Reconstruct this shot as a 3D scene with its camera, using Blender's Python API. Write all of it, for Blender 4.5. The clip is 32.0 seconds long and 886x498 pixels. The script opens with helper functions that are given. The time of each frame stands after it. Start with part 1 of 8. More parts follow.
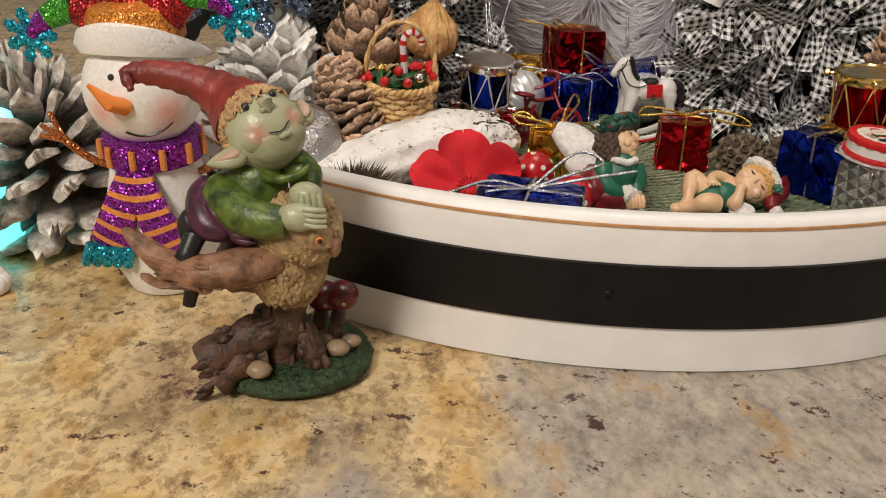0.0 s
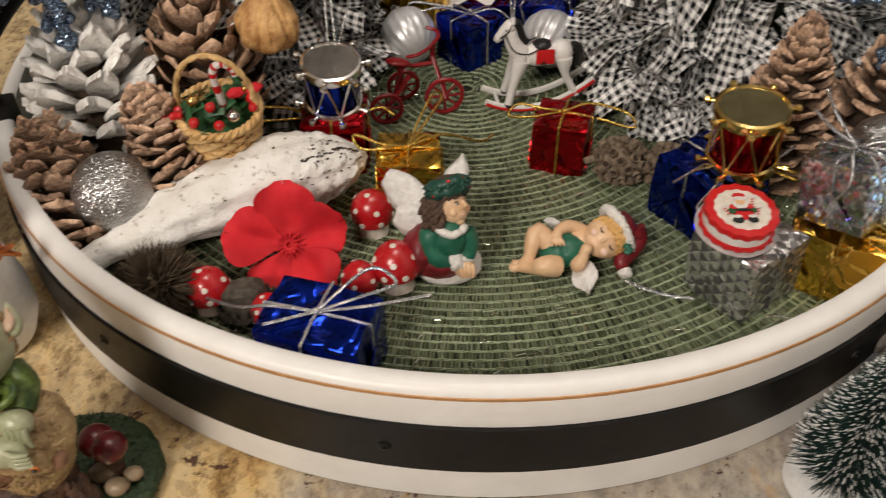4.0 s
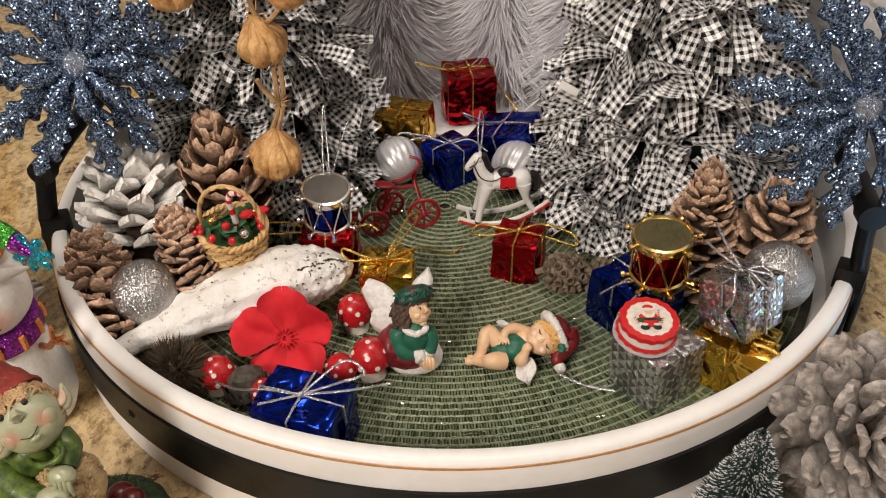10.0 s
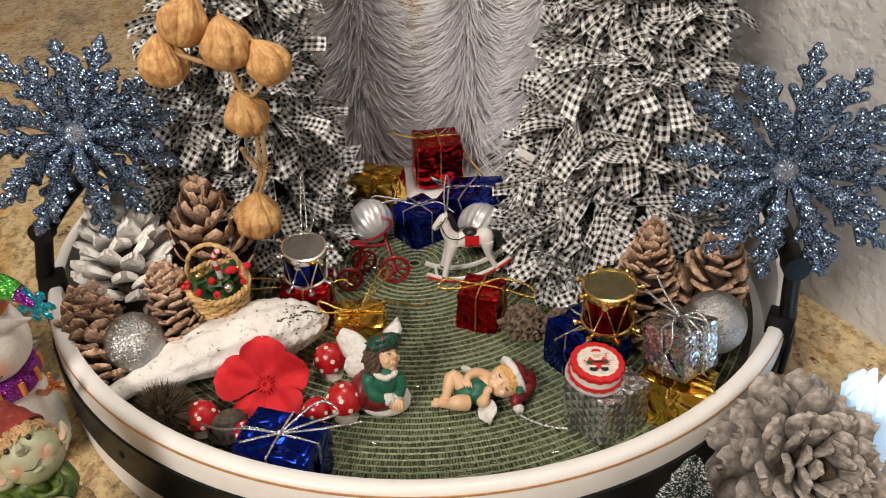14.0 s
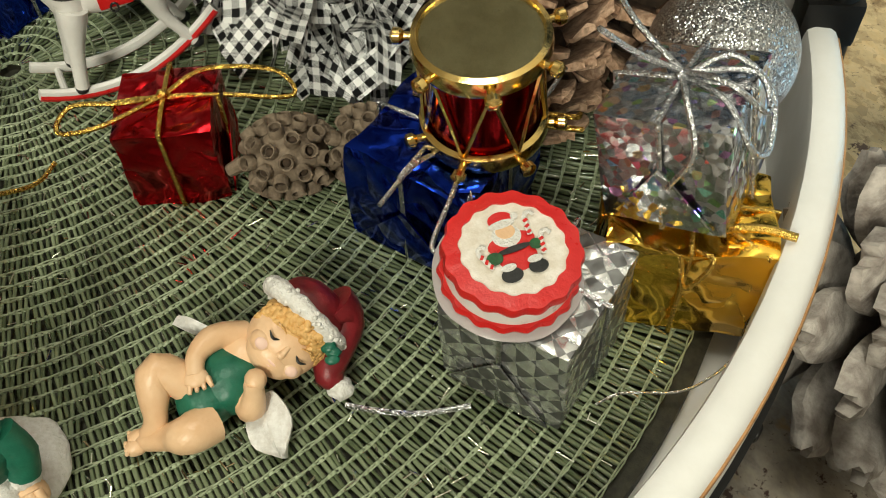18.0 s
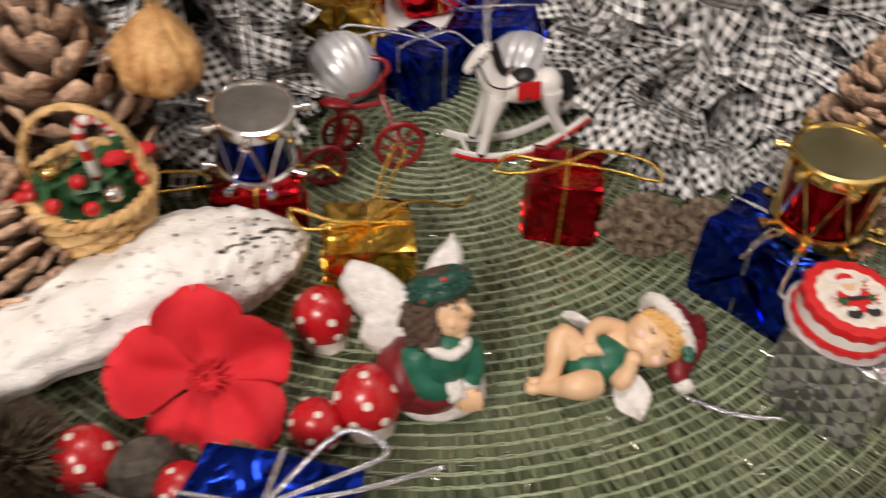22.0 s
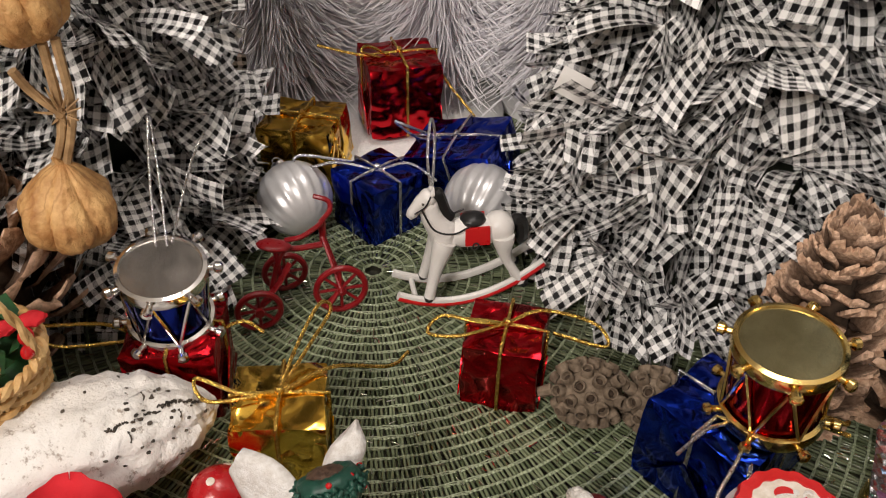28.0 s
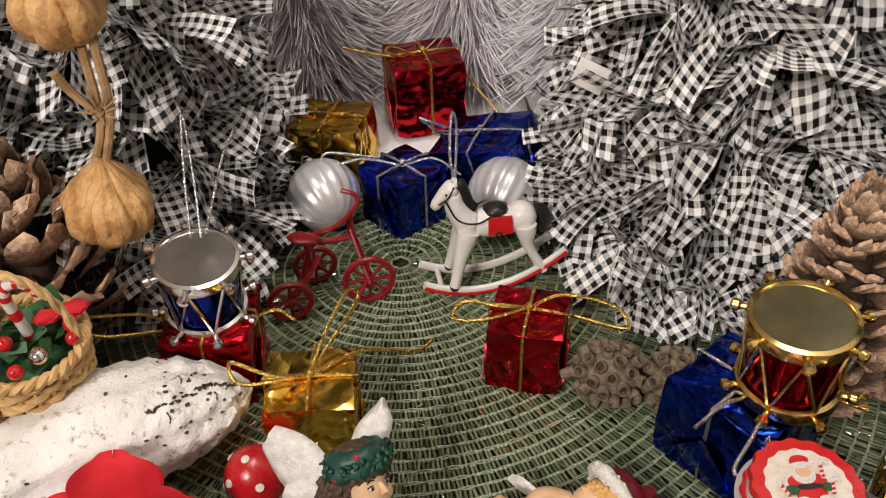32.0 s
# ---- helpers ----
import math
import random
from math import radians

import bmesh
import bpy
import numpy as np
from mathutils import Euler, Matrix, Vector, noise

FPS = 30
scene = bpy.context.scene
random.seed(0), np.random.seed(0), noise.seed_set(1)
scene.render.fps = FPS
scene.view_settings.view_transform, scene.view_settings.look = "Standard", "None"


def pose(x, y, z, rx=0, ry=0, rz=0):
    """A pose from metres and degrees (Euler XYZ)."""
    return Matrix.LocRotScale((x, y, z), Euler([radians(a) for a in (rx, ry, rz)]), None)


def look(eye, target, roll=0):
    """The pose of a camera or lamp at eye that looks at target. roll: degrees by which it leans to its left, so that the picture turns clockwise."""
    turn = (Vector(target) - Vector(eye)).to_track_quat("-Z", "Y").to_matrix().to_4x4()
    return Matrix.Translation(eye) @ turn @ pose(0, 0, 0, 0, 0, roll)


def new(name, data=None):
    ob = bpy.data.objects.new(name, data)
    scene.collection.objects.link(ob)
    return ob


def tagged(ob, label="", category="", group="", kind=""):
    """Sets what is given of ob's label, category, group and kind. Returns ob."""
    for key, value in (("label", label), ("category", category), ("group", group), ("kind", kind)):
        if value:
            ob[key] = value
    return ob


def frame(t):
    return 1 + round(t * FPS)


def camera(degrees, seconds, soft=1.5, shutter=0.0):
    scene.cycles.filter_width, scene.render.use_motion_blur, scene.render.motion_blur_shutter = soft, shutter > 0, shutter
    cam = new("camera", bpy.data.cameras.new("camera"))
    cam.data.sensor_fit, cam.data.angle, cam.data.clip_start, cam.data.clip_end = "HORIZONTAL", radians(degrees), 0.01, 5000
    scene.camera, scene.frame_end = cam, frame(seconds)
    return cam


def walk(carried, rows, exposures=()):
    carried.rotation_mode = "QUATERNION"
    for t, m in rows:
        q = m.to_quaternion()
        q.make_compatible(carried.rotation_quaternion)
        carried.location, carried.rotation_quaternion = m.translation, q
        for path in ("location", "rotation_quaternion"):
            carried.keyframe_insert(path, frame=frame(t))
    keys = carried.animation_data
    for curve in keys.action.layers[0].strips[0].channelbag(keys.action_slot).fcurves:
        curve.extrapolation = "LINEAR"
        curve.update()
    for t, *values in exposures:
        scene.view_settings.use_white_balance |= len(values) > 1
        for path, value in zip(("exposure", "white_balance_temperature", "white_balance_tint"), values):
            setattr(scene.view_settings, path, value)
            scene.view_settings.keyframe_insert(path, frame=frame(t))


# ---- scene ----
cam = camera(53.99, 32.0, soft=1.0, shutter=0.5)
PATH = [
    (0, (-0.08158, -0.47470, 0.15555), (-0.07249, 0.44783, -0.23028), 1.64),
    (0.5, (-0.07942, -0.47334, 0.15504), (-0.08201, 0.44577, -0.23896), 1.14),
    (1, (-0.08310, -0.47036, 0.15686), (-0.09469, 0.43973, -0.25740), 1.41),
    (1.5, (-0.08707, -0.46688, 0.15492), (-0.11050, 0.43499, -0.27645), 1.64),
    (2, (-0.08211, -0.45654, 0.15238), (-0.12096, 0.42048, -0.32651), 1.49),
    (2.5, (-0.06807, -0.44630, 0.20652), (-0.11596, 0.36507, -0.37606), 1.57),
    (3, (-0.04825, -0.41700, 0.24294), (-0.10824, 0.36719, -0.37467), 0.15),
    (3.5, (-0.02492, -0.39377, 0.25539), (-0.07270, 0.36408, -0.39529), -0.03),
    (4, (0.00440, -0.37589, 0.26350), (-0.03726, 0.36219, -0.40993), -0.72),
    (4.5, (0.02362, -0.37478, 0.26701), (-0.02167, 0.36786, -0.40114), -1.78),
    (6.5, (0.03765, -0.36881, 0.27608), (0.00695, 0.37691, -0.38946), -0.64),
    (7, (0.03610, -0.37455, 0.27845), (0.00065, 0.37684, -0.38046), -0.57),
    (7.5, (0.03475, -0.38053, 0.28283), (-0.00601, 0.37603, -0.36983), -0.58),
    (8, (0.03595, -0.38482, 0.28410), (-0.01109, 0.37765, -0.36121), -0.89),
    (8.5, (0.03362, -0.39062, 0.28877), (-0.01696, 0.37710, -0.35002), -0.88),
    (9, (0.03388, -0.39785, 0.29906), (-0.02206, 0.37515, -0.33287), -1.01),
    (9.5, (0.03259, -0.41468, 0.31027), (-0.03220, 0.37060, -0.30547), -0.91),
    (10, (0.03330, -0.42475, 0.31804), (-0.03937, 0.37157, -0.28246), -0.91),
    (10.5, (0.03796, -0.43001, 0.32098), (-0.03334, 0.37557, -0.26720), -0.87),
    (11, (0.03957, -0.44631, 0.32944), (-0.02607, 0.37085, -0.24322), -0.62),
    (11.5, (0.04282, -0.45529, 0.33450), (-0.01917, 0.37142, -0.22471), -0.60),
    (12, (0.04092, -0.46004, 0.33742), (-0.01456, 0.37380, -0.21179), -0.37),
    (12.5, (0.03819, -0.46114, 0.33551), (-0.01666, 0.37740, -0.20657), -0.18),
    (13, (0.03931, -0.46372, 0.33336), (-0.01733, 0.37924, -0.20163), -0.36),
    (13.5, (0.03764, -0.46238, 0.33615), (-0.01634, 0.38144, -0.19775), -0.28),
    (15.5, (0.07034, -0.38316, 0.31009), (0.06526, 0.40011, -0.31157), -3.88),
    (16, (0.07016, -0.31746, 0.27509), (0.13636, 0.42175, -0.39511), -4.31),
    (16.5, (0.06649, -0.26071, 0.23880), (0.20442, 0.42676, -0.47420), -4.10),
    (17, (0.05322, -0.23063, 0.20421), (0.21545, 0.39825, -0.55617), -3.51),
    (17.5, (0.05619, -0.22556, 0.19293), (0.23295, 0.36688, -0.59306), -2.39),
    (18, (0.05678, -0.22551, 0.19222), (0.22959, 0.36288, -0.59767), -2.94),
    (18.5, (0.05661, -0.22530, 0.19226), (0.22345, 0.36522, -0.59733), -3.64),
    (19, (0.05699, -0.22466, 0.19193), (0.21469, 0.36651, -0.59905), -4.45),
    (19.5, (0.05641, -0.22457, 0.19149), (0.21428, 0.36729, -0.59894), -4.47),
    (20, (0.05625, -0.22448, 0.19138), (0.21209, 0.36729, -0.59952), -4.69),
    (20.5, (0.05582, -0.22394, 0.19125), (0.21031, 0.36904, -0.59901), -4.59),
    (21, (0.04304, -0.23371, 0.20020), (0.18641, 0.39706, -0.56241), -3.32),
    (21.5, (0.02233, -0.26014, 0.21166), (0.12740, 0.44191, -0.49267), -1.56),
    (22, (-0.02384, -0.28640, 0.21540), (0.05451, 0.47093, -0.43292), 2.32),
    (22.5, (-0.04479, -0.29394, 0.21640), (-0.02607, 0.49008, -0.40406), 2.14),
    (23, (-0.04311, -0.29602, 0.21823), (-0.04680, 0.49622, -0.39196), 1.39),
    (23.5, (-0.04333, -0.29900, 0.21920), (-0.06025, 0.50246, -0.37861), 0.79),
    (24, (-0.04253, -0.29999, 0.22003), (-0.06291, 0.50503, -0.37287), 0.44),
    (24.5, (-0.04233, -0.29899, 0.22151), (-0.05632, 0.50372, -0.37469), 0.39),
    (26.5, (-0.02846, -0.30065, 0.22406), (-0.02474, 0.51039, -0.36092), 0.57),
    (27, (-0.01551, -0.28835, 0.22937), (-0.00014, 0.52160, -0.35693), 0.87),
    (27.5, (0.01152, -0.25785, 0.23468), (0.03551, 0.54658, -0.35889), 0.79),
    (28, (0.01202, -0.25364, 0.23030), (0.04255, 0.54550, -0.37008), 1.42),
    (28.5, (0.01425, -0.25599, 0.22923), (0.03832, 0.54084, -0.37449), 1.09),
    (29, (0.01257, -0.25860, 0.23051), (0.02535, 0.54174, -0.36891), 0.37),
    (29.5, (0.01448, -0.26160, 0.23204), (0.02120, 0.54218, -0.36285), -0.26),
    (30, (0.01575, -0.26305, 0.23268), (0.01567, 0.54365, -0.35828), -0.92),
    (30.5, (0.01662, -0.26425, 0.23342), (0.01603, 0.54451, -0.35471), -1.17),
    (31, (0.01657, -0.26371, 0.23224), (0.01497, 0.54434, -0.35686), -1.14),
    (31.5, (0.01581, -0.26429, 0.23156), (0.00816, 0.54316, -0.35832), -1.32),
    (32, (0.01579, -0.26453, 0.23028), (0.00527, 0.54114, -0.36199), -1.46),
]
walk(cam, [(t, look(eye, target, roll)) for t, eye, target, roll in PATH], [(0, -0.32, 6500, 10), (1, -0.44, 6500, 10), (2, -0.40, 6500, 10), (3, -0.46, 6500, 10), (4, -0.40, 6500, 10), (7, -0.17, 6500, 11), (13, -0.17, 6500, 12), (14.5, -0.15, 6500, 5), (16, -0.25, 6500, -20), (17, -0.15, 6500, -10), (18, -0.05, 6500, -6), (19, -0.1, 6500, 6), (21, 0.0, 6400, 16), (23, -0.11, 6400, 12), (24, -0.09, 6400, 12), (28, -0.2, 6400, 12), (32, -0.12, 6400, 12)])

# ---- world and light ----
world = bpy.data.worlds.new("room_air")
scene.world = world
world.use_nodes = True
world.node_tree.nodes["Background"].inputs[0].default_value = (0.9, 0.85, 0.8, 1)
world.node_tree.nodes["Background"].inputs[1].default_value = 0.105


def area_lamp(name, eye, target, size, watts, colour):
    data = bpy.data.lights.new(name, "AREA")
    data.shape, data.size, data.energy, data.color = "DISK", size, watts, colour
    ob = new(name, data)
    ob.matrix_world = look(eye, target)
    return ob


# unseen front-left lamp, set well below the ceiling to brighten upright faces
area_lamp("unseen_room_lamp", (-0.55, -1.15, 0.98), (-0.03, 0.0, 0.05), 0.4, 18.0, (1.0, 0.9, 0.8))
# unseen lamp close under the ceiling, strengthened to brighten the white trees
area_lamp("unseen_room_lamp", (0.05, -0.1, 1.42), (0.0, 0.05, 0.0), 0.4, 6.5, (1.0, 0.91, 0.83))


def spot_glow(name, place, watts, colour, radius):
    data = bpy.data.lights.new(name, "POINT")
    data.energy, data.color, data.shadow_soft_size = watts, colour, radius
    ob = new(name, data)
    ob.location = place
    return ob


# ---- materials ----
def material(name):
    m = bpy.data.materials.new(name)
    m.use_nodes = True
    nt = m.node_tree
    return m, nt, nt.nodes["Principled BSDF"]


def node(nt, kind, **values):
    n = nt.nodes.new(kind)
    for key, v in values.items():
        n.inputs[key.replace("_", " ")].default_value = v
    return n


def ramp(nt, fac, stops):
    n = nt.nodes.new("ShaderNodeValToRGB")
    while len(n.color_ramp.elements) < len(stops):
        n.color_ramp.elements.new(0.5)
    for e, (p, c) in zip(n.color_ramp.elements, stops):
        e.position, e.color = p, (*c, 1)
    nt.links.new(fac, n.inputs[0])
    return n.outputs[0]


def mix(nt, fac, a, b, blend="MIX"):
    n = nt.nodes.new("ShaderNodeMix")
    n.data_type, n.blend_type = "RGBA", blend
    for sock, v in ((n.inputs[0], fac), (n.inputs[6], a), (n.inputs[7], b)):
        if isinstance(v, (int, float)):
            sock.default_value = v
        elif isinstance(v, tuple):
            sock.default_value = (*v, 1)
        else:
            nt.links.new(v, sock)
    return n.outputs[2]


def coords(nt, which="Object"):
    return nt.nodes.new("ShaderNodeTexCoord").outputs[which]


def noise_tex(nt, vec, scale, detail=4, rough=0.55, out="Fac"):
    n = node(nt, "ShaderNodeTexNoise", Scale=scale, Detail=detail, Roughness=rough)
    nt.links.new(vec, n.inputs["Vector"])
    return n.outputs[out]


def voronoi(nt, vec, scale, feature="F1", out="Distance"):
    n = node(nt, "ShaderNodeTexVoronoi", Scale=scale)
    n.feature = feature
    nt.links.new(vec, n.inputs["Vector"])
    return n.outputs[out]


def bump(nt, bsdf, height, strength, distance):
    n = node(nt, "ShaderNodeBump", Strength=strength, Distance=distance)
    nt.links.new(height, n.inputs["Height"])
    nt.links.new(n.outputs[0], bsdf.inputs["Normal"])
    return n


def math_node(nt, op, a, b=0.5):
    n = nt.nodes.new("ShaderNodeMath")
    n.operation = op
    for sock, v in ((n.inputs[0], a), (n.inputs[1], b)):
        if isinstance(v, (int, float)):
            sock.default_value = v
        else:
            nt.links.new(v, sock)
    return n.outputs[0]


def mottled(name, a, b, scale=300, rough=0.5, metal=0.0, bump_scale=900, bump_mm=0.15, vary=0.0, coat=0.0, gate=(0.35, 0.65)):
    """A two-tone surface with fine relief; scales are per metre."""
    m, nt, bs = material(name)
    vec = coords(nt)
    col = ramp(nt, noise_tex(nt, vec, scale, 5, 0.6), [(gate[0], a), (gate[1], b)])
    if vary:
        rnd = nt.nodes.new("ShaderNodeObjectInfo").outputs["Random"]
        hsv = node(nt, "ShaderNodeHueSaturation")
        nt.links.new(math_node(nt, "MULTIPLY_ADD", rnd, vary), hsv.inputs["Value"])
        hsv.inputs["Value"].links[0].from_node.inputs[2].default_value = 1 - vary / 2
        nt.links.new(col, hsv.inputs["Color"])
        col = hsv.outputs[0]
    nt.links.new(col, bs.inputs["Base Color"])
    bs.inputs["Metallic"].default_value = metal
    bs.inputs["Coat Weight"].default_value = coat
    r = node(nt, "ShaderNodeMapRange")
    nt.links.new(noise_tex(nt, vec, scale * 2.3, 3), r.inputs[0])
    r.inputs[3].default_value, r.inputs[4].default_value = max(rough - 0.1, 0.02), min(rough + 0.12, 1)
    nt.links.new(r.outputs[0], bs.inputs["Roughness"])
    bump(nt, bs, noise_tex(nt, vec, bump_scale, 4), 0.8, bump_mm / 1000)
    return m


def shade_root_pale_tip(m, along_x):
    """Gap shade painted on a scale's root; paler and worn towards its tip."""
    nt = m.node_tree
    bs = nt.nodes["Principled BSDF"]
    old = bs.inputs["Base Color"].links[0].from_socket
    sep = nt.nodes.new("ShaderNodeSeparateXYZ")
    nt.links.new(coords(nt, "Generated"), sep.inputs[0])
    shade_and_wear = math_node(nt, "ADD", sep.outputs[0], math_node(nt, "MULTIPLY", noise_tex(nt, coords(nt), 420, 3, 0.7), 0.35))
    nt.links.new(mix(nt, 1.0, old, ramp(nt, shade_and_wear, along_x), "MULTIPLY"), bs.inputs["Base Color"])
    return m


def ribbed(m, ribs, line):
    """Fine meridian lines round a papery husk."""
    nt = m.node_tree
    bs = nt.nodes["Principled BSDF"]
    old = bs.inputs["Base Color"].links[0].from_socket
    g = nt.nodes.new("ShaderNodeTexGradient")
    g.gradient_type = "RADIAL"
    vec = coords(nt)
    nt.links.new(vec, g.inputs[0])
    turn = math_node(nt, "ADD", math_node(nt, "MULTIPLY", g.outputs["Fac"], ribs), math_node(nt, "MULTIPLY", noise_tex(nt, vec, 110, 3), 3.2))
    fr = math_node(nt, "FRACT", turn)
    k = ramp(nt, fr, [(0.0, (1, 1, 1)), (0.16, (0, 0, 0)), (0.84, (0, 0, 0)), (1.0, (1, 1, 1))])
    nt.links.new(mix(nt, math_node(nt, "MULTIPLY", k, 0.45), old, line), bs.inputs["Base Color"])
    return m


def foil(name, colour, scale=170, rough=0.2, mm=0.9, tint=None):
    """Crumpled metallic wrapping foil."""
    m, nt, bs = material(name)
    vec = coords(nt)
    bs.inputs["Metallic"].default_value = 1
    c = mix(nt, noise_tex(nt, vec, 90, 2), colour, tint or tuple(0.6 * v for v in colour))
    nt.links.new(c, bs.inputs["Base Color"])
    bs.inputs["Roughness"].default_value = rough
    v = voronoi(nt, vec, scale, "SMOOTH_F1")
    w = math_node(nt, "MULTIPLY", math_node(nt, "ABSOLUTE", math_node(nt, "SUBTRACT", noise_tex(nt, vec, scale * 0.9, 1.5, 0.5), 0.5)), 2.2)
    bump(nt, bs, math_node(nt, "ADD", v, w), 1.0, mm / 1000)
    return m


def hologram(name, scale, rare=0.85, rough=0.16, amount=0.5, stretch=1.0):
    """Silver foil stamped with small facets; its rainbow glints are painted as cell colours."""
    m, nt, bs = material(name)
    squeeze = nt.nodes.new("ShaderNodeMapping")
    squeeze.inputs["Scale"].default_value = (1, 1, stretch)
    nt.links.new(coords(nt), squeeze.inputs[0])
    cell = voronoi(nt, squeeze.outputs[0], scale, "F1", "Color")
    sep = nt.nodes.new("ShaderNodeSeparateColor")
    nt.links.new(cell, sep.inputs[0])
    hue = nt.nodes.new("ShaderNodeCombineColor")
    hue.mode = "HSV"
    nt.links.new(sep.outputs[0], hue.inputs[0])
    hue.inputs[1].default_value, hue.inputs[2].default_value = 0.75, 0.9
    gate = math_node(nt, "MULTIPLY", math_node(nt, "GREATER_THAN", sep.outputs[1], rare), 0.55)
    c = mix(nt, gate, (0.5, 0.505, 0.52), hue.outputs[0])
    nt.links.new(c, bs.inputs["Base Color"])
    bs.inputs["Metallic"].default_value, bs.inputs["Roughness"].default_value = 1, rough
    facet_normals(nt, bs, cell, amount)
    return m


def facet_normals(nt, bs, cell, amount):
    geo = nt.nodes.new("ShaderNodeNewGeometry")
    sub = nt.nodes.new("ShaderNodeVectorMath")
    sub.operation = "SUBTRACT"
    nt.links.new(cell, sub.inputs[0])
    sub.inputs[1].default_value = (0.5, 0.5, 0.5)
    mad = nt.nodes.new("ShaderNodeVectorMath")
    mad.operation = "MULTIPLY_ADD"
    nt.links.new(sub.outputs[0], mad.inputs[0])
    mad.inputs[1].default_value = (amount,) * 3
    nt.links.new(geo.outputs["Normal"], mad.inputs[2])
    nrm = nt.nodes.new("ShaderNodeVectorMath")
    nrm.operation = "NORMALIZE"
    nt.links.new(mad.outputs[0], nrm.inputs[0])
    nt.links.new(nrm.outputs[0], bs.inputs["Normal"])


def glitter(name, colour, scale=1600, metal=1.0, amount=1.3, second=None):
    """Glued glitter flakes, each tilted its own way."""
    m, nt, bs = material(name)
    cell = voronoi(nt, coords(nt), scale, "F1", "Color")
    sep = nt.nodes.new("ShaderNodeSeparateColor")
    nt.links.new(cell, sep.inputs[0])
    c = mix(nt, sep.outputs[2], tuple(0.45 * v for v in colour), second or colour)
    nt.links.new(c, bs.inputs["Base Color"])
    bs.inputs["Metallic"].default_value, bs.inputs["Roughness"].default_value = metal, 0.28
    facet_normals(nt, bs, cell, amount)
    return m


def granite():
    m, nt, bs = material("granite")
    vec = coords(nt)
    warp = nt.nodes.new("ShaderNodeMapping")
    warp.inputs["Rotation"].default_value = (0, 0, radians(38))
    warp.inputs["Scale"].default_value = (1, 0.6, 1)
    nt.links.new(vec, warp.inputs[0])
    w = warp.outputs[0]
    big = ramp(nt, noise_tex(nt, w, 14, 7, 0.66), [(0.34, (0.32, 0.26, 0.18)), (0.42, (0.50, 0.41, 0.27)), (0.5, (0.64, 0.535, 0.36)), (0.58, (0.57, 0.42, 0.21)), (0.68, (0.40, 0.22, 0.07))])
    grain = ramp(nt, noise_tex(nt, w, 130, 6, 0.75), [(0.3, (0.12, 0.075, 0.04)), (0.42, (0.6, 0.5, 0.36)), (0.5, (1.0, 0.94, 0.8)), (0.62, (1.0, 0.88, 0.66)), (0.72, (0.75, 0.5, 0.22))])
    col = mix(nt, 0.95, big, grain, "MULTIPLY")
    col = mix(nt, 0.12, col, big)
    # a slab-wide change from cream to grey runs across the stone
    sep = nt.nodes.new("ShaderNodeSeparateXYZ")
    nt.links.new(vec, sep.inputs[0])
    drift = math_node(nt, "ADD", math_node(nt, "MULTIPLY", sep.outputs[0], 0.9), math_node(nt, "MULTIPLY", sep.outputs[1], -0.75))
    drift = math_node(nt, "MINIMUM", drift, math_node(nt, "ADD", math_node(nt, "MULTIPLY", sep.outputs[1], -2.0), -0.15))
    drift = math_node(nt, "ADD", math_node(nt, "ADD", drift, 0.05), math_node(nt, "MULTIPLY", noise_tex(nt, w, 9, 5, 0.65), 0.5))
    grey = ramp(nt, drift, [(0.395, (0, 0, 0)), (0.455, (1, 1, 1))])
    cell = nt.nodes.new("ShaderNodeSeparateColor")
    nt.links.new(voronoi(nt, vec, 330, "F1", "Color"), cell.inputs[0])
    col = mix(nt, 0.5, col, ramp(nt, cell.outputs[0], [(0.0, (0.45, 0.4, 0.34)), (0.35, (0.95, 0.92, 0.86)), (1.0, (1.25, 1.22, 1.15))]), "MULTIPLY")
    pale = ramp(nt, noise_tex(nt, w, 160, 4, 0.7), [(0.34, (0.20, 0.185, 0.18)), (0.5, (0.35, 0.325, 0.30)), (0.66, (0.47, 0.43, 0.37))])
    col = mix(nt, math_node(nt, "MULTIPLY", grey, 0.8), col, pale)
    vein = ramp(nt, noise_tex(nt, w, 34, 5, 0.75), [(0.56, (0, 0, 0)), (0.64, (1, 1, 1)), (0.72, (0, 0, 0))])
    col = mix(nt, math_node(nt, "MULTIPLY", vein, 0.6), col, (0.46, 0.26, 0.075))
    fleck = ramp(nt, noise_tex(nt, vec, 95, 5, 0.7), [(0.615, (0, 0, 0)), (0.65, (1, 1, 1))])
    col = mix(nt, math_node(nt, "MULTIPLY", fleck, 0.9), col, (0.055, 0.022, 0.02))
    speck = ramp(nt, noise_tex(nt, vec, 420, 3, 0.7), [(0.63, (0, 0, 0)), (0.68, (1, 1, 1))])
    col = mix(nt, math_node(nt, "MULTIPLY", speck, 0.6), col, (0.08, 0.05, 0.04))
    nt.links.new(col, bs.inputs["Base Color"])
    bs.inputs["Roughness"].default_value = 0.22
    bump(nt, bs, noise_tex(nt, vec, 600, 2), 0.3, 0.00008)
    return m


def plaster():
    m, nt, bs = material("wall_plaster")
    vec = coords(nt)
    nt.links.new(ramp(nt, noise_tex(nt, vec, 30), [(0.3, (0.62, 0.61, 0.6)), (0.7, (0.7, 0.69, 0.67))]), bs.inputs["Base Color"])
    bs.inputs["Roughness"].default_value = 0.75
    h = ramp(nt, noise_tex(nt, vec, 95, 3, 0.5), [(0.42, (0, 0, 0)), (0.6, (1, 1, 1))])
    bump(nt, bs, h, 0.7, 0.0012)
    return m


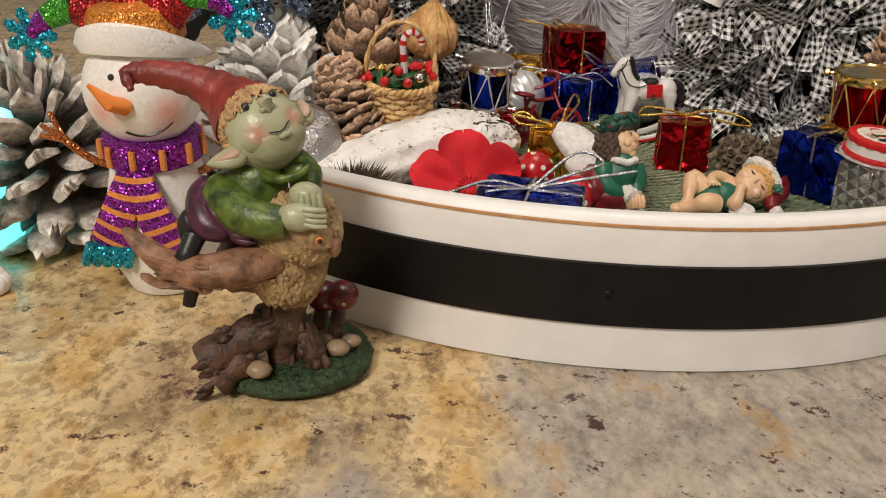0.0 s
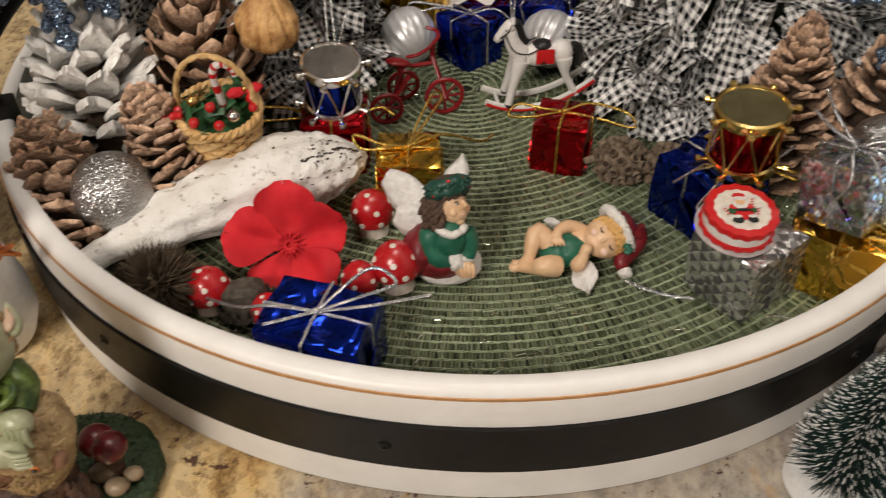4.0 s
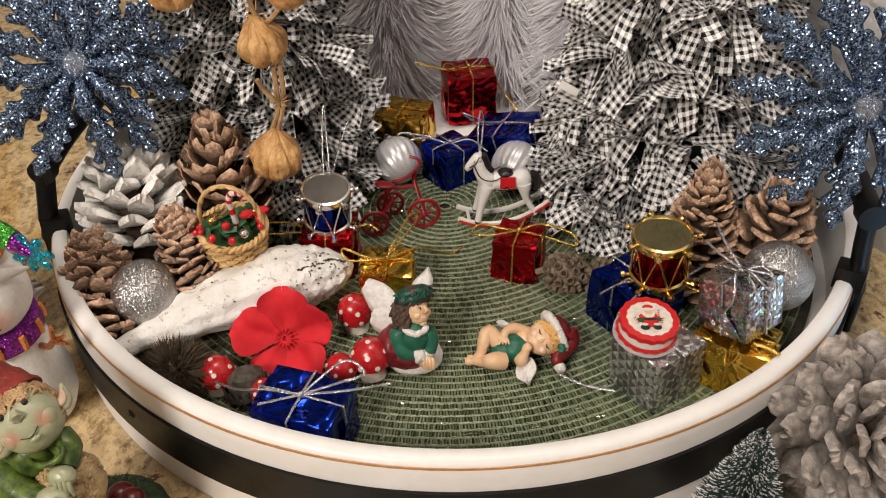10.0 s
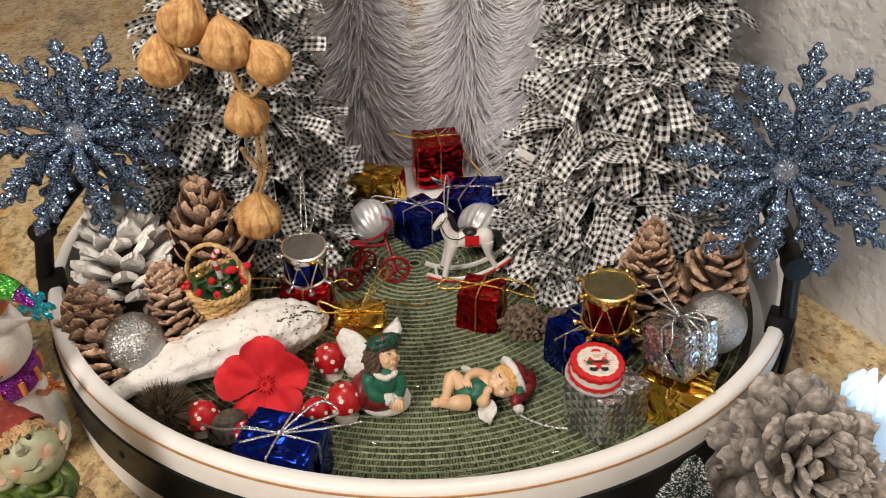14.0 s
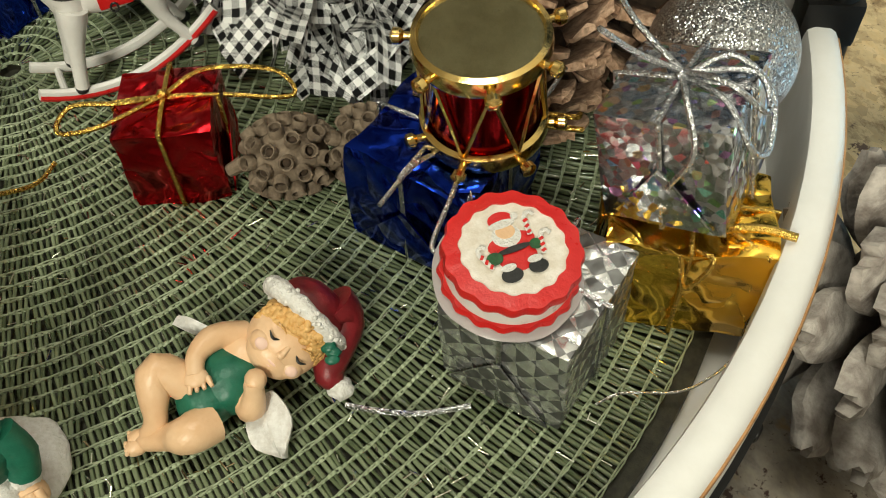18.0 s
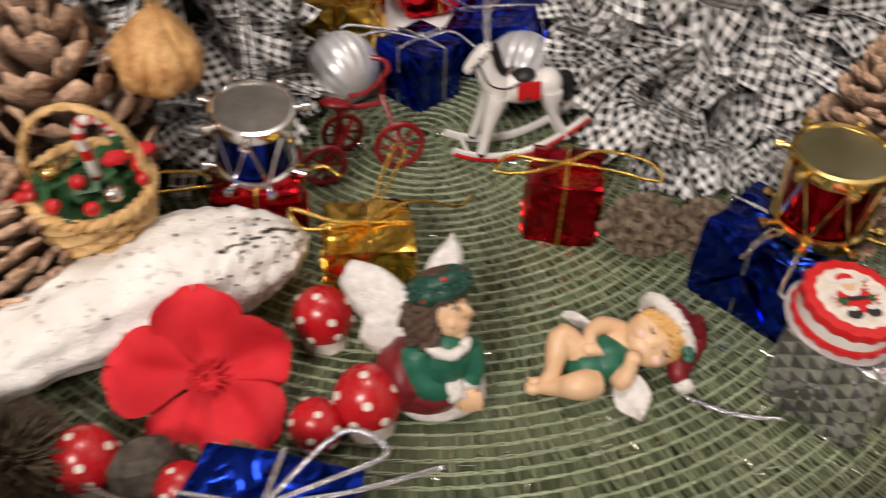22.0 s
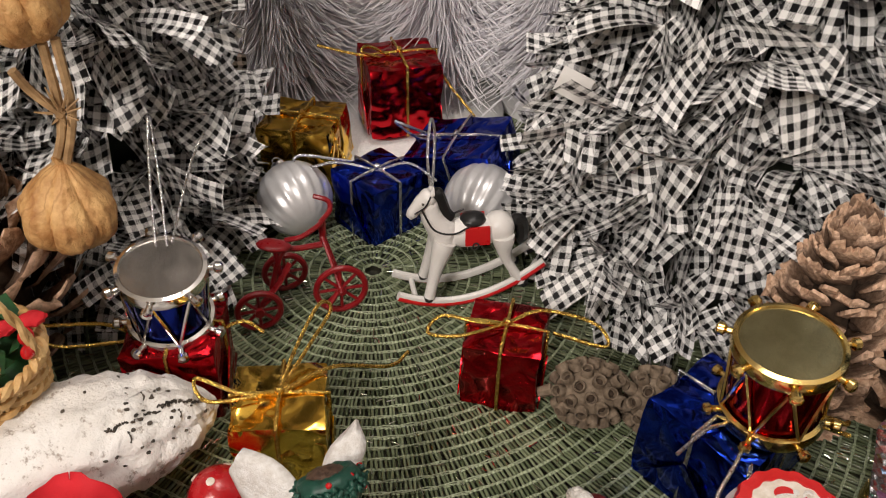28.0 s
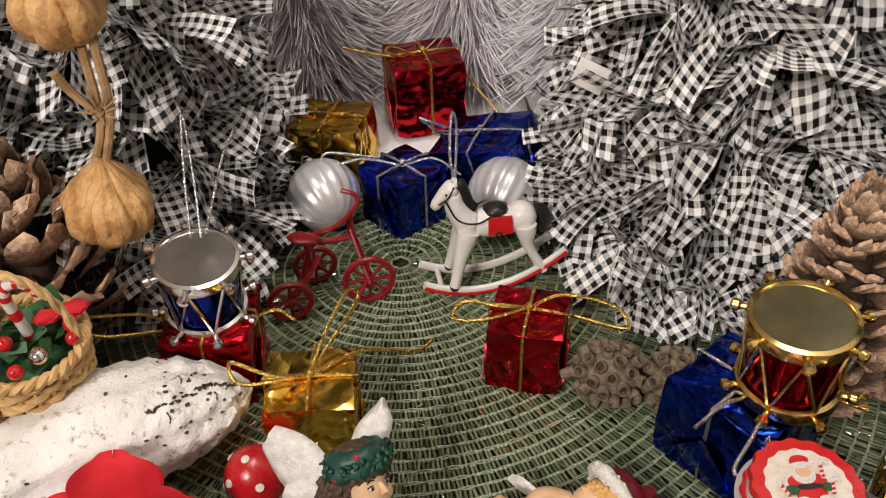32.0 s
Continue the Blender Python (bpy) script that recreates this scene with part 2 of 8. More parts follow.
def gingham():
    """Black and white checked ribbon; u runs across, v along, in check widths."""
    m, nt, bs = material("gingham_ribbon")
    uv = nt.nodes.new("ShaderNodeUVMap").outputs[0]
    sep = nt.nodes.new("ShaderNodeSeparateXYZ")
    nt.links.new(uv, sep.inputs[0])
    bars = []
    for k in (0, 1):
        fr = math_node(nt, "FRACT", math_node(nt, "MULTIPLY", sep.outputs[k], 0.5))
        bars.append(math_node(nt, "GREATER_THAN", fr, 0.5))
    total = math_node(nt, "MULTIPLY", math_node(nt, "ADD", bars[0], bars[1]), 0.5)
    weave = node(nt, "ShaderNodeTexChecker", Scale=9.0)
    nt.links.new(uv, weave.inputs[0])
    mid = mix(nt, weave.outputs["Fac"], (0.88, 0.88, 0.87), (0.14, 0.14, 0.14))
    c1 = mix(nt, math_node(nt, "GREATER_THAN", total, 0.25), (0.97, 0.965, 0.95), mid)
    c2 = mix(nt, math_node(nt, "GREATER_THAN", total, 0.75), c1, (0.006, 0.006, 0.0065))
    nt.links.new(c2, bs.inputs["Base Color"])
    bs.inputs["Roughness"].default_value = 0.5
    bs.inputs["Specular IOR Level"].default_value = 0.22
    return m


def pod_skin():
    """White wash over a rough brown husk, worn through in specks."""
    m, nt, bs = material("whitewashed_pod")
    vec = coords(nt)
    col = ramp(nt, noise_tex(nt, vec, 60, 4), [(0.3, (0.76, 0.73, 0.68)), (0.6, (0.9, 0.89, 0.86))])
    spots = ramp(nt, noise_tex(nt, vec, 260, 5, 0.75), [(0.57, (0, 0, 0)), (0.66, (1, 1, 1))])
    col = mix(nt, math_node(nt, "MULTIPLY", spots, 0.75), col, (0.22, 0.16, 0.11))
    cracks = ramp(nt, voronoi(nt, vec, 75, "DISTANCE_TO_EDGE"), [(0.0, (1, 1, 1)), (0.035, (0, 0, 0))])
    gate = ramp(nt, noise_tex(nt, vec, 38, 3), [(0.62, (0, 0, 0)), (0.7, (1, 1, 1))])
    col = mix(nt, math_node(nt, "MULTIPLY", cracks, gate), col, (0.05, 0.04, 0.035))
    nt.links.new(col, bs.inputs["Base Color"])
    bs.inputs["Roughness"].default_value = 0.7
    bump(nt, bs, noise_tex(nt, vec, 170, 5, 0.65), 1.0, 0.0016)
    return m


def stamped_foil(name, scale):
    """Silver foil stamped with rows of slanting lozenges, every other one pressed in and matt."""
    m, nt, bs = material(name)
    vec = coords(nt)
    mp = node(nt, "ShaderNodeMapping")
    nt.links.new(vec, mp.inputs["Vector"])
    mp.inputs["Rotation"].default_value = (radians(38), radians(32), radians(45))
    warp = nt.nodes.new("ShaderNodeVectorMath")
    warp.operation = "MULTIPLY_ADD"
    nt.links.new(noise_tex(nt, vec, 90, 2, 0.5, "Color"), warp.inputs[0])
    warp.inputs[1].default_value = (0.002, 0.002, 0.002)
    nt.links.new(mp.outputs[0], warp.inputs[2])
    chk = node(nt, "ShaderNodeTexChecker", Scale=scale)
    nt.links.new(warp.outputs[0], chk.inputs[0])
    tone = noise_tex(nt, vec, 210, 3, 0.6)
    base = ramp(nt, tone, [(0.3, (0.55, 0.55, 0.54)), (0.7, (0.9, 0.9, 0.89))])
    nt.links.new(mix(nt, math_node(nt, "MULTIPLY", chk.outputs["Fac"], 0.85), base, (0.13, 0.13, 0.13)), bs.inputs["Base Color"])
    bs.inputs["Metallic"].default_value = 0.85
    r = node(nt, "ShaderNodeMapRange")
    nt.links.new(chk.outputs["Fac"], r.inputs[0])
    r.inputs[3].default_value, r.inputs[4].default_value = 0.22, 0.42
    nt.links.new(r.outputs[0], bs.inputs["Roughness"])
    crease = math_node(nt, "ABSOLUTE", math_node(nt, "SUBTRACT", noise_tex(nt, vec, 85, 2, 0.5), 0.5))
    bump(nt, bs, math_node(nt, "ADD", math_node(nt, "MULTIPLY", crease, 2.0), math_node(nt, "MULTIPLY", chk.outputs["Fac"], 0.3)), 1.0, 0.0022)
    return m


def clear_plastic(name, colour, rough=0.1, through_=0.6):
    m, nt, bs = material(name)
    bs.inputs["Base Color"].default_value = (*colour, 1)
    bs.inputs["Transmission Weight"].default_value = through_
    bs.inputs["Roughness"].default_value = rough
    bs.inputs["IOR"].default_value = 1.45
    return m


def per_rod(m, dark, light):
    """Give each rod its own depth of colour."""
    nt = m.node_tree
    rnd = nt.nodes.new("ShaderNodeNewGeometry").outputs["Random Per Island"]
    nt.links.new(ramp(nt, rnd, [(0.0, dark), (1.0, light)]), nt.nodes["Principled BSDF"].inputs["Base Color"])
    return m


def glow(name, colour, strength):
    m, nt, bs = material(name)
    bs.inputs["Base Color"].default_value = (0.8, 0.8, 0.78, 1)
    bs.inputs["Emission Color"].default_value = (*colour, 1)
    bs.inputs["Emission Strength"].default_value = strength
    bs.inputs["Roughness"].default_value = 0.5
    return m


GRANITE, PLASTER, GINGHAM = granite(), plaster(), gingham()
WHITE_LACQUER = mottled("white_lacquer", (0.8, 0.785, 0.755), (0.86, 0.85, 0.83), 60, 0.38, bump_scale=250, bump_mm=0.1)
GOLD_LINE = mottled("gold_line", (0.42, 0.22, 0.09), (0.55, 0.3, 0.13), 200, 0.45, 0.3)
BLACK_METAL = mottled("black_metal", (0.004, 0.004, 0.004), (0.008, 0.0075, 0.007), 80, 0.4, 0, 300, 0.05)
BLACK_METAL.node_tree.nodes["Principled BSDF"].inputs["Specular IOR Level"].default_value = 0.25
BLACK_PAINT = mottled("black_paint", (0.01, 0.01, 0.01), (0.02, 0.02, 0.02), 500, 0.35)
MAT_ROD = clear_plastic("mat_rod", (0.19, 0.225, 0.12), 0.07, 0.45)
per_rod(MAT_ROD, (0.13, 0.165, 0.085), (0.38, 0.44, 0.27))
MAT_BEAD = mottled("mat_bead", (0.22, 0.27, 0.16), (0.48, 0.55, 0.37), 60, 0.2, bump_scale=2500)
MAT_THREAD = mottled("mat_thread", (0.2, 0.235, 0.14), (0.36, 0.41, 0.27), 500, 0.5, bump_scale=2500)
LUREX = mottled("lurex", (0.5, 0.52, 0.42), (0.8, 0.8, 0.7), 300, 0.12, 1.0)
MAT_BASE = mottled("mat_base", (0.02, 0.02, 0.012), (0.055, 0.052, 0.033), 300, 0.7)
RED_FOIL = foil("red_foil", (0.58, 0.012, 0.02), 85, 0.22, 3.4, (0.42, 0.008, 0.014))
BLUE_FOIL = foil("blue_foil", (0.014, 0.05, 0.56), 85, 0.18, 3.0, (0.006, 0.02, 0.28))
GOLD_FOIL = foil("gold_foil", (1.0, 0.66, 0.12), 75, 0.17, 3.4, (0.85, 0.5, 0.07))
SILVER_HOLO = hologram("silver_hologram", 620, 0.82, 0.2, 0.42)
SILVER_FACET = stamped_foil("silver_stamped_foil", 300)
GOLD_CORD = foil("gold_cord", (0.9, 0.6, 0.14), 1500, 0.25, 0.3)
SILVER_CORD = foil("silver_cord", (0.75, 0.76, 0.78), 1500, 0.25, 0.3)
CHROME = mottled("silver_plating", (0.75, 0.74, 0.72), (0.82, 0.81, 0.8), 300, 0.14, 1.0, 700, 0.05)
BRASS = mottled("gold_plating", (0.8, 0.56, 0.18), (0.88, 0.66, 0.26), 300, 0.16, 1.0, 700, 0.05)
DRUMSKIN = mottled("drum_skin", (0.36, 0.34, 0.31), (0.5, 0.47, 0.43), 120, 0.2, 0.85, 500, 0.05)
DRUMSKIN_GOLD = mottled("drum_skin_olive", (0.3, 0.26, 0.13), (0.42, 0.37, 0.2), 120, 0.2, 0.85, 500, 0.05)
PEARL = mottled("pearl_silver", (0.66, 0.66, 0.67), (0.74, 0.74, 0.75), 200, 0.32, 0.4, 600, 0.03)
SILVER_GLITTER = glitter("silver_glitter", (0.55, 0.55, 0.55), 3600, amount=1.1, second=(0.75, 0.75, 0.75))
BLUE_GLITTER = glitter("blue_glitter", (0.09, 0.145, 0.27), 1800, 0.9, 1.3, (0.34, 0.46, 0.64))
BLUE_GLITTER.node_tree.nodes["Principled BSDF"].inputs["Roughness"].default_value = 0.21
TEAL_GLITTER = glitter("teal_glitter", (0.0, 0.3, 0.55), 1800, 0.8, 1.2, (0.05, 0.62, 0.85))
PURPLE_GLITTER = glitter("purple_glitter", (0.13, 0.01, 0.2), 1800, 0.7, 1.2, (0.45, 0.05, 0.55))
ORANGE_GLITTER = glitter("orange_glitter", (0.7, 0.2, 0.02), 2000, 0.3, 0.8, (0.9, 0.36, 0.06))
COPPER_GLITTER = glitter("copper_glitter", (0.5, 0.15, 0.03), 2200, 0.8, 1.2, (0.8, 0.3, 0.1))
GREEN_GLITTER = glitter("green_glitter", (0.03, 0.35, 0.03), 2000, 0.7, 1.1, (0.15, 0.65, 0.1))
RED_GLITTER = glitter("red_glitter", (0.3, 0.01, 0.02), 2000, 0.8, 1.2, (0.75, 0.06, 0.06))
WHITE_GLITTER = glitter("white_glitter", (1.85, 1.82, 1.76), 1500, 0.0, 0.22, (0.9, 0.885, 0.86))
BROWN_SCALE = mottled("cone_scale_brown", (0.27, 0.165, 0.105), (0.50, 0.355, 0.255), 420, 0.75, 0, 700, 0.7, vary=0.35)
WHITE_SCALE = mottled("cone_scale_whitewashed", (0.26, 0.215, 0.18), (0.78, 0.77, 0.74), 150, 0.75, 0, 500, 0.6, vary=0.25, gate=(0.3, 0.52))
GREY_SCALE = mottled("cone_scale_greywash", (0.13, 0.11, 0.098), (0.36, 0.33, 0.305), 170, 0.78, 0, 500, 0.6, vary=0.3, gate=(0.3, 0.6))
# the dark first stops paint the shade deep between scales
shade_root_pale_tip(BROWN_SCALE, [(0.3, (0.16, 0.13, 0.11)), (0.62, (0.55, 0.5, 0.46)), (0.9, (0.95, 0.93, 0.92)), (1.05, (1.55, 1.52, 1.48))])
shade_root_pale_tip(WHITE_SCALE, [(0.22, (0.26, 0.23, 0.2)), (0.7, (0.85, 0.85, 0.85)), (1.0, (1.12, 1.12, 1.12))])
shade_root_pale_tip(GREY_SCALE, [(0.2, (0.18, 0.15, 0.13)), (0.65, (0.75, 0.74, 0.72)), (1.0, (1.45, 1.44, 1.42))])
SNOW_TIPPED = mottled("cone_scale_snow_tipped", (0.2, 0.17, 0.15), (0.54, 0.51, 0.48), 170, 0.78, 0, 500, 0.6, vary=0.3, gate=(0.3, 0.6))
shade_root_pale_tip(SNOW_TIPPED, [(0.3, (0.16, 0.13, 0.12)), (0.7, (0.75, 0.74, 0.72)), (1.0, (1.55, 1.55, 1.52))])
# near-black brown for cores; also paints the shade in honeycomb pits
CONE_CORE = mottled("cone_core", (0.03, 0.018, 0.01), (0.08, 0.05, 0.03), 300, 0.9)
HUSK = mottled("seed_husk", (0.46, 0.22, 0.070), (0.77, 0.48, 0.20), 160, 0.6, 0, 420, 1.0, vary=0.2)
ribbed(HUSK, 15, (0.3, 0.12, 0.03))
STRAW = mottled("straw", (0.3, 0.18, 0.08), (0.55, 0.36, 0.18), 200, 0.65)
WICKER = mottled("wicker", (0.5, 0.29, 0.1), (0.75, 0.52, 0.24), 160, 0.5, vary=0.3)
WHITE_POD = pod_skin()
POD_CRACK = mottled("pod_crack", (0.02, 0.018, 0.015), (0.1, 0.08, 0.06), 400, 0.9)
PETAL = mottled("red_fabric", (0.5, 0.006, 0.014), (0.66, 0.012, 0.022), 70, 0.75, 0, 2500, 0.25)
MUSH_RED = mottled("mushroom_red", (0.42, 0.008, 0.012), (0.52, 0.015, 0.02), 80, 0.25, coat=0.3)
MUSH_WHITE = mottled("mushroom_white", (0.65, 0.58, 0.48), (0.8, 0.75, 0.68), 300, 0.5)
BURR = mottled("burr_brown", (0.05, 0.035, 0.02), (0.14, 0.1, 0.06), 300, 0.8)
DARK_COB = mottled("dark_cob", (0.035, 0.03, 0.022), (0.1, 0.085, 0.065), 300, 0.85, bump_mm=0.4)
HONEY = mottled("dry_cone_grey", (0.1, 0.07, 0.045), (0.26, 0.2, 0.14), 250, 0.8, bump_mm=0.4)
RED_PLASTIC = mottled("red_plastic", (0.2, 0.005, 0.008), (0.26, 0.008, 0.012), 200, 0.3)
WHITE_PLASTIC = mottled("white_plastic", (0.74, 0.72, 0.69), (0.8, 0.78, 0.75), 150, 0.3)
RED_ENAMEL = mottled("red_enamel", (0.55, 0.01, 0.012), (0.6, 0.02, 0.02), 200, 0.3)
RED_DRUM = foil("red_drum_shell", (0.5, 0.006, 0.014), 40, 0.15, 0.15)
BLUE_DRUM = foil("blue_drum_shell", (0.008, 0.03, 0.35), 40, 0.15, 0.15)
LEAF_GREEN = mottled("leaf_green", (0.01, 0.05, 0.015), (0.02, 0.11, 0.03), 400, 0.5)
BERRY = mottled("berry_red", (0.5, 0.008, 0.01), (0.58, 0.012, 0.015), 300, 0.15, coat=0.6)
SKIN = mottled("painted_skin", (0.70, 0.44, 0.25), (0.77, 0.53, 0.33), 120, 0.36)
DRESS_GREEN = mottled("painted_green", (0.01, 0.1, 0.06), (0.02, 0.14, 0.085), 300, 0.4)
WREATH_GREEN = mottled("painted_wreath_green", (0.008, 0.05, 0.035), (0.016, 0.085, 0.058), 300, 0.45)
DRESS_RED = mottled("painted_maroon", (0.13, 0.008, 0.012), (0.2, 0.012, 0.018), 300, 0.4)
HAIR_BROWN = mottled("painted_brown_hair", (0.04, 0.022, 0.014), (0.12, 0.07, 0.045), 700, 0.6, bump_mm=0.5)
HAIR_BLOND = mottled("painted_blond_hair", (0.6, 0.33, 0.1), (0.72, 0.45, 0.17), 700, 0.5, bump_mm=0.4)
FUR_WHITE = mottled("painted_fur", (0.7, 0.67, 0.62), (0.82, 0.8, 0.77), 900, 0.8, bump_scale=1500, bump_mm=0.7)
WING = mottled("pearly_wing", (0.6, 0.57, 0.53), (0.78, 0.77, 0.75), 500, 0.4, 0.05, 1800, 0.3)
CLAY_WHITE = mottled("speckled_white_clay", (0.78, 0.755, 0.71), (0.87, 0.855, 0.82), 500, 0.6, bump_mm=0.25)
CARROT = mottled("carrot_orange", (0.8, 0.2, 0.02), (0.85, 0.28, 0.05), 200, 0.5)
BLUSH = mottled("blush_pink", (0.78, 0.5, 0.4), (0.8, 0.58, 0.48), 100, 0.6)
def airbrushed(m, spots, colour):
    """Soft round patches of paint at given places of a painted ornament."""
    nt = m.node_tree
    bs = nt.nodes["Principled BSDF"]
    vec = coords(nt)
    for place, radius in spots:
        d = nt.nodes.new("ShaderNodeVectorMath")
        d.operation = "DISTANCE"
        nt.links.new(vec, d.inputs[0])
        d.inputs[1].default_value = place
        k = ramp(nt, math_node(nt, "MULTIPLY", d.outputs["Value"], 1 / radius), [(0.0, (0.75, 0.75, 0.75)), (0.4, (0.45, 0.45, 0.45)), (1.0, (0, 0, 0))])
        old = bs.inputs["Base Color"].links[0].from_socket
        nt.links.new(mix(nt, k, old, colour), bs.inputs["Base Color"])
    return m


MAROON_CAP = mottled("painted_dark_maroon", (0.05, 0.004, 0.006), (0.13, 0.008, 0.01), 250, 0.3)
GOBLIN = mottled("goblin_green_skin", (0.28, 0.30, 0.17), (0.41, 0.42, 0.28), 100, 0.32)
GOBLIN_BLUSH = mottled("goblin_blush", (0.42, 0.25, 0.17), (0.46, 0.33, 0.23), 100, 0.42)
GOBLIN_HAT = mottled("goblin_hat_red", (0.13, 0.016, 0.012), (0.3, 0.04, 0.03), 130, 0.45, bump_scale=260, bump_mm=0.8)
GOBLIN_SHIRT = mottled("goblin_shirt_green", (0.012, 0.04, 0.006), (0.13, 0.19, 0.032), 210, 0.38, bump_scale=350, bump_mm=0.5)
GOBLIN_PURPLE = mottled("goblin_purple_cloth", (0.03, 0.008, 0.018), (0.1, 0.025, 0.055), 200, 0.35)
OWL = mottled("owl_feathers", (0.2, 0.12, 0.05), (0.5, 0.36, 0.18), 170, 0.5, bump_scale=420, bump_mm=1.0)
OWL_WING = mottled("owl_wing_brown", (0.1, 0.045, 0.022), (0.36, 0.19, 0.11), 170, 0.5, bump_scale=350, bump_mm=0.8)
BARK = mottled("painted_bark", (0.02, 0.01, 0.007), (0.13, 0.066, 0.04), 190, 0.5, bump_scale=380, bump_mm=1.4)
MOSS = mottled("painted_moss", (0.008, 0.02, 0.007), (0.035, 0.07, 0.022), 500, 0.55, bump_scale=700, bump_mm=1.2)
PEBBLE = mottled("painted_pebble", (0.18, 0.12, 0.07), (0.32, 0.24, 0.15), 150, 0.4)
TINSEL = mottled("white_tinsel", (0.88, 0.86, 0.9), (0.96, 0.95, 0.97), 100, 0.35)
TREE_CORE_SHADE = mottled("tree_core_shade", (0.012, 0.016, 0.01), (0.03, 0.04, 0.025), 200, 0.9)
PINE_NEEDLE = mottled("bottle_brush_green", (0.004, 0.018, 0.016), (0.012, 0.042, 0.034), 400, 0.6)
SNOW = mottled("flock_snow", (0.75, 0.75, 0.74), (0.84, 0.84, 0.83), 600, 0.8, bump_mm=0.6)
CRYSTAL = clear_plastic("crystal_gem", (0.95, 0.95, 0.95), 0.02, 0.9)


# ---- shapes ----
def skew(name, m=None, label="", category="", group=""):
    """An empty that holds a thing's parts."""
    ob = new(name)
    ob.empty_display_size = 0.01
    if m is not None:
        ob.matrix_world = m
    return tagged(ob, label, category, group)


def finish(name, bm, mats, smooth=True, angle=40):
    me = bpy.data.meshes.new(name)
    bmesh.ops.recalc_face_normals(bm, faces=bm.faces)
    bm.to_mesh(me)
    bm.free()
    for m in (mats if isinstance(mats, (list, tuple)) else [mats]):
        me.materials.append(m)
    if smooth:
        me.polygons.foreach_set("use_smooth", [True] * len(me.polygons))
        me.set_sharp_from_angle(angle=radians(angle))
    return me


def part(name, bm, mats, parent=None, label="", m=None, smooth=True, angle=40):
    """One mesh object out of a bmesh (or a ready mesh), under a thing or a part."""
    me = bm if isinstance(bm, bpy.types.Mesh) else finish(name, bm, mats, smooth, angle)
    ob = new(name, me)
    if parent is not None:
        ob.parent = parent
    if m is not None:
        ob.matrix_basis = m
    if label:
        ob["label"] = label
    return ob


def lathe(profile, segs=48, bm=None, wobble=0.0, mat=0, close=False, m=None):
    """Turn a profile of (radius, z) about z."""
    bm = bm or bmesh.new()
    rings = []
    for r, z in profile:
        ring = []
        for i in range(segs):
            a = math.tau * i / segs
            rr = r * (1 + wobble * noise.noise((math.cos(a) * 1.5, math.sin(a) * 1.5, z * 60)))
            v = Vector((rr * math.cos(a), rr * math.sin(a), z))
            ring.append(bm.verts.new(m @ v if m else v))
        rings.append(ring)
    pairs = list(zip(rings, rings[1:])) + ([(rings[-1], rings[0])] if close else [])
    for a, b in pairs:
        for i in range(segs):
            j = (i + 1) % segs
            bm.faces.new((a[i], a[j], b[j], b[i])).material_index = mat
    if not close:
        for ring in (rings[0], rings[-1]):
            bm.faces.new(ring).material_index = mat
    return bm


def tube(points, radius, segs=8, bm=None, mat=0, flat=1.0, closed=False):
    """Sweep a round section along points; radius is a number or one per point."""
    bm = bm or bmesh.new()
    pts = [Vector(p) for p in points]
    n = len(pts)
    radii = radius if isinstance(radius, (list, tuple)) else [radius] * n
    up = None
    rings = []
    for i, p in enumerate(pts):
        a = pts[(i - 1) % n] if (closed or i) else p
        b = pts[(i + 1) % n] if (closed or i < n - 1) else p
        d = (b - a).normalized()
        if up is None:
            up = d.orthogonal().normalized() if abs(d.z) > 0.95 else (Vector((0, 0, 1)) - d * d.z).normalized()
        else:
            up = (up - d * up.dot(d)).normalized()
        side = d.cross(up)
        rings.append([bm.verts.new(p + (side * math.cos(math.tau * k / segs) + up * math.sin(math.tau * k / segs) * flat) * radii[i]) for k in range(segs)])
    for i in range(n if closed else n - 1):
        a, b = rings[i], rings[(i + 1) % n]
        for k in range(segs):
            j = (k + 1) % segs
            bm.faces.new((a[k], a[j], b[j], b[k])).material_index = mat
    if not closed:
        bm.faces.new(rings[0]).material_index = mat
        bm.faces.new(rings[-1]).material_index = mat
    return bm


def curve_through(points, steps=6):
    """Smooth points through the given ones."""
    P = [Vector(p) for p in points]
    P = [P[0] * 2 - P[1]] + P + [P[-1] * 2 - P[-2]]
    out = []
    for i in range(1, len(P) - 2):
        for s in range(steps):
            t = s / steps
            a, b, c, d = P[i - 1], P[i], P[i + 1], P[i + 2]
            out.append(0.5 * (2 * b + (c - a) * t + (2 * a - 5 * b + 4 * c - d) * t * t + (3 * b - a - 3 * c + d) * t ** 3))
    return out + [P[-2]]


def ball(bm, centre, radii, mat=0, rough=0.0, m=None, sub=3, freq=120):
    """An ellipsoid, roughened a little."""
    if isinstance(radii, (int, float)):
        radii = (radii,) * 3
    made = bmesh.ops.create_icosphere(bm, subdivisions=sub, radius=1)["verts"]
    turn = m or Matrix()
    for v in made:
        k = 1 + rough * noise.noise(Vector(centre) * 300 + v.co * freq * 0.02)
        v.co = turn @ Vector((v.co.x * radii[0] * k, v.co.y * radii[1] * k, v.co.z * radii[2] * k)) + Vector(centre)
    done = set(made)
    for v in made:
        for f in v.link_faces:
            f.material_index = mat
    return bm


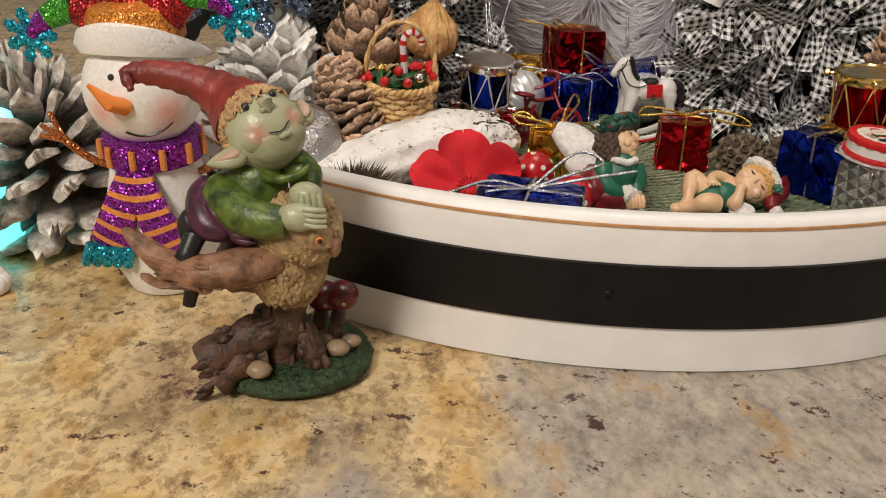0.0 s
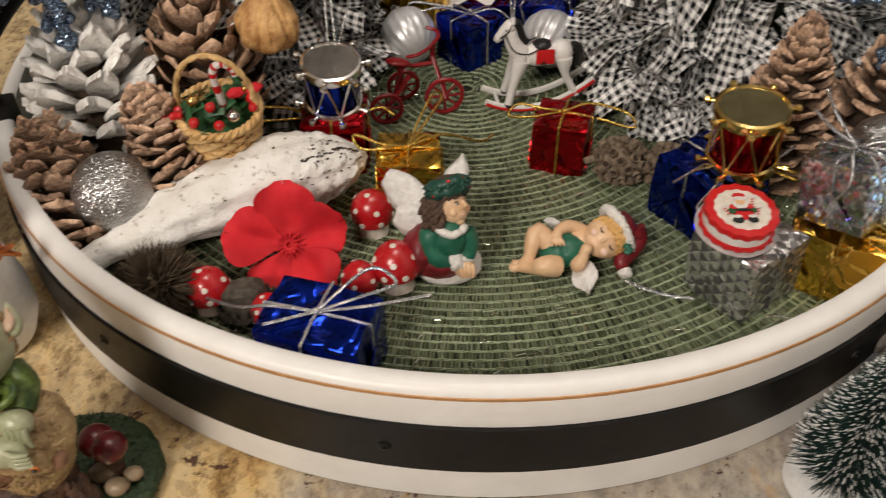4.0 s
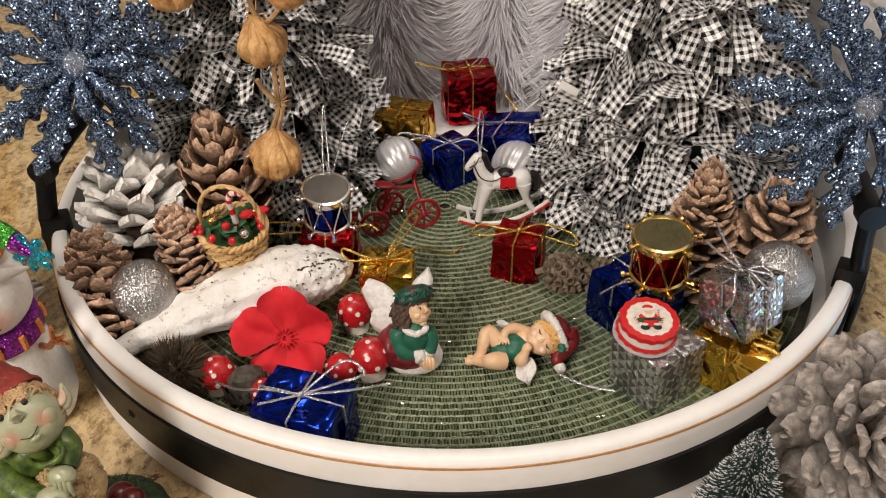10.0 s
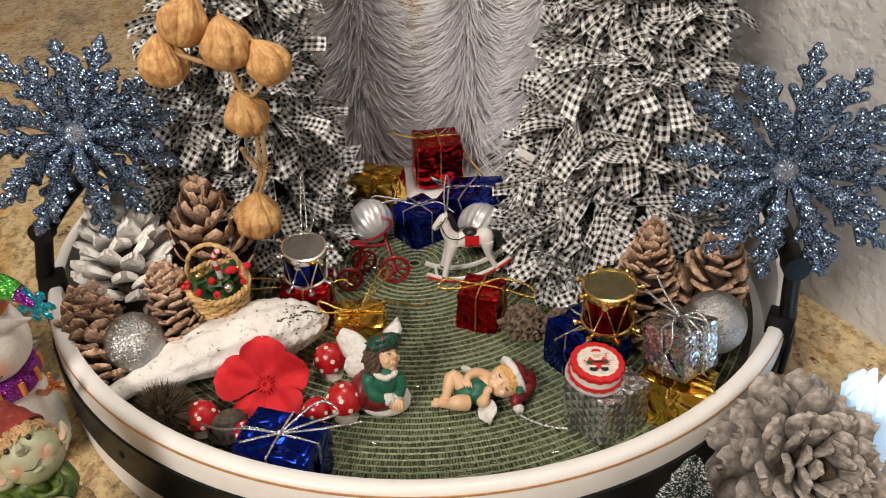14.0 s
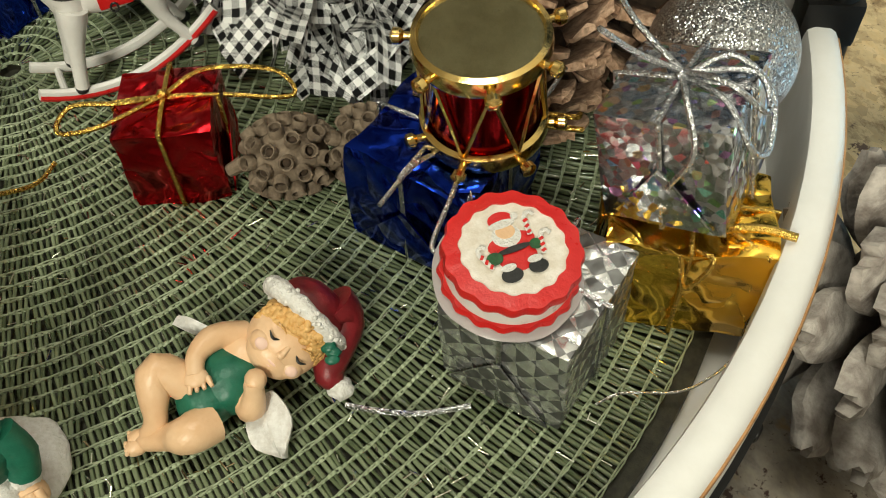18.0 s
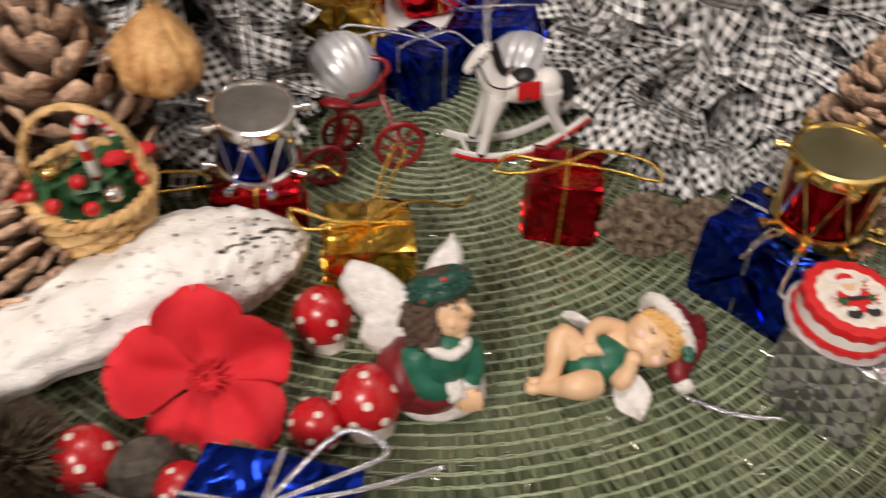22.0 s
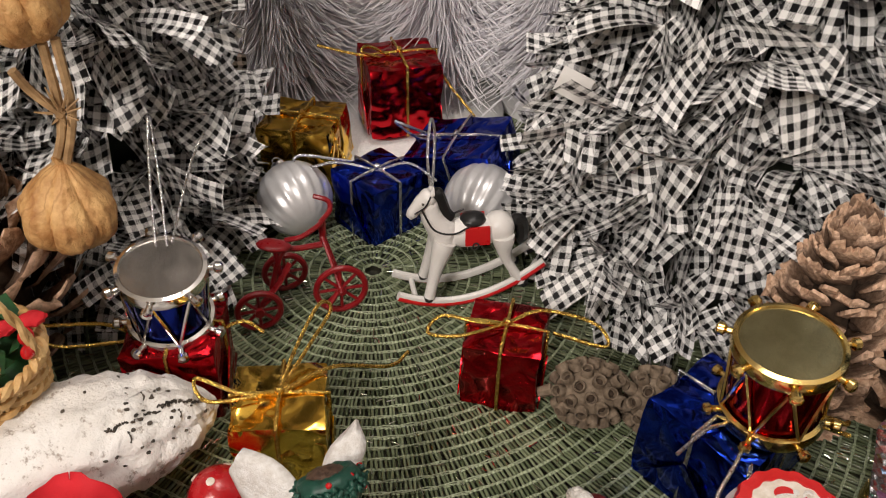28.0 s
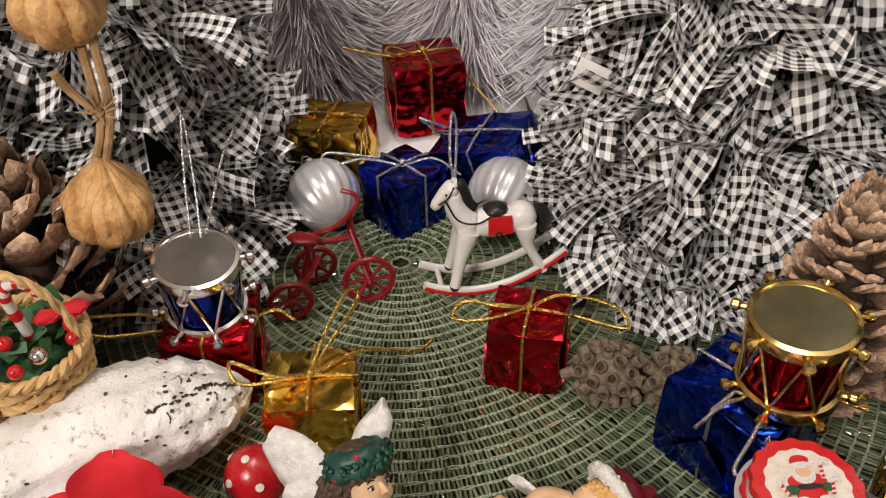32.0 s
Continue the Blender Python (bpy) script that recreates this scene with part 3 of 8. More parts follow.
def block(sx, sy, sz, bevel=0.001, cuts=0, rough=0.0, seed=0, bm=None, m=None, mat=0):
    """A box on z = 0 with softened edges, optionally dented."""
    own = bmesh.new()
    bmesh.ops.create_cube(own, size=1)
    for v in own.verts:
        v.co = Vector((v.co.x * sx, v.co.y * sy, (v.co.z + 0.5) * sz))
    if bevel:
        bmesh.ops.bevel(own, geom=own.edges[:], offset=bevel, segments=2, profile=0.7, affect="EDGES")
    if cuts:
        bmesh.ops.subdivide_edges(own, edges=[e for e in own.edges if e.calc_length() > bevel * 3], cuts=cuts, use_grid_fill=True)
    if rough:
        for v in own.verts:
            q = v.co * 90 + Vector((seed * 7.3, seed * 3.1, seed))
            v.co += Vector((noise.noise(q), noise.noise(q + Vector((9, 4, 2))), noise.noise(q + Vector((3, 8, 5))))) * rough
    for f in own.faces:
        f.material_index = mat
    if m:
        own.transform(m)
    if bm is None:
        return own
    tmp = bpy.data.meshes.new("tmp")
    own.to_mesh(tmp)
    own.free()
    bm.from_mesh(tmp)
    bpy.data.meshes.remove(tmp)
    return bm


# ---- the setting ----
MAT_Z = 0.030
TOP = 0.003
COUNTER = block(3.2, 3.2, 0.04, 0.002, m=pose(0, 0, TOP - 0.04))
tagged(part("countertop", COUNTER, GRANITE), "polished beige granite countertop with rust and grey veins", "countertop", kind="structure")

# the plastered wall runs slantwise behind the tray
wall_dir = Vector((0.037, -0.0605, 0)).normalized()
wall_yaw = math.degrees(math.atan2(wall_dir.y, wall_dir.x))
WALL_A = Vector((0.24, 0.032, 0)) - wall_dir * 0.26
mid = WALL_A + wall_dir * 0.8
nrm = Vector((0.853, 0.522, 0))
tagged(part("wall_east", block(1.6, 0.1, 1.5, 0.004, m=pose(*(mid + nrm * 0.05), rz=wall_yaw)), PLASTER), "white textured plaster wall behind the counter", "wall", kind="structure")
# unseen walls and ceiling, added to close the room and bounce light
tagged(part("wall_south", block(3.4, 0.1, 1.5, 0, m=pose(0, -1.65, 0)), PLASTER), "unseen plain white wall closing the room", "wall", kind="structure")
tagged(part("wall_west", block(0.1, 3.2, 1.5, 0, m=pose(-1.65, 0, 0)), PLASTER), "unseen plain white wall closing the room", "wall", kind="structure")
tagged(part("wall_north", block(3.4, 0.1, 1.5, 0, m=pose(0, 1.65, 0)), PLASTER), "unseen plain white wall closing the room", "wall", kind="structure")
tagged(part("wall_far_east", block(0.1, 3.2, 1.5, 0, m=pose(1.65, 0, 0)), PLASTER), "unseen plain white wall closing the room", "wall", kind="structure")
tagged(part("ceiling", block(3.4, 3.4, 0.1, 0, m=pose(0, 0, 1.5)), PLASTER), "unseen plain white ceiling closing the room", "ceiling", kind="structure")

# ---- tray ----
R = 0.2148
tray = skew("serving_tray", Matrix.Translation((0.0012, 0, 0)) @ Matrix.Diagonal((1.013, 1, 1, 1)), label="round white wooden tray with a black metal band on the counter", category="tray")
part("rim", lathe([(R - 0.007, 0.012), (R, TOP + 0.0004), (R + 0.0003, 0.05), (R - 0.0002, 0.0562), (R - 0.0012, 0.0580), (R - 0.0026, 0.0590), (R - 0.0062, 0.0593), (R - 0.0078, 0.0584), (R - 0.0082, 0.0565), (R - 0.0082, 0.012)], 160, close=True), WHITE_LACQUER, tray)
part("base_board", lathe([(R - 0.0065, 0.004), (R - 0.0065, 0.02)], 128), WHITE_LACQUER, tray)
part("metal_band", lathe([(R + 0.0002, 0.0203), (R + 0.0016, 0.0205), (R + 0.0016, 0.0427), (R + 0.0002, 0.0429)], 160, close=True), BLACK_METAL, tray, "black metal band")
part("gold_line", lathe([(R + 0.0001, 0.0553), (R + 0.0003, 0.0554), (R + 0.0001, 0.0563), (R - 0.0003, 0.0564)], 160, close=True), GOLD_LINE, tray, "thin copper-gold painted line")
for deg in (-96.6, -126.3, -52.2, -155, -22, 25, 60, 95, 130, 160):
    a = radians(deg)
    m = Matrix.Translation((math.cos(a) * (R + 0.0014), math.sin(a) * (R + 0.0014), 0.0316)) @ Euler((0, radians(90), a)).to_matrix().to_4x4()
    bm = lathe([(0.0022, 0), (0.0021, 0.0006), (0.0014, 0.001), (0.0008, 0.001), (0.0007, 0.0004)], 16)
    part("screw", bm, BLACK_METAL, tray, m=m)
for sign, bx, bz, y0 in ((-1, 0.1965, 0.092, 0.072), (1, 0.192, 0.094, 0.088)):
    handle = part("handle", tube(curve_through([(sign * bx, -y0, bz), (sign * (bx + 0.001), -y0 * 0.5, bz + 0.003), (sign * (bx + 0.001), y0 * 0.5, bz + 0.003), (sign * bx, y0, bz)], 6), 0.0056, 14), BLACK_METAL, tray, "black metal bar handle")
    for y in (-y0, y0):
        yr = y * 1.04
        ang = math.atan2(yr, sign * math.sqrt(R * R - yr * yr))
        cx, cy = math.cos(ang), math.sin(ang)
        pts = [(cx * (R + 0.003), cy * (R + 0.003), 0.028), (cx * (R + 0.003), cy * (R + 0.003), 0.05), (cx * (R - 0.001), cy * (R - 0.001), 0.068), (sign * bx, y, bz)]
        part("bracket", tube(curve_through(pts, 5), [0.0018] * 6 + [0.0029] * 3 + [0.004] * 7, 12, flat=1.25), BLACK_METAL, handle)
        part("clamp", block(0.0135, 0.011, 0.012, 0.0015, m=Matrix.Translation((cx * (R - 0.003), cy * (R - 0.003), 0.0535)) @ Matrix.Rotation(ang, 4, "Z")), BLACK_METAL, handle)
        part("knob", tube([(sign * bx, y * 0.97, bz), (sign * bx, y * 1.06, bz)], [0.0066, 0.0066], 14), BLACK_METAL, handle)

# ---- woven mat ----
mat = skew("woven_placemat", label="round sage-green woven placemat of beaded rods lying in the tray", category="placemat")
part("backing", lathe([(0.203, 0.0202), (0.203, 0.0265), (0.2, MAT_Z - 0.0028)], 128), MAT_BASE, mat)


def make_mat():
    """Rings of round plastic rods lying side by side, tied where the rings meet."""
    verts, faces = [], []
    bead_verts, bead_faces = [], []
    rng = random.Random(3)
    rings, step, gap = 49, 0.00404, 0.0008
    section = [(math.cos(math.tau * k / 6), math.sin(math.tau * k / 6)) for k in range(6)]
    bm = bmesh.new()
    ends = [[bm.verts.new((x, dx * 0.0007, dz * 0.0007)) for dx, dz in section] for x in (0, step - gap)]
    for e in range(6):
        bm.faces.new((ends[0][e], ends[0][(e + 1) % 6], ends[1][(e + 1) % 6], ends[1][e]))
    for e in ends:
        bm.faces.new(e)
    rod = finish("rod", bm, MAT_ROD, True, 70)
    near = 0
    for k in range(rings):
        r0, r1 = 0.004 + k * step, 0.004 + (k + 1) * step - gap
        count = max(10, int(math.tau * (r0 + r1) / 2 / 0.00136))
        for i in range(count):
            a = math.tau * (i + rng.uniform(-0.16, 0.16)) / count
            w = 0.00052 * rng.uniform(0.82, 1.12)
            z = MAT_Z - 0.0008 + rng.uniform(-0.00025, 0.00025) + 0.0004 * math.sin(a * 5 + k)
            skewed = a + rng.uniform(-0.5, 0.5) * 0.0008 / max(r1, 0.01)
            d, s = (math.cos(a), math.sin(a)), (-math.sin(a), math.cos(a))
            d1 = (math.cos(skewed), math.sin(skewed))
            tip = rng.uniform(-0.0004, 0.0004)
            # the knot where the threads hold the rod's end
            rk = r0 - gap / 2
            q, nb = (d[0] * rk - 0.004, d[1] * rk, z + 0.00025), len(bead_verts)
            e = 0.00058 * rng.uniform(0.75, 1.2)
            for h, f in ((-0.2, 1.0), (0.75, 0.7)):
                for c in range(6):
                    ca, sa = math.cos(math.tau * c / 6) * e * f * 0.85, math.sin(math.tau * c / 6) * e * f * 1.1
                    bead_verts.append((q[0] + d[0] * ca + s[0] * sa, q[1] + d[1] * ca + s[1] * sa, q[2] + e * h))
            bead_faces += [(nb + c, nb + (c + 1) % 6, nb + 6 + (c + 1) % 6, nb + 6 + c) for c in range(6)] + [tuple(range(nb + 6, nb + 12))]
            if near < 300 and 0.128 < r0 < 0.178 and -0.02 < d[0] * r0 < 0.045 and d[1] < 0:
                near += 1
                part("rod", rod, None, mat, m=Matrix.Translation((d[0] * r0 - 0.004, d[1] * r0, z)) @ Matrix.Rotation(a, 4, "Z") @ Matrix.Rotation(-tip / (r1 - r0), 4, "Y") @ Matrix.Diagonal((1, w / 0.0007, w / 0.0007, 1)))
                continue
            b = len(verts)
            for r, dd, zz in ((r0, d, z), (r1, d1, z + tip)):
                for dx, dz in section:
                    verts.append((dd[0] * r + s[0] * dx * w - 0.004, dd[1] * r + s[1] * dx * w, zz + dz * w))
            faces += [(b + c, b + (c + 1) % 6, b + 6 + (c + 1) % 6, b + 6 + c) for c in range(6)]
    for name, vs, fs, mt, label in (("rod_weave", verts, faces, MAT_ROD, "translucent sage-green rods laid side by side"), ("knot_weave", bead_verts, bead_faces, MAT_BEAD, "rows of small pale green knots")):
        me = bpy.data.meshes.new(name)
        me.from_pydata(vs, [], fs)
        me.polygons.foreach_set("use_smooth", [True] * len(me.polygons))
        me.materials.append(mt)
        tagged(part(name, me, None, mat, label), kind="stuff")
    glints, sides = [], []
    for _ in range(3200):
        r, a = 0.2 * math.sqrt(rng.random()), rng.uniform(0, math.tau)
        turn = a + rng.gauss(0, 0.25) + (math.pi / 2 if rng.random() < 0.25 else 0)
        d = Vector((math.cos(turn), math.sin(turn), rng.uniform(-0.12, 0.12))) * rng.uniform(0.0008, 0.0019)
        c = Vector((math.cos(a) * r - 0.004, math.sin(a) * r, MAT_Z - 0.0001 + rng.uniform(-0.0002, 0.0003)))
        s = Vector((-math.sin(turn), math.cos(turn), rng.uniform(-0.9, 0.9))).normalized() * 0.00022
        u = d.cross(s).normalized() * 0.00012
        b = len(glints)
        glints += [c - d + s, c - d - s, c - d + u, c + d + s, c + d - s, c + d + u]
        sides += [(b, b + 1, b + 4, b + 3), (b + 1, b + 2, b + 5, b + 4), (b + 2, b, b + 3, b + 5)]
    me = bpy.data.meshes.new("lurex_thread")
    me.from_pydata(glints, [], sides)
    me.materials.append(LUREX)
    tagged(part("lurex_thread", me, None, mat, "short glinting metallic threads in the weave"), kind="stuff")
    for k in range(rings + 1):
        r = 0.004 - gap / 2 + k * step
        n = max(16, int(r * 1500))
        bm = bmesh.new()
        for ph in (0, math.pi):
            pts = [(math.cos(math.tau * i / n) * (r + 0.0004 * math.cos(i * 1.9 + ph)) - 0.004, math.sin(math.tau * i / n) * (r + 0.0004 * math.cos(i * 1.9 + ph)), MAT_Z - 0.0002 + 0.0004 * math.sin(i * 1.9 + ph)) for i in range(n)]
            tube(pts, 0.00022, 4, bm, closed=True)
        part("binding_thread", bm, MAT_THREAD, mat)


make_mat()

# ---- kinds of things ----
def cord(parent, name, pts, mat, r=0.0006, steps=7, label=""):
    return part(name, tube(curve_through(pts, steps), r, 6), mat, parent, label)


def gift(colour, foil_mat, cord_mat, m, size, where, bow=True, seed=0, rough=0.0012, tails=None):
    """A foil-wrapped box tied crosswise with a metallic cord. m puts the middle of its underside."""
    sx, sy, sz = size
    cname = "gold" if cord_mat is GOLD_CORD else "silver"
    g = skew("gift_box", m, f"{colour} foil gift tied with {cname} cord {where}", "gift")
    part("wrapping", block(sx, sy, sz, 0.0009, 5, rough, seed), foil_mat, g, angle=25)
    # folded flaps at two sides
    for s in (-1, 1):
        bm = bmesh.new()
        vs = [bm.verts.new(p) for p in ((s * (sx / 2 + 0.0006), -sy * 0.42, 0.001), (s * (sx / 2 + 0.0006), sy * 0.42, 0.001), (s * (sx / 2 + 0.0012), 0.0, sz * 0.62))]
        f = bm.faces.new(vs)
        ext = bmesh.ops.extrude_face_region(bm, geom=[f])["geom"]
        for v in ext:
            if isinstance(v, bmesh.types.BMVert):
                v.co.x += s * 0.0004
        part("flap", bm, foil_mat, g)
    o = 0.0007
    x, y, h = sx / 2 + o, sy / 2 + o, sz + o
    part("cord_band", tube([(-x, 0, -o * 0), (-x, 0, h), (-x * 0.5, 0, h + 0.0004), (x * 0.5, 0, h + 0.0004), (x, 0, h), (x, 0, 0)], 0.0006, 6), cord_mat, g)
    part("cord_band", tube([(0, -y, 0), (0, -y, h), (0, -y * 0.5, h + 0.0004), (0, y * 0.5, h + 0.0004), (0, y, h), (0, y, 0)], 0.0006, 6), cord_mat, g)
    if bow:
        part("knot", ball(bmesh.new(), (0, 0, h + 0.0012), 0.0014, 0, 0.3, sub=2), cord_mat, g)
        for pts in (tails or [[(0, 0, h + 0.001), (0.008, -0.002, h + 0.005), (0.016, 0.002, h + 0.004), (0.014, 0.005, h + 0.002), (0, 0, h + 0.001)], [(0, 0, h + 0.001), (-0.009, 0.002, h + 0.005), (-0.017, -0.001, h + 0.003), (-0.012, -0.005, h + 0.002), (0, 0, h + 0.001)]]):
            cord(g, "bow_loop", pts, cord_mat)
    return g


def scale_mesh(name, mat, width, length, thick, curl, cup, ragged, seed, square=0.5):
    """One woody cone scale with a rounded end; its root at the origin, growing along x, its face up."""
    rng = random.Random(seed)
    bm = bmesh.new()
    cols, rows_ = 7, 8
    grid = {}
    nick = [rng.uniform(-ragged, ragged) for _ in range(cols)]
    for side in (0, 1):
        for i in range(rows_):
            u = (i / (rows_ - 1)) ** 0.85
            if u < 0.58:
                k = u / 0.58
                w = width * (0.34 + 0.66 * k * k * (3 - 2 * k))
            else:
                w = width * max(0.16, 1 - ((u - 0.58) / 0.42) ** (2 / square)) ** square
            for j in range(cols):
                v = j / (cols - 1) * 2 - 1
                x = u * length * (1 + nick[j] * u ** 3)
                z = curl * length * u ** 2.2 + cup * width * v * v * (0.3 + 0.7 * u) + 0.05 * width * noise.noise((u * 4, v * 2.5, seed * 3.1))
                t = thick * (0.5 + 0.8 * u) * (1 - 0.45 * v * v) * (0.62 if i == rows_ - 1 else 1)
                grid[side, i, j] = bm.verts.new((x, v * w / 2, z + (t / 2 if side else -t / 2)))
    for side in (0, 1):
        for i in range(rows_ - 1):
            for j in range(cols - 1):
                bm.faces.new((grid[side, i, j], grid[side, i + 1, j], grid[side, i + 1, j + 1], grid[side, i, j + 1]))
    rim = [(i, 0) for i in range(rows_)] + [(rows_ - 1, j) for j in range(1, cols)] + [(i, cols - 1) for i in range(rows_ - 2, -1, -1)] + [(0, j) for j in range(cols - 2, 0, -1)]
    for a, b in zip(rim, rim[1:] + rim[:1]):
        bm.faces.new((grid[0, a[0], a[1]], grid[0, b[0], b[1]], grid[1, b[0], b[1]], grid[1, a[0], a[1]]))
    return finish(name, bm, mat, True, 60)


def pinecone(m, length, radius, mat, label, count, width, outline, tilts, thick=0.0016, curl=0.2, cup=0.12, seed=0, ragged=0.06, square=0.5, loose=5, root=0.22):
    """A cone standing on its base along z; scales wind round a core. outline and tilts run from base to tip."""
    rng = random.Random(seed)
    c = skew("pinecone", m, label, "pinecone", "pinecones")

    def run(table, u):
        k = u * (len(table) - 1)
        i = min(int(k), len(table) - 2)
        return table[i] + (table[i + 1] - table[i]) * (k - i)
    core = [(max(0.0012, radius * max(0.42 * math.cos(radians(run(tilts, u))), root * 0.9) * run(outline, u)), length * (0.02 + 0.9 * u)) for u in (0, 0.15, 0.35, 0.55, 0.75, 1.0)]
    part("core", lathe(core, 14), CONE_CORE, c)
    shapes = [scale_mesh("scale", mat, width, radius * 0.9, thick, curl, cup, ragged, seed * 10 + k, square) for k in range(5)]
    for i in range(count):
        u = (i + 0.5) / count
        a = i * math.radians(137.508) + rng.uniform(-0.1, 0.1)
        tilt = run(tilts, u) + rng.uniform(-loose, loose)
        reach = radius * run(outline, u) * rng.uniform(0.93, 1.05)
        foot = reach * root
        far = min((reach - foot) / max(0.3, math.cos(radians(tilt))), radius * 1.1)
        sx = far / (radius * 0.9)
        sw = (0.45 + 0.55 * run(outline, u)) * rng.uniform(0.9, 1.08)
        z = length * (0.02 + 0.98 * u) - far * math.sin(radians(tilt)) * u
        mm = Matrix.Translation((0, 0, max(z, 0.001))) @ Matrix.Rotation(a, 4, "Z") @ Matrix.Translation((foot, 0, 0)) @ Matrix.Rotation(-radians(tilt), 4, "Y") @ Matrix.Rotation(radians(rng.uniform(-2.2, 2.2) * loose), 4, "X") @ Matrix.Diagonal((sx, sw, sw, 1))
        part("scale", shapes[i % len(shapes)], None, c, m=mm)
    return c


def drum(m, shell, metal, skin, label, r=0.0145, h=0.026, metal_name="gold"):
    d = skew("toy_drum", m, label, "toy drum")
    part("shell", lathe([(r * 0.9, 0.002), (r * 0.9, h - 0.002)], 40), shell, d)
    part("drumhead", lathe([(r * 0.93, h - 0.0008), (r * 0.93, h + 0.0004)], 40), skin, d, "shiny drumhead")
    for z in (0.0, h - 0.003):
        part("hoop", lathe([(r * 0.9, z), (r * 1.04, z), (r * 1.07, z + 0.0015), (r * 1.04, z + 0.0038), (r * 0.95, z + 0.0042), (r * 0.9, z + 0.003)], 40, close=True), metal, d, f"{metal_name} hoop")
    n = 7
    for i in range(n):
        a, b = math.tau * i / n, math.tau * (i + 0.5) / n
        for ang, z in ((a, h - 0.001), (b, 0.0015)):
            mm = Matrix.Translation((math.cos(ang) * r * 1.05, math.sin(ang) * r * 1.05, z)) @ Euler((0, radians(90), ang)).to_matrix().to_4x4()
            part("lug", lathe([(0.0009, -0.0006), (0.0009, 0.0012), (0.0017, 0.002), (0.0017, 0.0034), (0.0008, 0.004)], 10), metal, d, m=mm)
        for b2 in (b, a - (b - a)):
            k = 1.0
            part("lacing", tube([(math.cos(a) * r * k, math.sin(a) * r * k, h - 0.003), (math.cos((a + b2) / 2) * r * 0.96, math.sin((a + b2) / 2) * r * 0.96, h / 2), (math.cos(b2) * r * k, math.sin(b2) * r * k, 0.003)], 0.0005, 5), metal, d)
    return d


def mushroom(m, r, label, stem=0.008):
    s = skew("toy_mushroom", m, label, "toy mushroom", "toadstools")
    part("stem", lathe([(r * 0.7, 0), (r * 0.55, stem * 0.4), (r * 0.5, stem), (r * 0.6, stem + 0.002)], 24, wobble=0.06), MUSH_WHITE, s, "white ribbed stem")
    cap = part("cap", lathe([(r * 0.55, stem), (r * 0.95, stem + r * 0.1), (r, stem + r * 0.35), (r * 0.93, stem + r * 0.75), (r * 0.72, stem + r * 1.15), (r * 0.4, stem + r * 1.4), (r * 0.05, stem + r * 1.48)], 32), MUSH_RED, s, "glossy red cap")
    k = 0
    for ring, n, e in ((0.35, 7, 0.985), (0.95, 5, 0.84), (1.38, 1, 0.4)):
        for i in range(n):
            a = math.tau * (i + 0.5 * (ring > 0.5)) / n + 0.4
            rr = r * e if ring < 1.3 else r * 0.12
            p = Vector((math.cos(a) * rr, math.sin(a) * rr, stem + r * (ring if ring < 1.3 else 1.45)))
            nrm_ = (p - Vector((0, 0, stem + r * 0.25))).normalized()
            mm = Matrix.Translation(p) @ nrm_.to_track_quat("Z", "Y").to_matrix().to_4x4()
            part("dot", lathe([(r * 0.14, -0.0002), (r * 0.13, 0.00025), (r * 0.05, 0.0004)], 12), MUSH_WHITE, cap, m=mm)
    return s


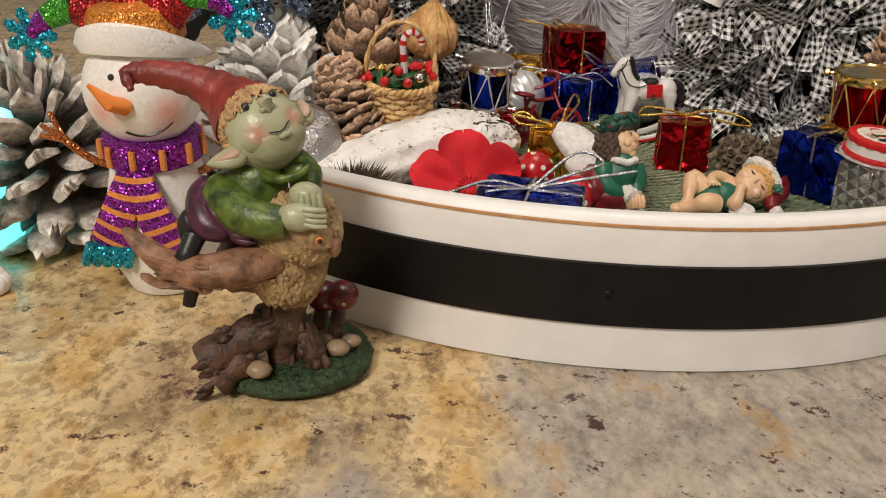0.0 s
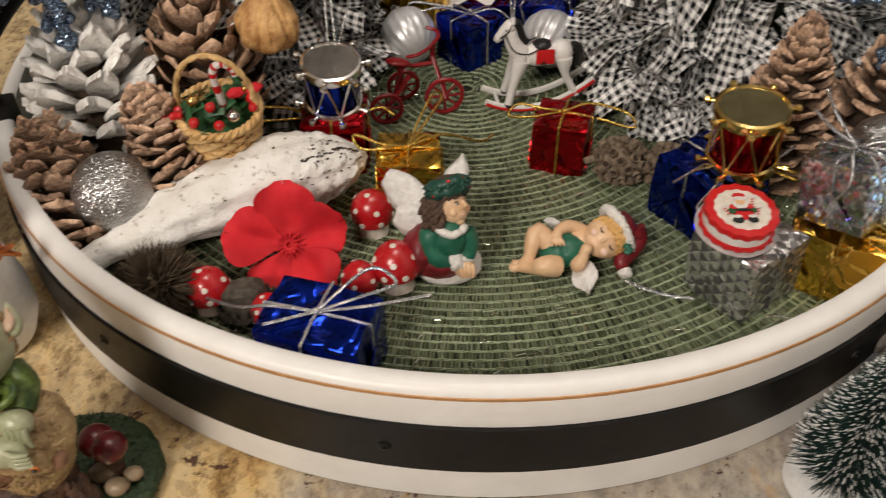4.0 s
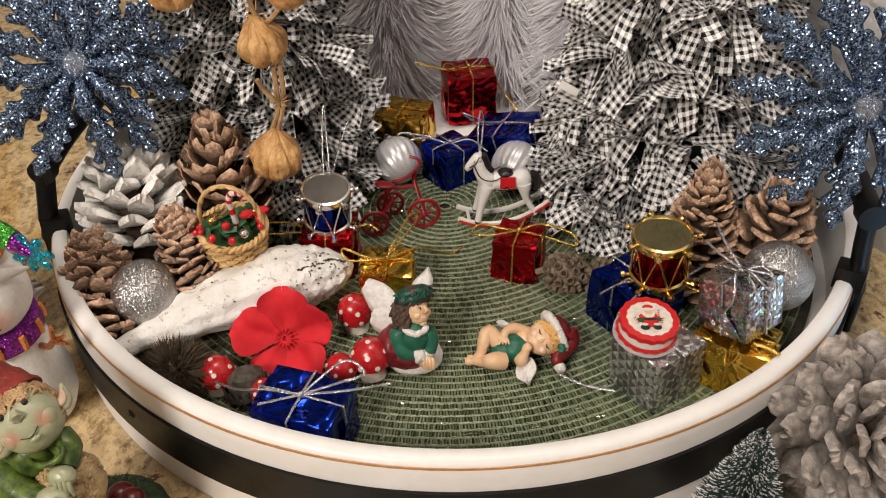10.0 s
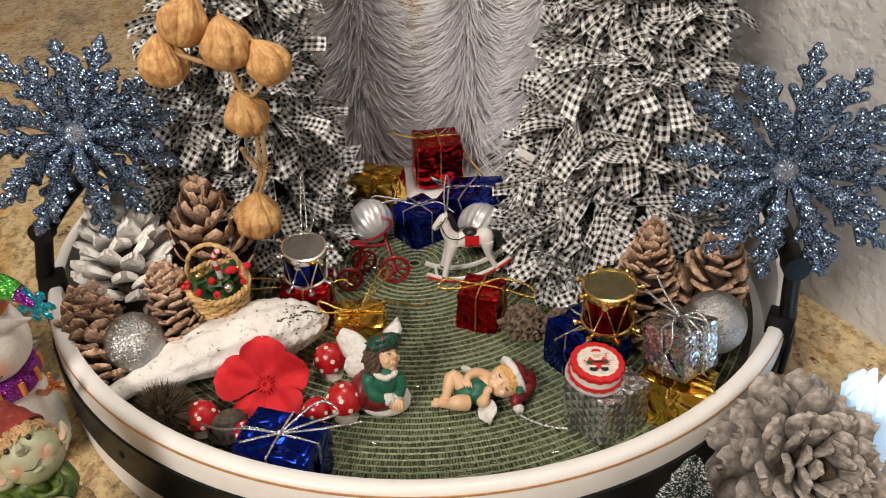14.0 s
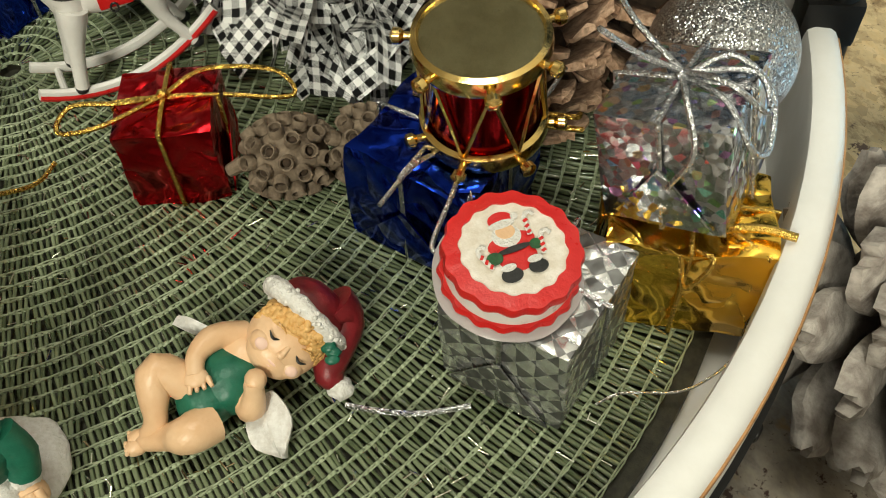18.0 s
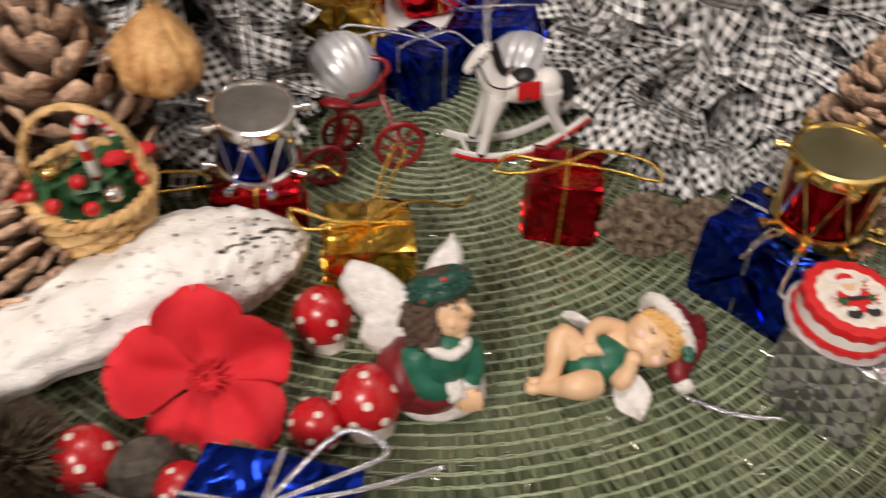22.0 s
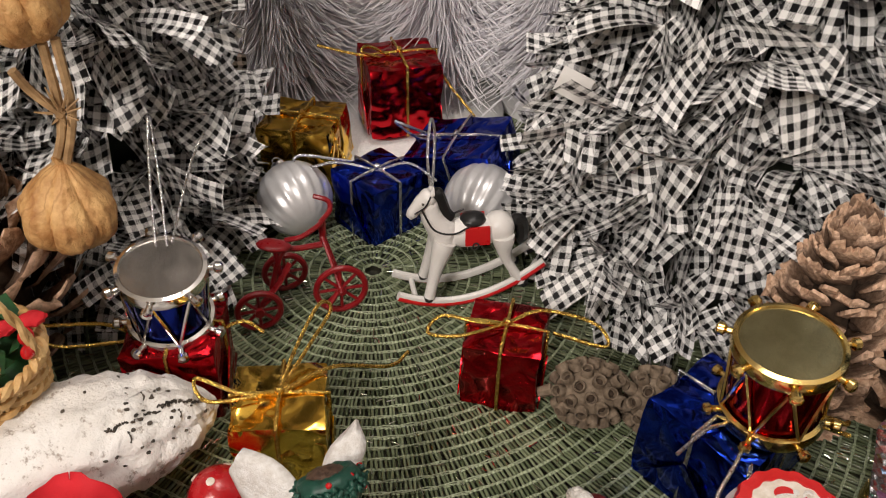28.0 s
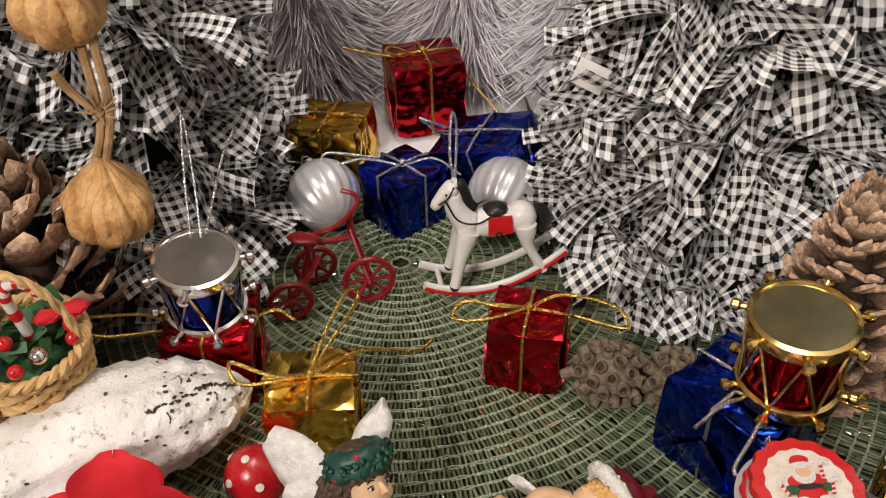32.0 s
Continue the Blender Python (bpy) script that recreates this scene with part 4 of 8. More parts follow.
def gingham_tree(m, height, radius, count, seed, label, lean=0.0, slim=0.0):
    rng = random.Random(seed)
    t = skew("ribbon_tree", m, label, "artificial tree")
    # core coloured near-black, which paints the shade between the ribbons
    part("core", lathe([(radius * 0.5, 0.0), (radius * 0.45, height * 0.3), (radius * 0.25, height * 0.7), (0.003, height)], 24), TREE_CORE_SHADE, t)
    def cloth(name, verts, faces, uvs):
        me = bpy.data.meshes.new(name)
        me.from_pydata(verts, [], faces)
        layer = me.uv_layers.new(name="UVMap")
        for loop in me.loops:
            layer.data[loop.index].uv = uvs[loop.vertex_index]
        me.polygons.foreach_set("use_smooth", [True] * len(me.polygons))
        me.materials.append(GINGHAM)
        return part(name, me, None, t)

    rest, near = ([], [], []), 0
    for i in range(count):
        u = rng.random() ** 1.15
        z = 0.012 + u * (height - 0.01)
        a = rng.uniform(0, math.tau)
        env = radius * (1 - 0.70 * u) * (0.92 + 0.16 * math.sin(z * 160 + a))
        env *= 1 - slim * max(0, math.cos(a - lean)) ** 2
        width = rng.choice((0.0064, 0.0084, 0.0095, 0.0095, 0.0102, 0.0116))
        length = rng.uniform(0.018, 0.034)
        elev = rng.uniform(-1.1, 0.55)
        yawv = a + rng.uniform(-1.15, 1.15)
        d = Vector((math.cos(yawv) * math.cos(elev), math.sin(yawv) * math.cos(elev), math.sin(elev)))
        root = Vector((math.cos(a), math.sin(a), 0)) * max(env - length * rng.uniform(0.55, 0.85), 0.004) + Vector((0, 0, z))
        roll = rng.gauss(0, 0.65)
        sidev = d.cross(Vector((0, 0, 1))).normalized()
        upv = sidev.cross(d)
        sidev, upv = sidev * math.cos(roll) + upv * math.sin(roll), upv * math.cos(roll) - sidev * math.sin(roll)
        bend, twist = rng.uniform(-0.9, 0.9), rng.uniform(-0.9, 0.9)
        segs = 6
        n_check = max(3, round(width / 0.0019))
        shift = rng.random() * 2
        front = near < 300 and math.sin(a) < -0.25 and z < 0.17
        verts, faces, uvs = ([], [], []) if front else rest
        base = len(verts)
        for k in range(segs + 1):
            s = k / segs
            p = root + d * (length * s) + upv * (bend * length * s * s * 0.5) - Vector((0, 0, 0.0025 * s * s))
            sv = sidev * math.cos(twist * s) + upv * math.sin(twist * s)
            ww = width * (0.6 + 0.4 * min(1, s * 2.2))
            cup = 0.16 * ww * (1 - 0.6 * s)
            cut = 0.12 * width * rng.uniform(-1, 1) if k == segs else 0
            for e in (-1, 0, 1):
                verts.append(p + sv * (e * ww / 2) + upv * (cup * (abs(e) - 0.5)) + d * (cut * e))
                uvs.append((shift + (e + 1) / 2 * n_check, length * s / width * n_check + shift))
        for k in range(segs):
            for e in (0, 1):
                b = base + k * 3 + e
                faces.append((b, b + 1, b + 4, b + 3))
        if front:
            near += 1
            cloth("ribbon", verts, faces, uvs)
    tagged(cloth("ribbon_foliage", *rest), "black and white gingham ribbon strips", kind="stuff")
    return t


def tinsel_tree(m, height, radius, count, seed, label):
    rng = random.Random(seed)
    t = skew("white_feather_tree", m, label, "artificial tree", "white trees")
    part("pole", lathe([(0.005, 0), (0.0035, height)], 12), TINSEL, t)
    part("stand", lathe([(radius * 0.5, 0), (radius * 0.5, 0.004), (radius * 0.3, 0.008), (0.006, 0.01)], 32), SNOW, t)
    # solid white cone added inside, so gaps between the strands stay bright
    part("gap_filler_cone", lathe([(radius * 0.3, 0.012), (radius * 0.24, height * 0.3), (radius * 0.14, height * 0.7), (0.004, height)], 40, wobble=0.2), TINSEL, t)
    verts, faces = [], []
    for i in range(count):
        u = rng.random()
        z = 0.034 + u * (height - 0.03)
        a = rng.uniform(0, math.tau)
        reach = radius * (1 - 0.68 * u) * rng.uniform(0.65, 1.08)
        rise = rng.uniform(0.2, 0.5)
        droop = rng.uniform(0.4, 0.85)
        w = 0.00048 * rng.uniform(0.7, 1.3)
        sidev = Vector((-math.sin(a), math.cos(a), 0))
        out = Vector((math.cos(a), math.sin(a), 0))
        swing = sidev * rng.uniform(-0.25, 0.25)
        base = len(verts)
        for k in range(5):
            s = k / 4
            p = Vector((0, 0, z)) + (out + swing * s) * (reach * s) + Vector((0, 0, reach * (0.5 * droop * s * s - (rise + 0.35) * s)))
            ww = w * (1 - 0.6 * s)
            verts += [p - sidev * ww, p + Vector((0, 0, ww * 1.2)), p + sidev * ww]
        for k in range(4):
            b = base + 3 * k
            for e in range(3):
                f = (e + 1) % 3
                faces.append((b + e, b + f, b + 3 + f, b + 3 + e))
    me = bpy.data.meshes.new("fringe")
    me.from_pydata(verts, [], faces)
    me.materials.append(TINSEL)
    tagged(part("fringe", me, None, t, "fine white plastic fringe"), kind="stuff")
    return t


def snowflake(m, r, label, seed):
    rng = random.Random(seed)
    s = skew("glitter_snowflake", m, label, "snowflake ornament", "glitter snowflakes")
    layers = ((0.0, 12, 1.0, 0.06), (0.004, 11, 0.84, 0.38), (0.008, 9, 0.56, 0.85))
    for z, n, scale, lift in layers:
        for i in range(n):
            a = math.tau * i / n + z * 60 + rng.uniform(-0.06, 0.06)
            L = r * scale * rng.uniform(0.93, 1.07)
            root = Vector((0, 0, z))
            d = Vector((math.cos(a), math.sin(a), lift * 0.6)).normalized()
            side = Vector((-math.sin(a), math.cos(a), 0))
            bow = side * rng.uniform(-0.04, 0.04) * L
            arm = part("branch", tube([root, root + d * L * 0.35, root + d * L * 0.7 + bow, root + d * L * 0.95 + bow, root + d * L + bow], [0.0021, 0.0029, 0.0031, 0.0029, 0.0013], 8), BLUE_GLITTER, s)
            for k, f in enumerate((0.48, 0.68, 0.86)):
                for sg in (-1, 1):
                    p = root + d * L * f + bow * f
                    l2 = L * (0.2, 0.18, 0.1)[k] * rng.uniform(0.8, 1.15)
                    q = (d * 0.85 + side * sg * 0.62 + Vector((0, 0, rng.uniform(-0.1, 0.2)))).normalized()
                    part("twig", tube([p, p + q * l2 * 0.5, p + q * l2 * 0.9, p + q * l2], [0.0024, 0.0025, 0.0024, 0.0011], 7), BLUE_GLITTER, arm)
    part("hub", lathe([(0.009, 0.0), (0.009, 0.012), (0.005, 0.0135)], 20), BLUE_GLITTER, s)
    part("gem", lathe([(0.0055, 0.0125), (0.0062, 0.015), (0.0042, 0.0178), (0.001, 0.018)], 8), CRYSTAL, s, "clear faceted gem", smooth=False)
    return s


def bauble(m, r, mat_, label, ribs=0):
    b = skew("bauble", m, label, "christmas ball")
    bm = bmesh.new()
    bmesh.ops.create_uvsphere(bm, u_segments=64, v_segments=28, radius=r)
    if ribs:
        for v in bm.verts:
            a = math.atan2(v.co.y, v.co.x)
            k = 1 - 0.07 * (0.5 - 0.5 * math.cos(a * ribs + v.co.z / r * 1.6)) * (1 - (v.co.z / r) ** 4)
            v.co.x *= k
            v.co.y *= k
    part("globe", bm, mat_, b, angle=70)
    part("cap", lathe([(r * 0.22, r * 0.95), (r * 0.22, r * 1.13), (r * 0.18, r * 1.16)], 20), CHROME, b, "silver cap")
    part("ring", tube([(math.cos(math.tau * i / 14) * r * 0.12, 0, r * 1.25 + math.sin(math.tau * i / 14) * r * 0.12) for i in range(14)], r * 0.025, 6, closed=True), CHROME, b)
    return b


def husk_pod(m, r, label, seed):
    p = skew("dried_seed_pod", m, label, "dried pod", "dried seed pods")
    bm = bmesh.new()
    bmesh.ops.create_uvsphere(bm, u_segments=96, v_segments=24, radius=r)
    for v in bm.verts:
        a = math.atan2(v.co.y, v.co.x)
        z = v.co.z / r
        k = 0.84 + 0.25 * abs(math.cos(a * 3 + seed + 0.5 * math.sin(z * 2 + seed))) ** 0.55 + 0.05 * abs(math.cos(a * 13 + z)) + 0.1 * noise.noise(v.co * 150 + Vector((seed * 5, 0, 0)))
        v.co = Vector((v.co.x * k, v.co.y * k, v.co.z * (1.02 + (0.35 * max(0, z) ** 6))))
    part("husk", bm, HUSK, p)
    part("tip", tube([(0, 0, r * 1.1), (r * 0.06, 0, r * 1.35), (r * 0.2, r * 0.05, r * 1.55)], [r * 0.2, r * 0.1, r * 0.03], 8), HUSK, p)
    return p


# ---- gifts in the tray ----
Z = MAT_Z
gift("red", RED_FOIL, GOLD_CORD, pose(0.0395, -0.0575, Z, 0, 0, -14), (0.0235, 0.0235, 0.0235), "on the placemat", seed=1,
     tails=[[(0, 0, 0.025), (-0.008, -0.005, 0.028), (-0.019, -0.006, 0.029), (-0.022, -0.011, 0.026), (-0.012, -0.011, 0.027), (0, 0, 0.025)], [(0, 0, 0.025), (0.01, 0.006, 0.027), (0.026, 0.006, 0.025), (0.03, 0.0, 0.022), (0.014, 0.0, 0.024)]])
gift("gold", GOLD_FOIL, GOLD_CORD, pose(-0.0255, -0.0855, Z, 0, 0, 2), (0.0255, 0.0245, 0.0235), "beside the white pod", seed=2,
     tails=[[(0, 0, 0.025), (-0.01, -0.003, 0.028), (-0.022, 0.001, 0.030), (-0.018, -0.005, 0.027), (0, 0, 0.025)], [(0, 0, 0.025), (0.007, 0.014, 0.028), (0.013, 0.028, 0.03), (0.01, 0.026, 0.034), (0.004, 0.012, 0.03), (0, 0, 0.025)], [(0, 0, 0.025), (0.014, 0.01, 0.024), (0.03, 0.022, 0.012), (0.036, 0.03, 0.01)]])
gift("red", RED_FOIL, GOLD_CORD, pose(-0.060, -0.0585, Z, 0, 0, 3), (0.027, 0.029, 0.0255), "under the blue toy drum", seed=3,
     tails=[[(-0.012, 0, 0.022), (-0.022, 0.004, 0.023), (-0.036, 0.003, 0.024), (-0.046, 0.0, 0.026), (-0.034, -0.003, 0.021), (-0.014, -0.003, 0.022)], [(0.012, 0.0, 0.022), (0.02, 0.002, 0.024), (0.026, 0.0, 0.021)]])
gift("blue", BLUE_FOIL, SILVER_CORD, pose(-0.0030, 0.031, Z, 0, 0, 43), (0.0245, 0.0245, 0.024), "behind the toy tricycle", seed=4,
     tails=[[(0, 0, 0.024), (-0.012, 0.01, 0.028), (-0.024, 0.018, 0.026), (-0.02, 0.022, 0.029), (-0.006, 0.008, 0.027)], [(0, 0, 0.024), (0.009, -0.008, 0.027), (0.016, -0.016, 0.02)]])
gift("blue", BLUE_FOIL, SILVER_CORD, pose(0.0365, 0.051, Z, 8, -14, -26), (0.037, 0.029, 0.029), "leaning behind the horse", seed=5,
     tails=[[(-0.008, 0, 0.028), (-0.013, -0.008, 0.034), (-0.018, -0.012, 0.044), (-0.013, -0.01, 0.04), (-0.008, 0, 0.028)], [(-0.008, -0.005, 0.028), (-0.012, -0.02, 0.02), (-0.013, -0.026, 0.008)]])
gift("gold", GOLD_FOIL, GOLD_CORD, pose(-0.0330, 0.067, Z, 4, -3, -16), (0.031, 0.026, 0.029), "before the white trees", seed=6,
     tails=[[(0, 0, 0.027), (-0.012, 0.0, 0.028), (-0.024, -0.002, 0.028), (-0.026, -0.008, 0.025), (-0.012, -0.006, 0.027), (0, 0, 0.027)], [(0, 0, 0.027), (0.012, -0.002, 0.026), (0.018, -0.008, 0.02), (0.024, -0.012, 0.014)]])
gift("red", RED_FOIL, GOLD_CORD, pose(0.0045, 0.094, Z + 0.0120, 0, 0, 14), (0.0315, 0.030, 0.0315), "on the fleecy base", seed=7,
     tails=[[(0, 0, 0.028), (-0.01, -0.002, 0.032), (-0.017, -0.004, 0.036), (-0.013, -0.002, 0.037), (0, 0, 0.028)], [(0, 0, 0.028), (-0.018, 0.0, 0.033), (-0.034, 0.006, 0.036)], [(0, 0, 0.028), (0.014, -0.002, 0.026), (0.022, -0.008, 0.016), (0.03, -0.016, 0.006)]])
gift("blue", BLUE_FOIL, SILVER_CORD, pose(-0.0480, -0.1800, Z - 0.001, 3, 0, -14), (0.0365, 0.0270, 0.0265), "against the tray rim", seed=8, rough=0.002,
     tails=[[(0, 0, 0.028), (-0.014, -0.004, 0.031), (-0.028, -0.003, 0.025), (-0.044, 0.003, 0.018)], [(0, 0, 0.028), (0.014, 0.006, 0.033), (0.024, 0.012, 0.036), (0.014, 0.014, 0.038), (0, 0, 0.028)], [(0, 0, 0.028), (0.018, 0.004, 0.032), (0.036, 0.012, 0.034)], [(0, 0, 0.028), (-0.008, -0.007, 0.0295), (-0.014, -0.011, 0.0295)]])
gift("blue", BLUE_FOIL, SILVER_CORD, pose(0.0965, -0.0945, Z, 0, 0, 38), (0.031, 0.033, 0.0275), "under the red toy drum", seed=9, rough=0.0018,
     tails=[[(0, -0.006, 0.027), (-0.014, -0.012, 0.029), (-0.028, -0.016, 0.028), (-0.024, -0.02, 0.027), (-0.006, -0.012, 0.027)], [(0, -0.006, 0.027), (-0.012, -0.002, 0.03), (-0.026, -0.002, 0.03)], [(0.004, -0.008, 0.027), (0.018, -0.014, 0.029), (0.03, -0.014, 0.03)]])
gift("silver patterned", SILVER_FACET, SILVER_CORD, pose(0.1020, -0.1370, Z, 0, 0, 38.5), (0.0295, 0.0280, 0.0268), "under the toy cake", seed=10, bow=False, rough=0.0008)
gift("gold", GOLD_FOIL, GOLD_CORD, pose(0.1365, -0.1320, Z, 0, 0, -27), (0.0330, 0.0230, 0.0275), "beside the tray rim", seed=11, rough=0.0018,
     tails=[[(0, -0.01, 0.027), (0.004, -0.014, 0.028), (0.0, -0.015, 0.02), (-0.002, -0.012, 0.027)], [(0, 0, 0.027), (0.008, -0.006, 0.028), (0.015, -0.012, 0.0275)]])
gift("silver holographic", SILVER_HOLO, SILVER_CORD, pose(0.1375, -0.1275, Z + 0.0290, -13, 3, 42), (0.0255, 0.0250, 0.0245), "tilted on another gift", seed=12, rough=0.0008,
     tails=[[(0, 0, 0.027), (-0.006, -0.01, 0.03), (-0.002, -0.016, 0.022), (0.004, -0.012, 0.026), (0, 0, 0.027)], [(0, 0, 0.026), (0.004, -0.008, 0.029), (0.004, -0.0150, 0.022), (-0.002, -0.0165, 0.014), (-0.008, -0.0150, 0.018), (-0.007, -0.0100, 0.027), (0, 0, 0.026)], [(0, 0, 0.026), (-0.010, -0.004, 0.029), (-0.0150, -0.007, 0.021), (-0.0152, -0.002, 0.012)], [(0, 0, 0.027), (-0.006, 0.006, 0.034), (-0.012, 0.01, 0.042)], [(0, 0, 0.027), (0.0, 0.008, 0.036), (-0.002, 0.012, 0.046)]])

# ---- drums ----
drum(pose(-0.0600, -0.0590, Z + 0.0272, 11, 2, 10), BLUE_DRUM, CHROME, DRUMSKIN, "blue toy drum with silver hoops on a red gift", 0.012, 0.0235, "silver")
drum(pose(0.1050, -0.0975, Z + 0.0300, 4, -3, 0), RED_DRUM, BRASS, DRUMSKIN_GOLD, "red toy drum with gold hoops on a blue gift", 0.0132, 0.0255, "gold")

# ---- balls ----
bauble(pose(-0.1375, -0.1185, 0.0545, -150, 20, 10), 0.0157, SILVER_GLITTER, "silver glitter christmas ball beside pinecones")
bauble(pose(0.1570, -0.1035, 0.068, -140, 10, 0), 0.0162, SILVER_GLITTER, "silver glitter christmas ball near the tray handle")
bauble(pose(-0.0345, 0.026, Z + 0.0145, -65, 0, 30), 0.0145, PEARL, "matte silver ribbed christmas ball behind the tricycle", 18)
bauble(pose(0.037, 0.024, Z + 0.0148, 130, 50, 0), 0.0148, PEARL, "matte silver ribbed christmas ball behind the rocking horse", 18)

# ---- mushrooms ----
mushroom(pose(-0.0385, -0.109, Z, 4, -4, 20), 0.0088, "white-spotted red toadstool beside the winged figurine", 0.007)
mushroom(pose(-0.026, -0.141, Z, -6, 4, 70), 0.0092, "white-spotted red toadstool beside the red flower", 0.006)
mushroom(pose(-0.040, -0.143, Z, -10, -14, 130), 0.0072, "smaller white-spotted red toadstool", 0.004)
mushroom(pose(-0.094, -0.155, Z, -6, -4, 10), 0.0085, "white-spotted red toadstool beside a burr", 0.005)
mushroom(pose(-0.070, -0.163, Z, -14, 0, 45), 0.0068, "small white-spotted red toadstool under the flower", 0.003)

# ---- pinecones ----
def along(base, tip, spin=0):
    d = Vector(tip) - Vector(base)
    return Matrix.Translation(base) @ d.to_track_quat("Z", "Y").to_matrix().to_4x4() @ Matrix.Rotation(radians(spin), 4, "Z")


OPEN, SLIM, CONIC = [0.8, 1.0, 0.98, 0.86, 0.66, 0.42, 0.2], [0.8, 0.97, 1.0, 0.96, 0.86, 0.68, 0.4], [0.92, 1.0, 0.98, 0.86, 0.7, 0.5, 0.24]
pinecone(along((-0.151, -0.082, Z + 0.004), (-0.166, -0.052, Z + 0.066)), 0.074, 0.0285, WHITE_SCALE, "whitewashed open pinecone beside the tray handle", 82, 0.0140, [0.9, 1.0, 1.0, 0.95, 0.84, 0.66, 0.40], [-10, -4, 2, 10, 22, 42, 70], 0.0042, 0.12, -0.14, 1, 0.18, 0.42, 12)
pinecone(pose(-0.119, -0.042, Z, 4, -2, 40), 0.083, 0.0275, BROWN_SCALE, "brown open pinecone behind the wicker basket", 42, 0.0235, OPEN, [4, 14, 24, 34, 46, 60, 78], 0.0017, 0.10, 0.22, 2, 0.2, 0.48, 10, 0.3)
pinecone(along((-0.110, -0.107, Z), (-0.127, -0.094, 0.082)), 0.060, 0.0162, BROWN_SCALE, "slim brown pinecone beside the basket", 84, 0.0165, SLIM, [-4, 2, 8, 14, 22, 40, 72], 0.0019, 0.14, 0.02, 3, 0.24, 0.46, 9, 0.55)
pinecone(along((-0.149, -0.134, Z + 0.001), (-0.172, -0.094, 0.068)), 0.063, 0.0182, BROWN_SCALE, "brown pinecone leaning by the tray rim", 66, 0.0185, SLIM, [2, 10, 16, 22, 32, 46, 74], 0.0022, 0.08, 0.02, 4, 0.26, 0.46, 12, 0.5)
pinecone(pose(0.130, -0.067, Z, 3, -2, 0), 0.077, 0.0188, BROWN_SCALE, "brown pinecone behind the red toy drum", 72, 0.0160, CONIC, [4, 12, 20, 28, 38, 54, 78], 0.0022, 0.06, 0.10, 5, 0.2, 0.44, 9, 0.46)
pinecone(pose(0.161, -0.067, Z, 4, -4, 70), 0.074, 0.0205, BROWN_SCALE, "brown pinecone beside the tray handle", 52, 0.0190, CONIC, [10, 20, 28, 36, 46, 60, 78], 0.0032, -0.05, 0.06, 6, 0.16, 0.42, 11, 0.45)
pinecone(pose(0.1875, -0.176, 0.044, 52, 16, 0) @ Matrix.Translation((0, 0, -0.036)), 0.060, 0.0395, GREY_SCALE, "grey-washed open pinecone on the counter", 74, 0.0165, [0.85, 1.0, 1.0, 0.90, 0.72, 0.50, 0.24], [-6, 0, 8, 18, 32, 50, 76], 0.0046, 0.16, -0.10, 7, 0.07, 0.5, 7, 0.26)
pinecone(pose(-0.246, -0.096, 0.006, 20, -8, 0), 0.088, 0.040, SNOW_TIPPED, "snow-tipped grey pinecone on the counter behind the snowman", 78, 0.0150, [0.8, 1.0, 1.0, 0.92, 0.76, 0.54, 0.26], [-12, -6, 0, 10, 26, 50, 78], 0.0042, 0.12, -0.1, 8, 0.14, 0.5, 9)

# ---- trees ----
gingham_tree(pose(-0.109, 0.030, Z), 0.30, 0.071, 2500, 11, "black and white gingham ribbon tree hung with dried pods", 0.2, 0.16)
gingham_tree(pose(0.118, 0.016, Z), 0.30, 0.076, 2750, 12, "tabletop tree of black and white gingham ribbon strips", math.pi, 0.1)
tinsel_tree(pose(-0.055, 0.142, Z), 0.26, 0.058, 9000, 21, "white tinsel feather tree at the back of the tray")
tinsel_tree(pose(0.024, 0.148, Z), 0.26, 0.057, 9000, 22, "white tinsel feather tree at the back of the tray")
tinsel_tree(pose(0.082, 0.135, Z), 0.24, 0.058, 9000, 23, "white tinsel feather tree behind the gingham tree")

tagged(part("fleece_base", lathe([(0.058, 0.0), (0.057, 0.006), (0.05, 0.0098), (0.02, 0.0102)], 48, wobble=0.12, m=pose(0.0, 0.118, Z - 0.001)), SNOW), "white fluffy base under the white trees", "snow base")

# ---- snowflakes ----
snowflake(look((-0.1715, -0.062, 0.1445), (0.04, -0.42, 0.36)) @ pose(0, 0, 0, 0, 180, 0) @ pose(0, 0, -0.012), 0.053, "blue glitter snowflake with a clear gem beside the tray handle", 5)
snowflake(look((0.1840, -0.080, 0.1420), (0.06, -0.42, 0.26)) @ pose(0, 0, 0, 0, 180, 0) @ pose(0, 0, -0.012), 0.060, "blue glitter snowflake with a clear gem over the tray handle", 6)

# ---- dried pods on the tree ----
for k, (x, y, z, r) in enumerate(((-0.113, -0.041, 0.197, 0.0125), (-0.126, -0.043, 0.176, 0.0125), (-0.092, -0.043, 0.186, 0.0128), (-0.071, -0.043, 0.177, 0.0112), (-0.086, -0.044, 0.149, 0.0118), (-0.0865, -0.047, 0.0885, 0.0130))):
    husk_pod(pose(x, y, z, -25 + 10 * (k % 3), 14 - 9 * k % 25, 40 * k), r * 0.93, "round papery tan dried seed pod hung on the ribbon tree", k)

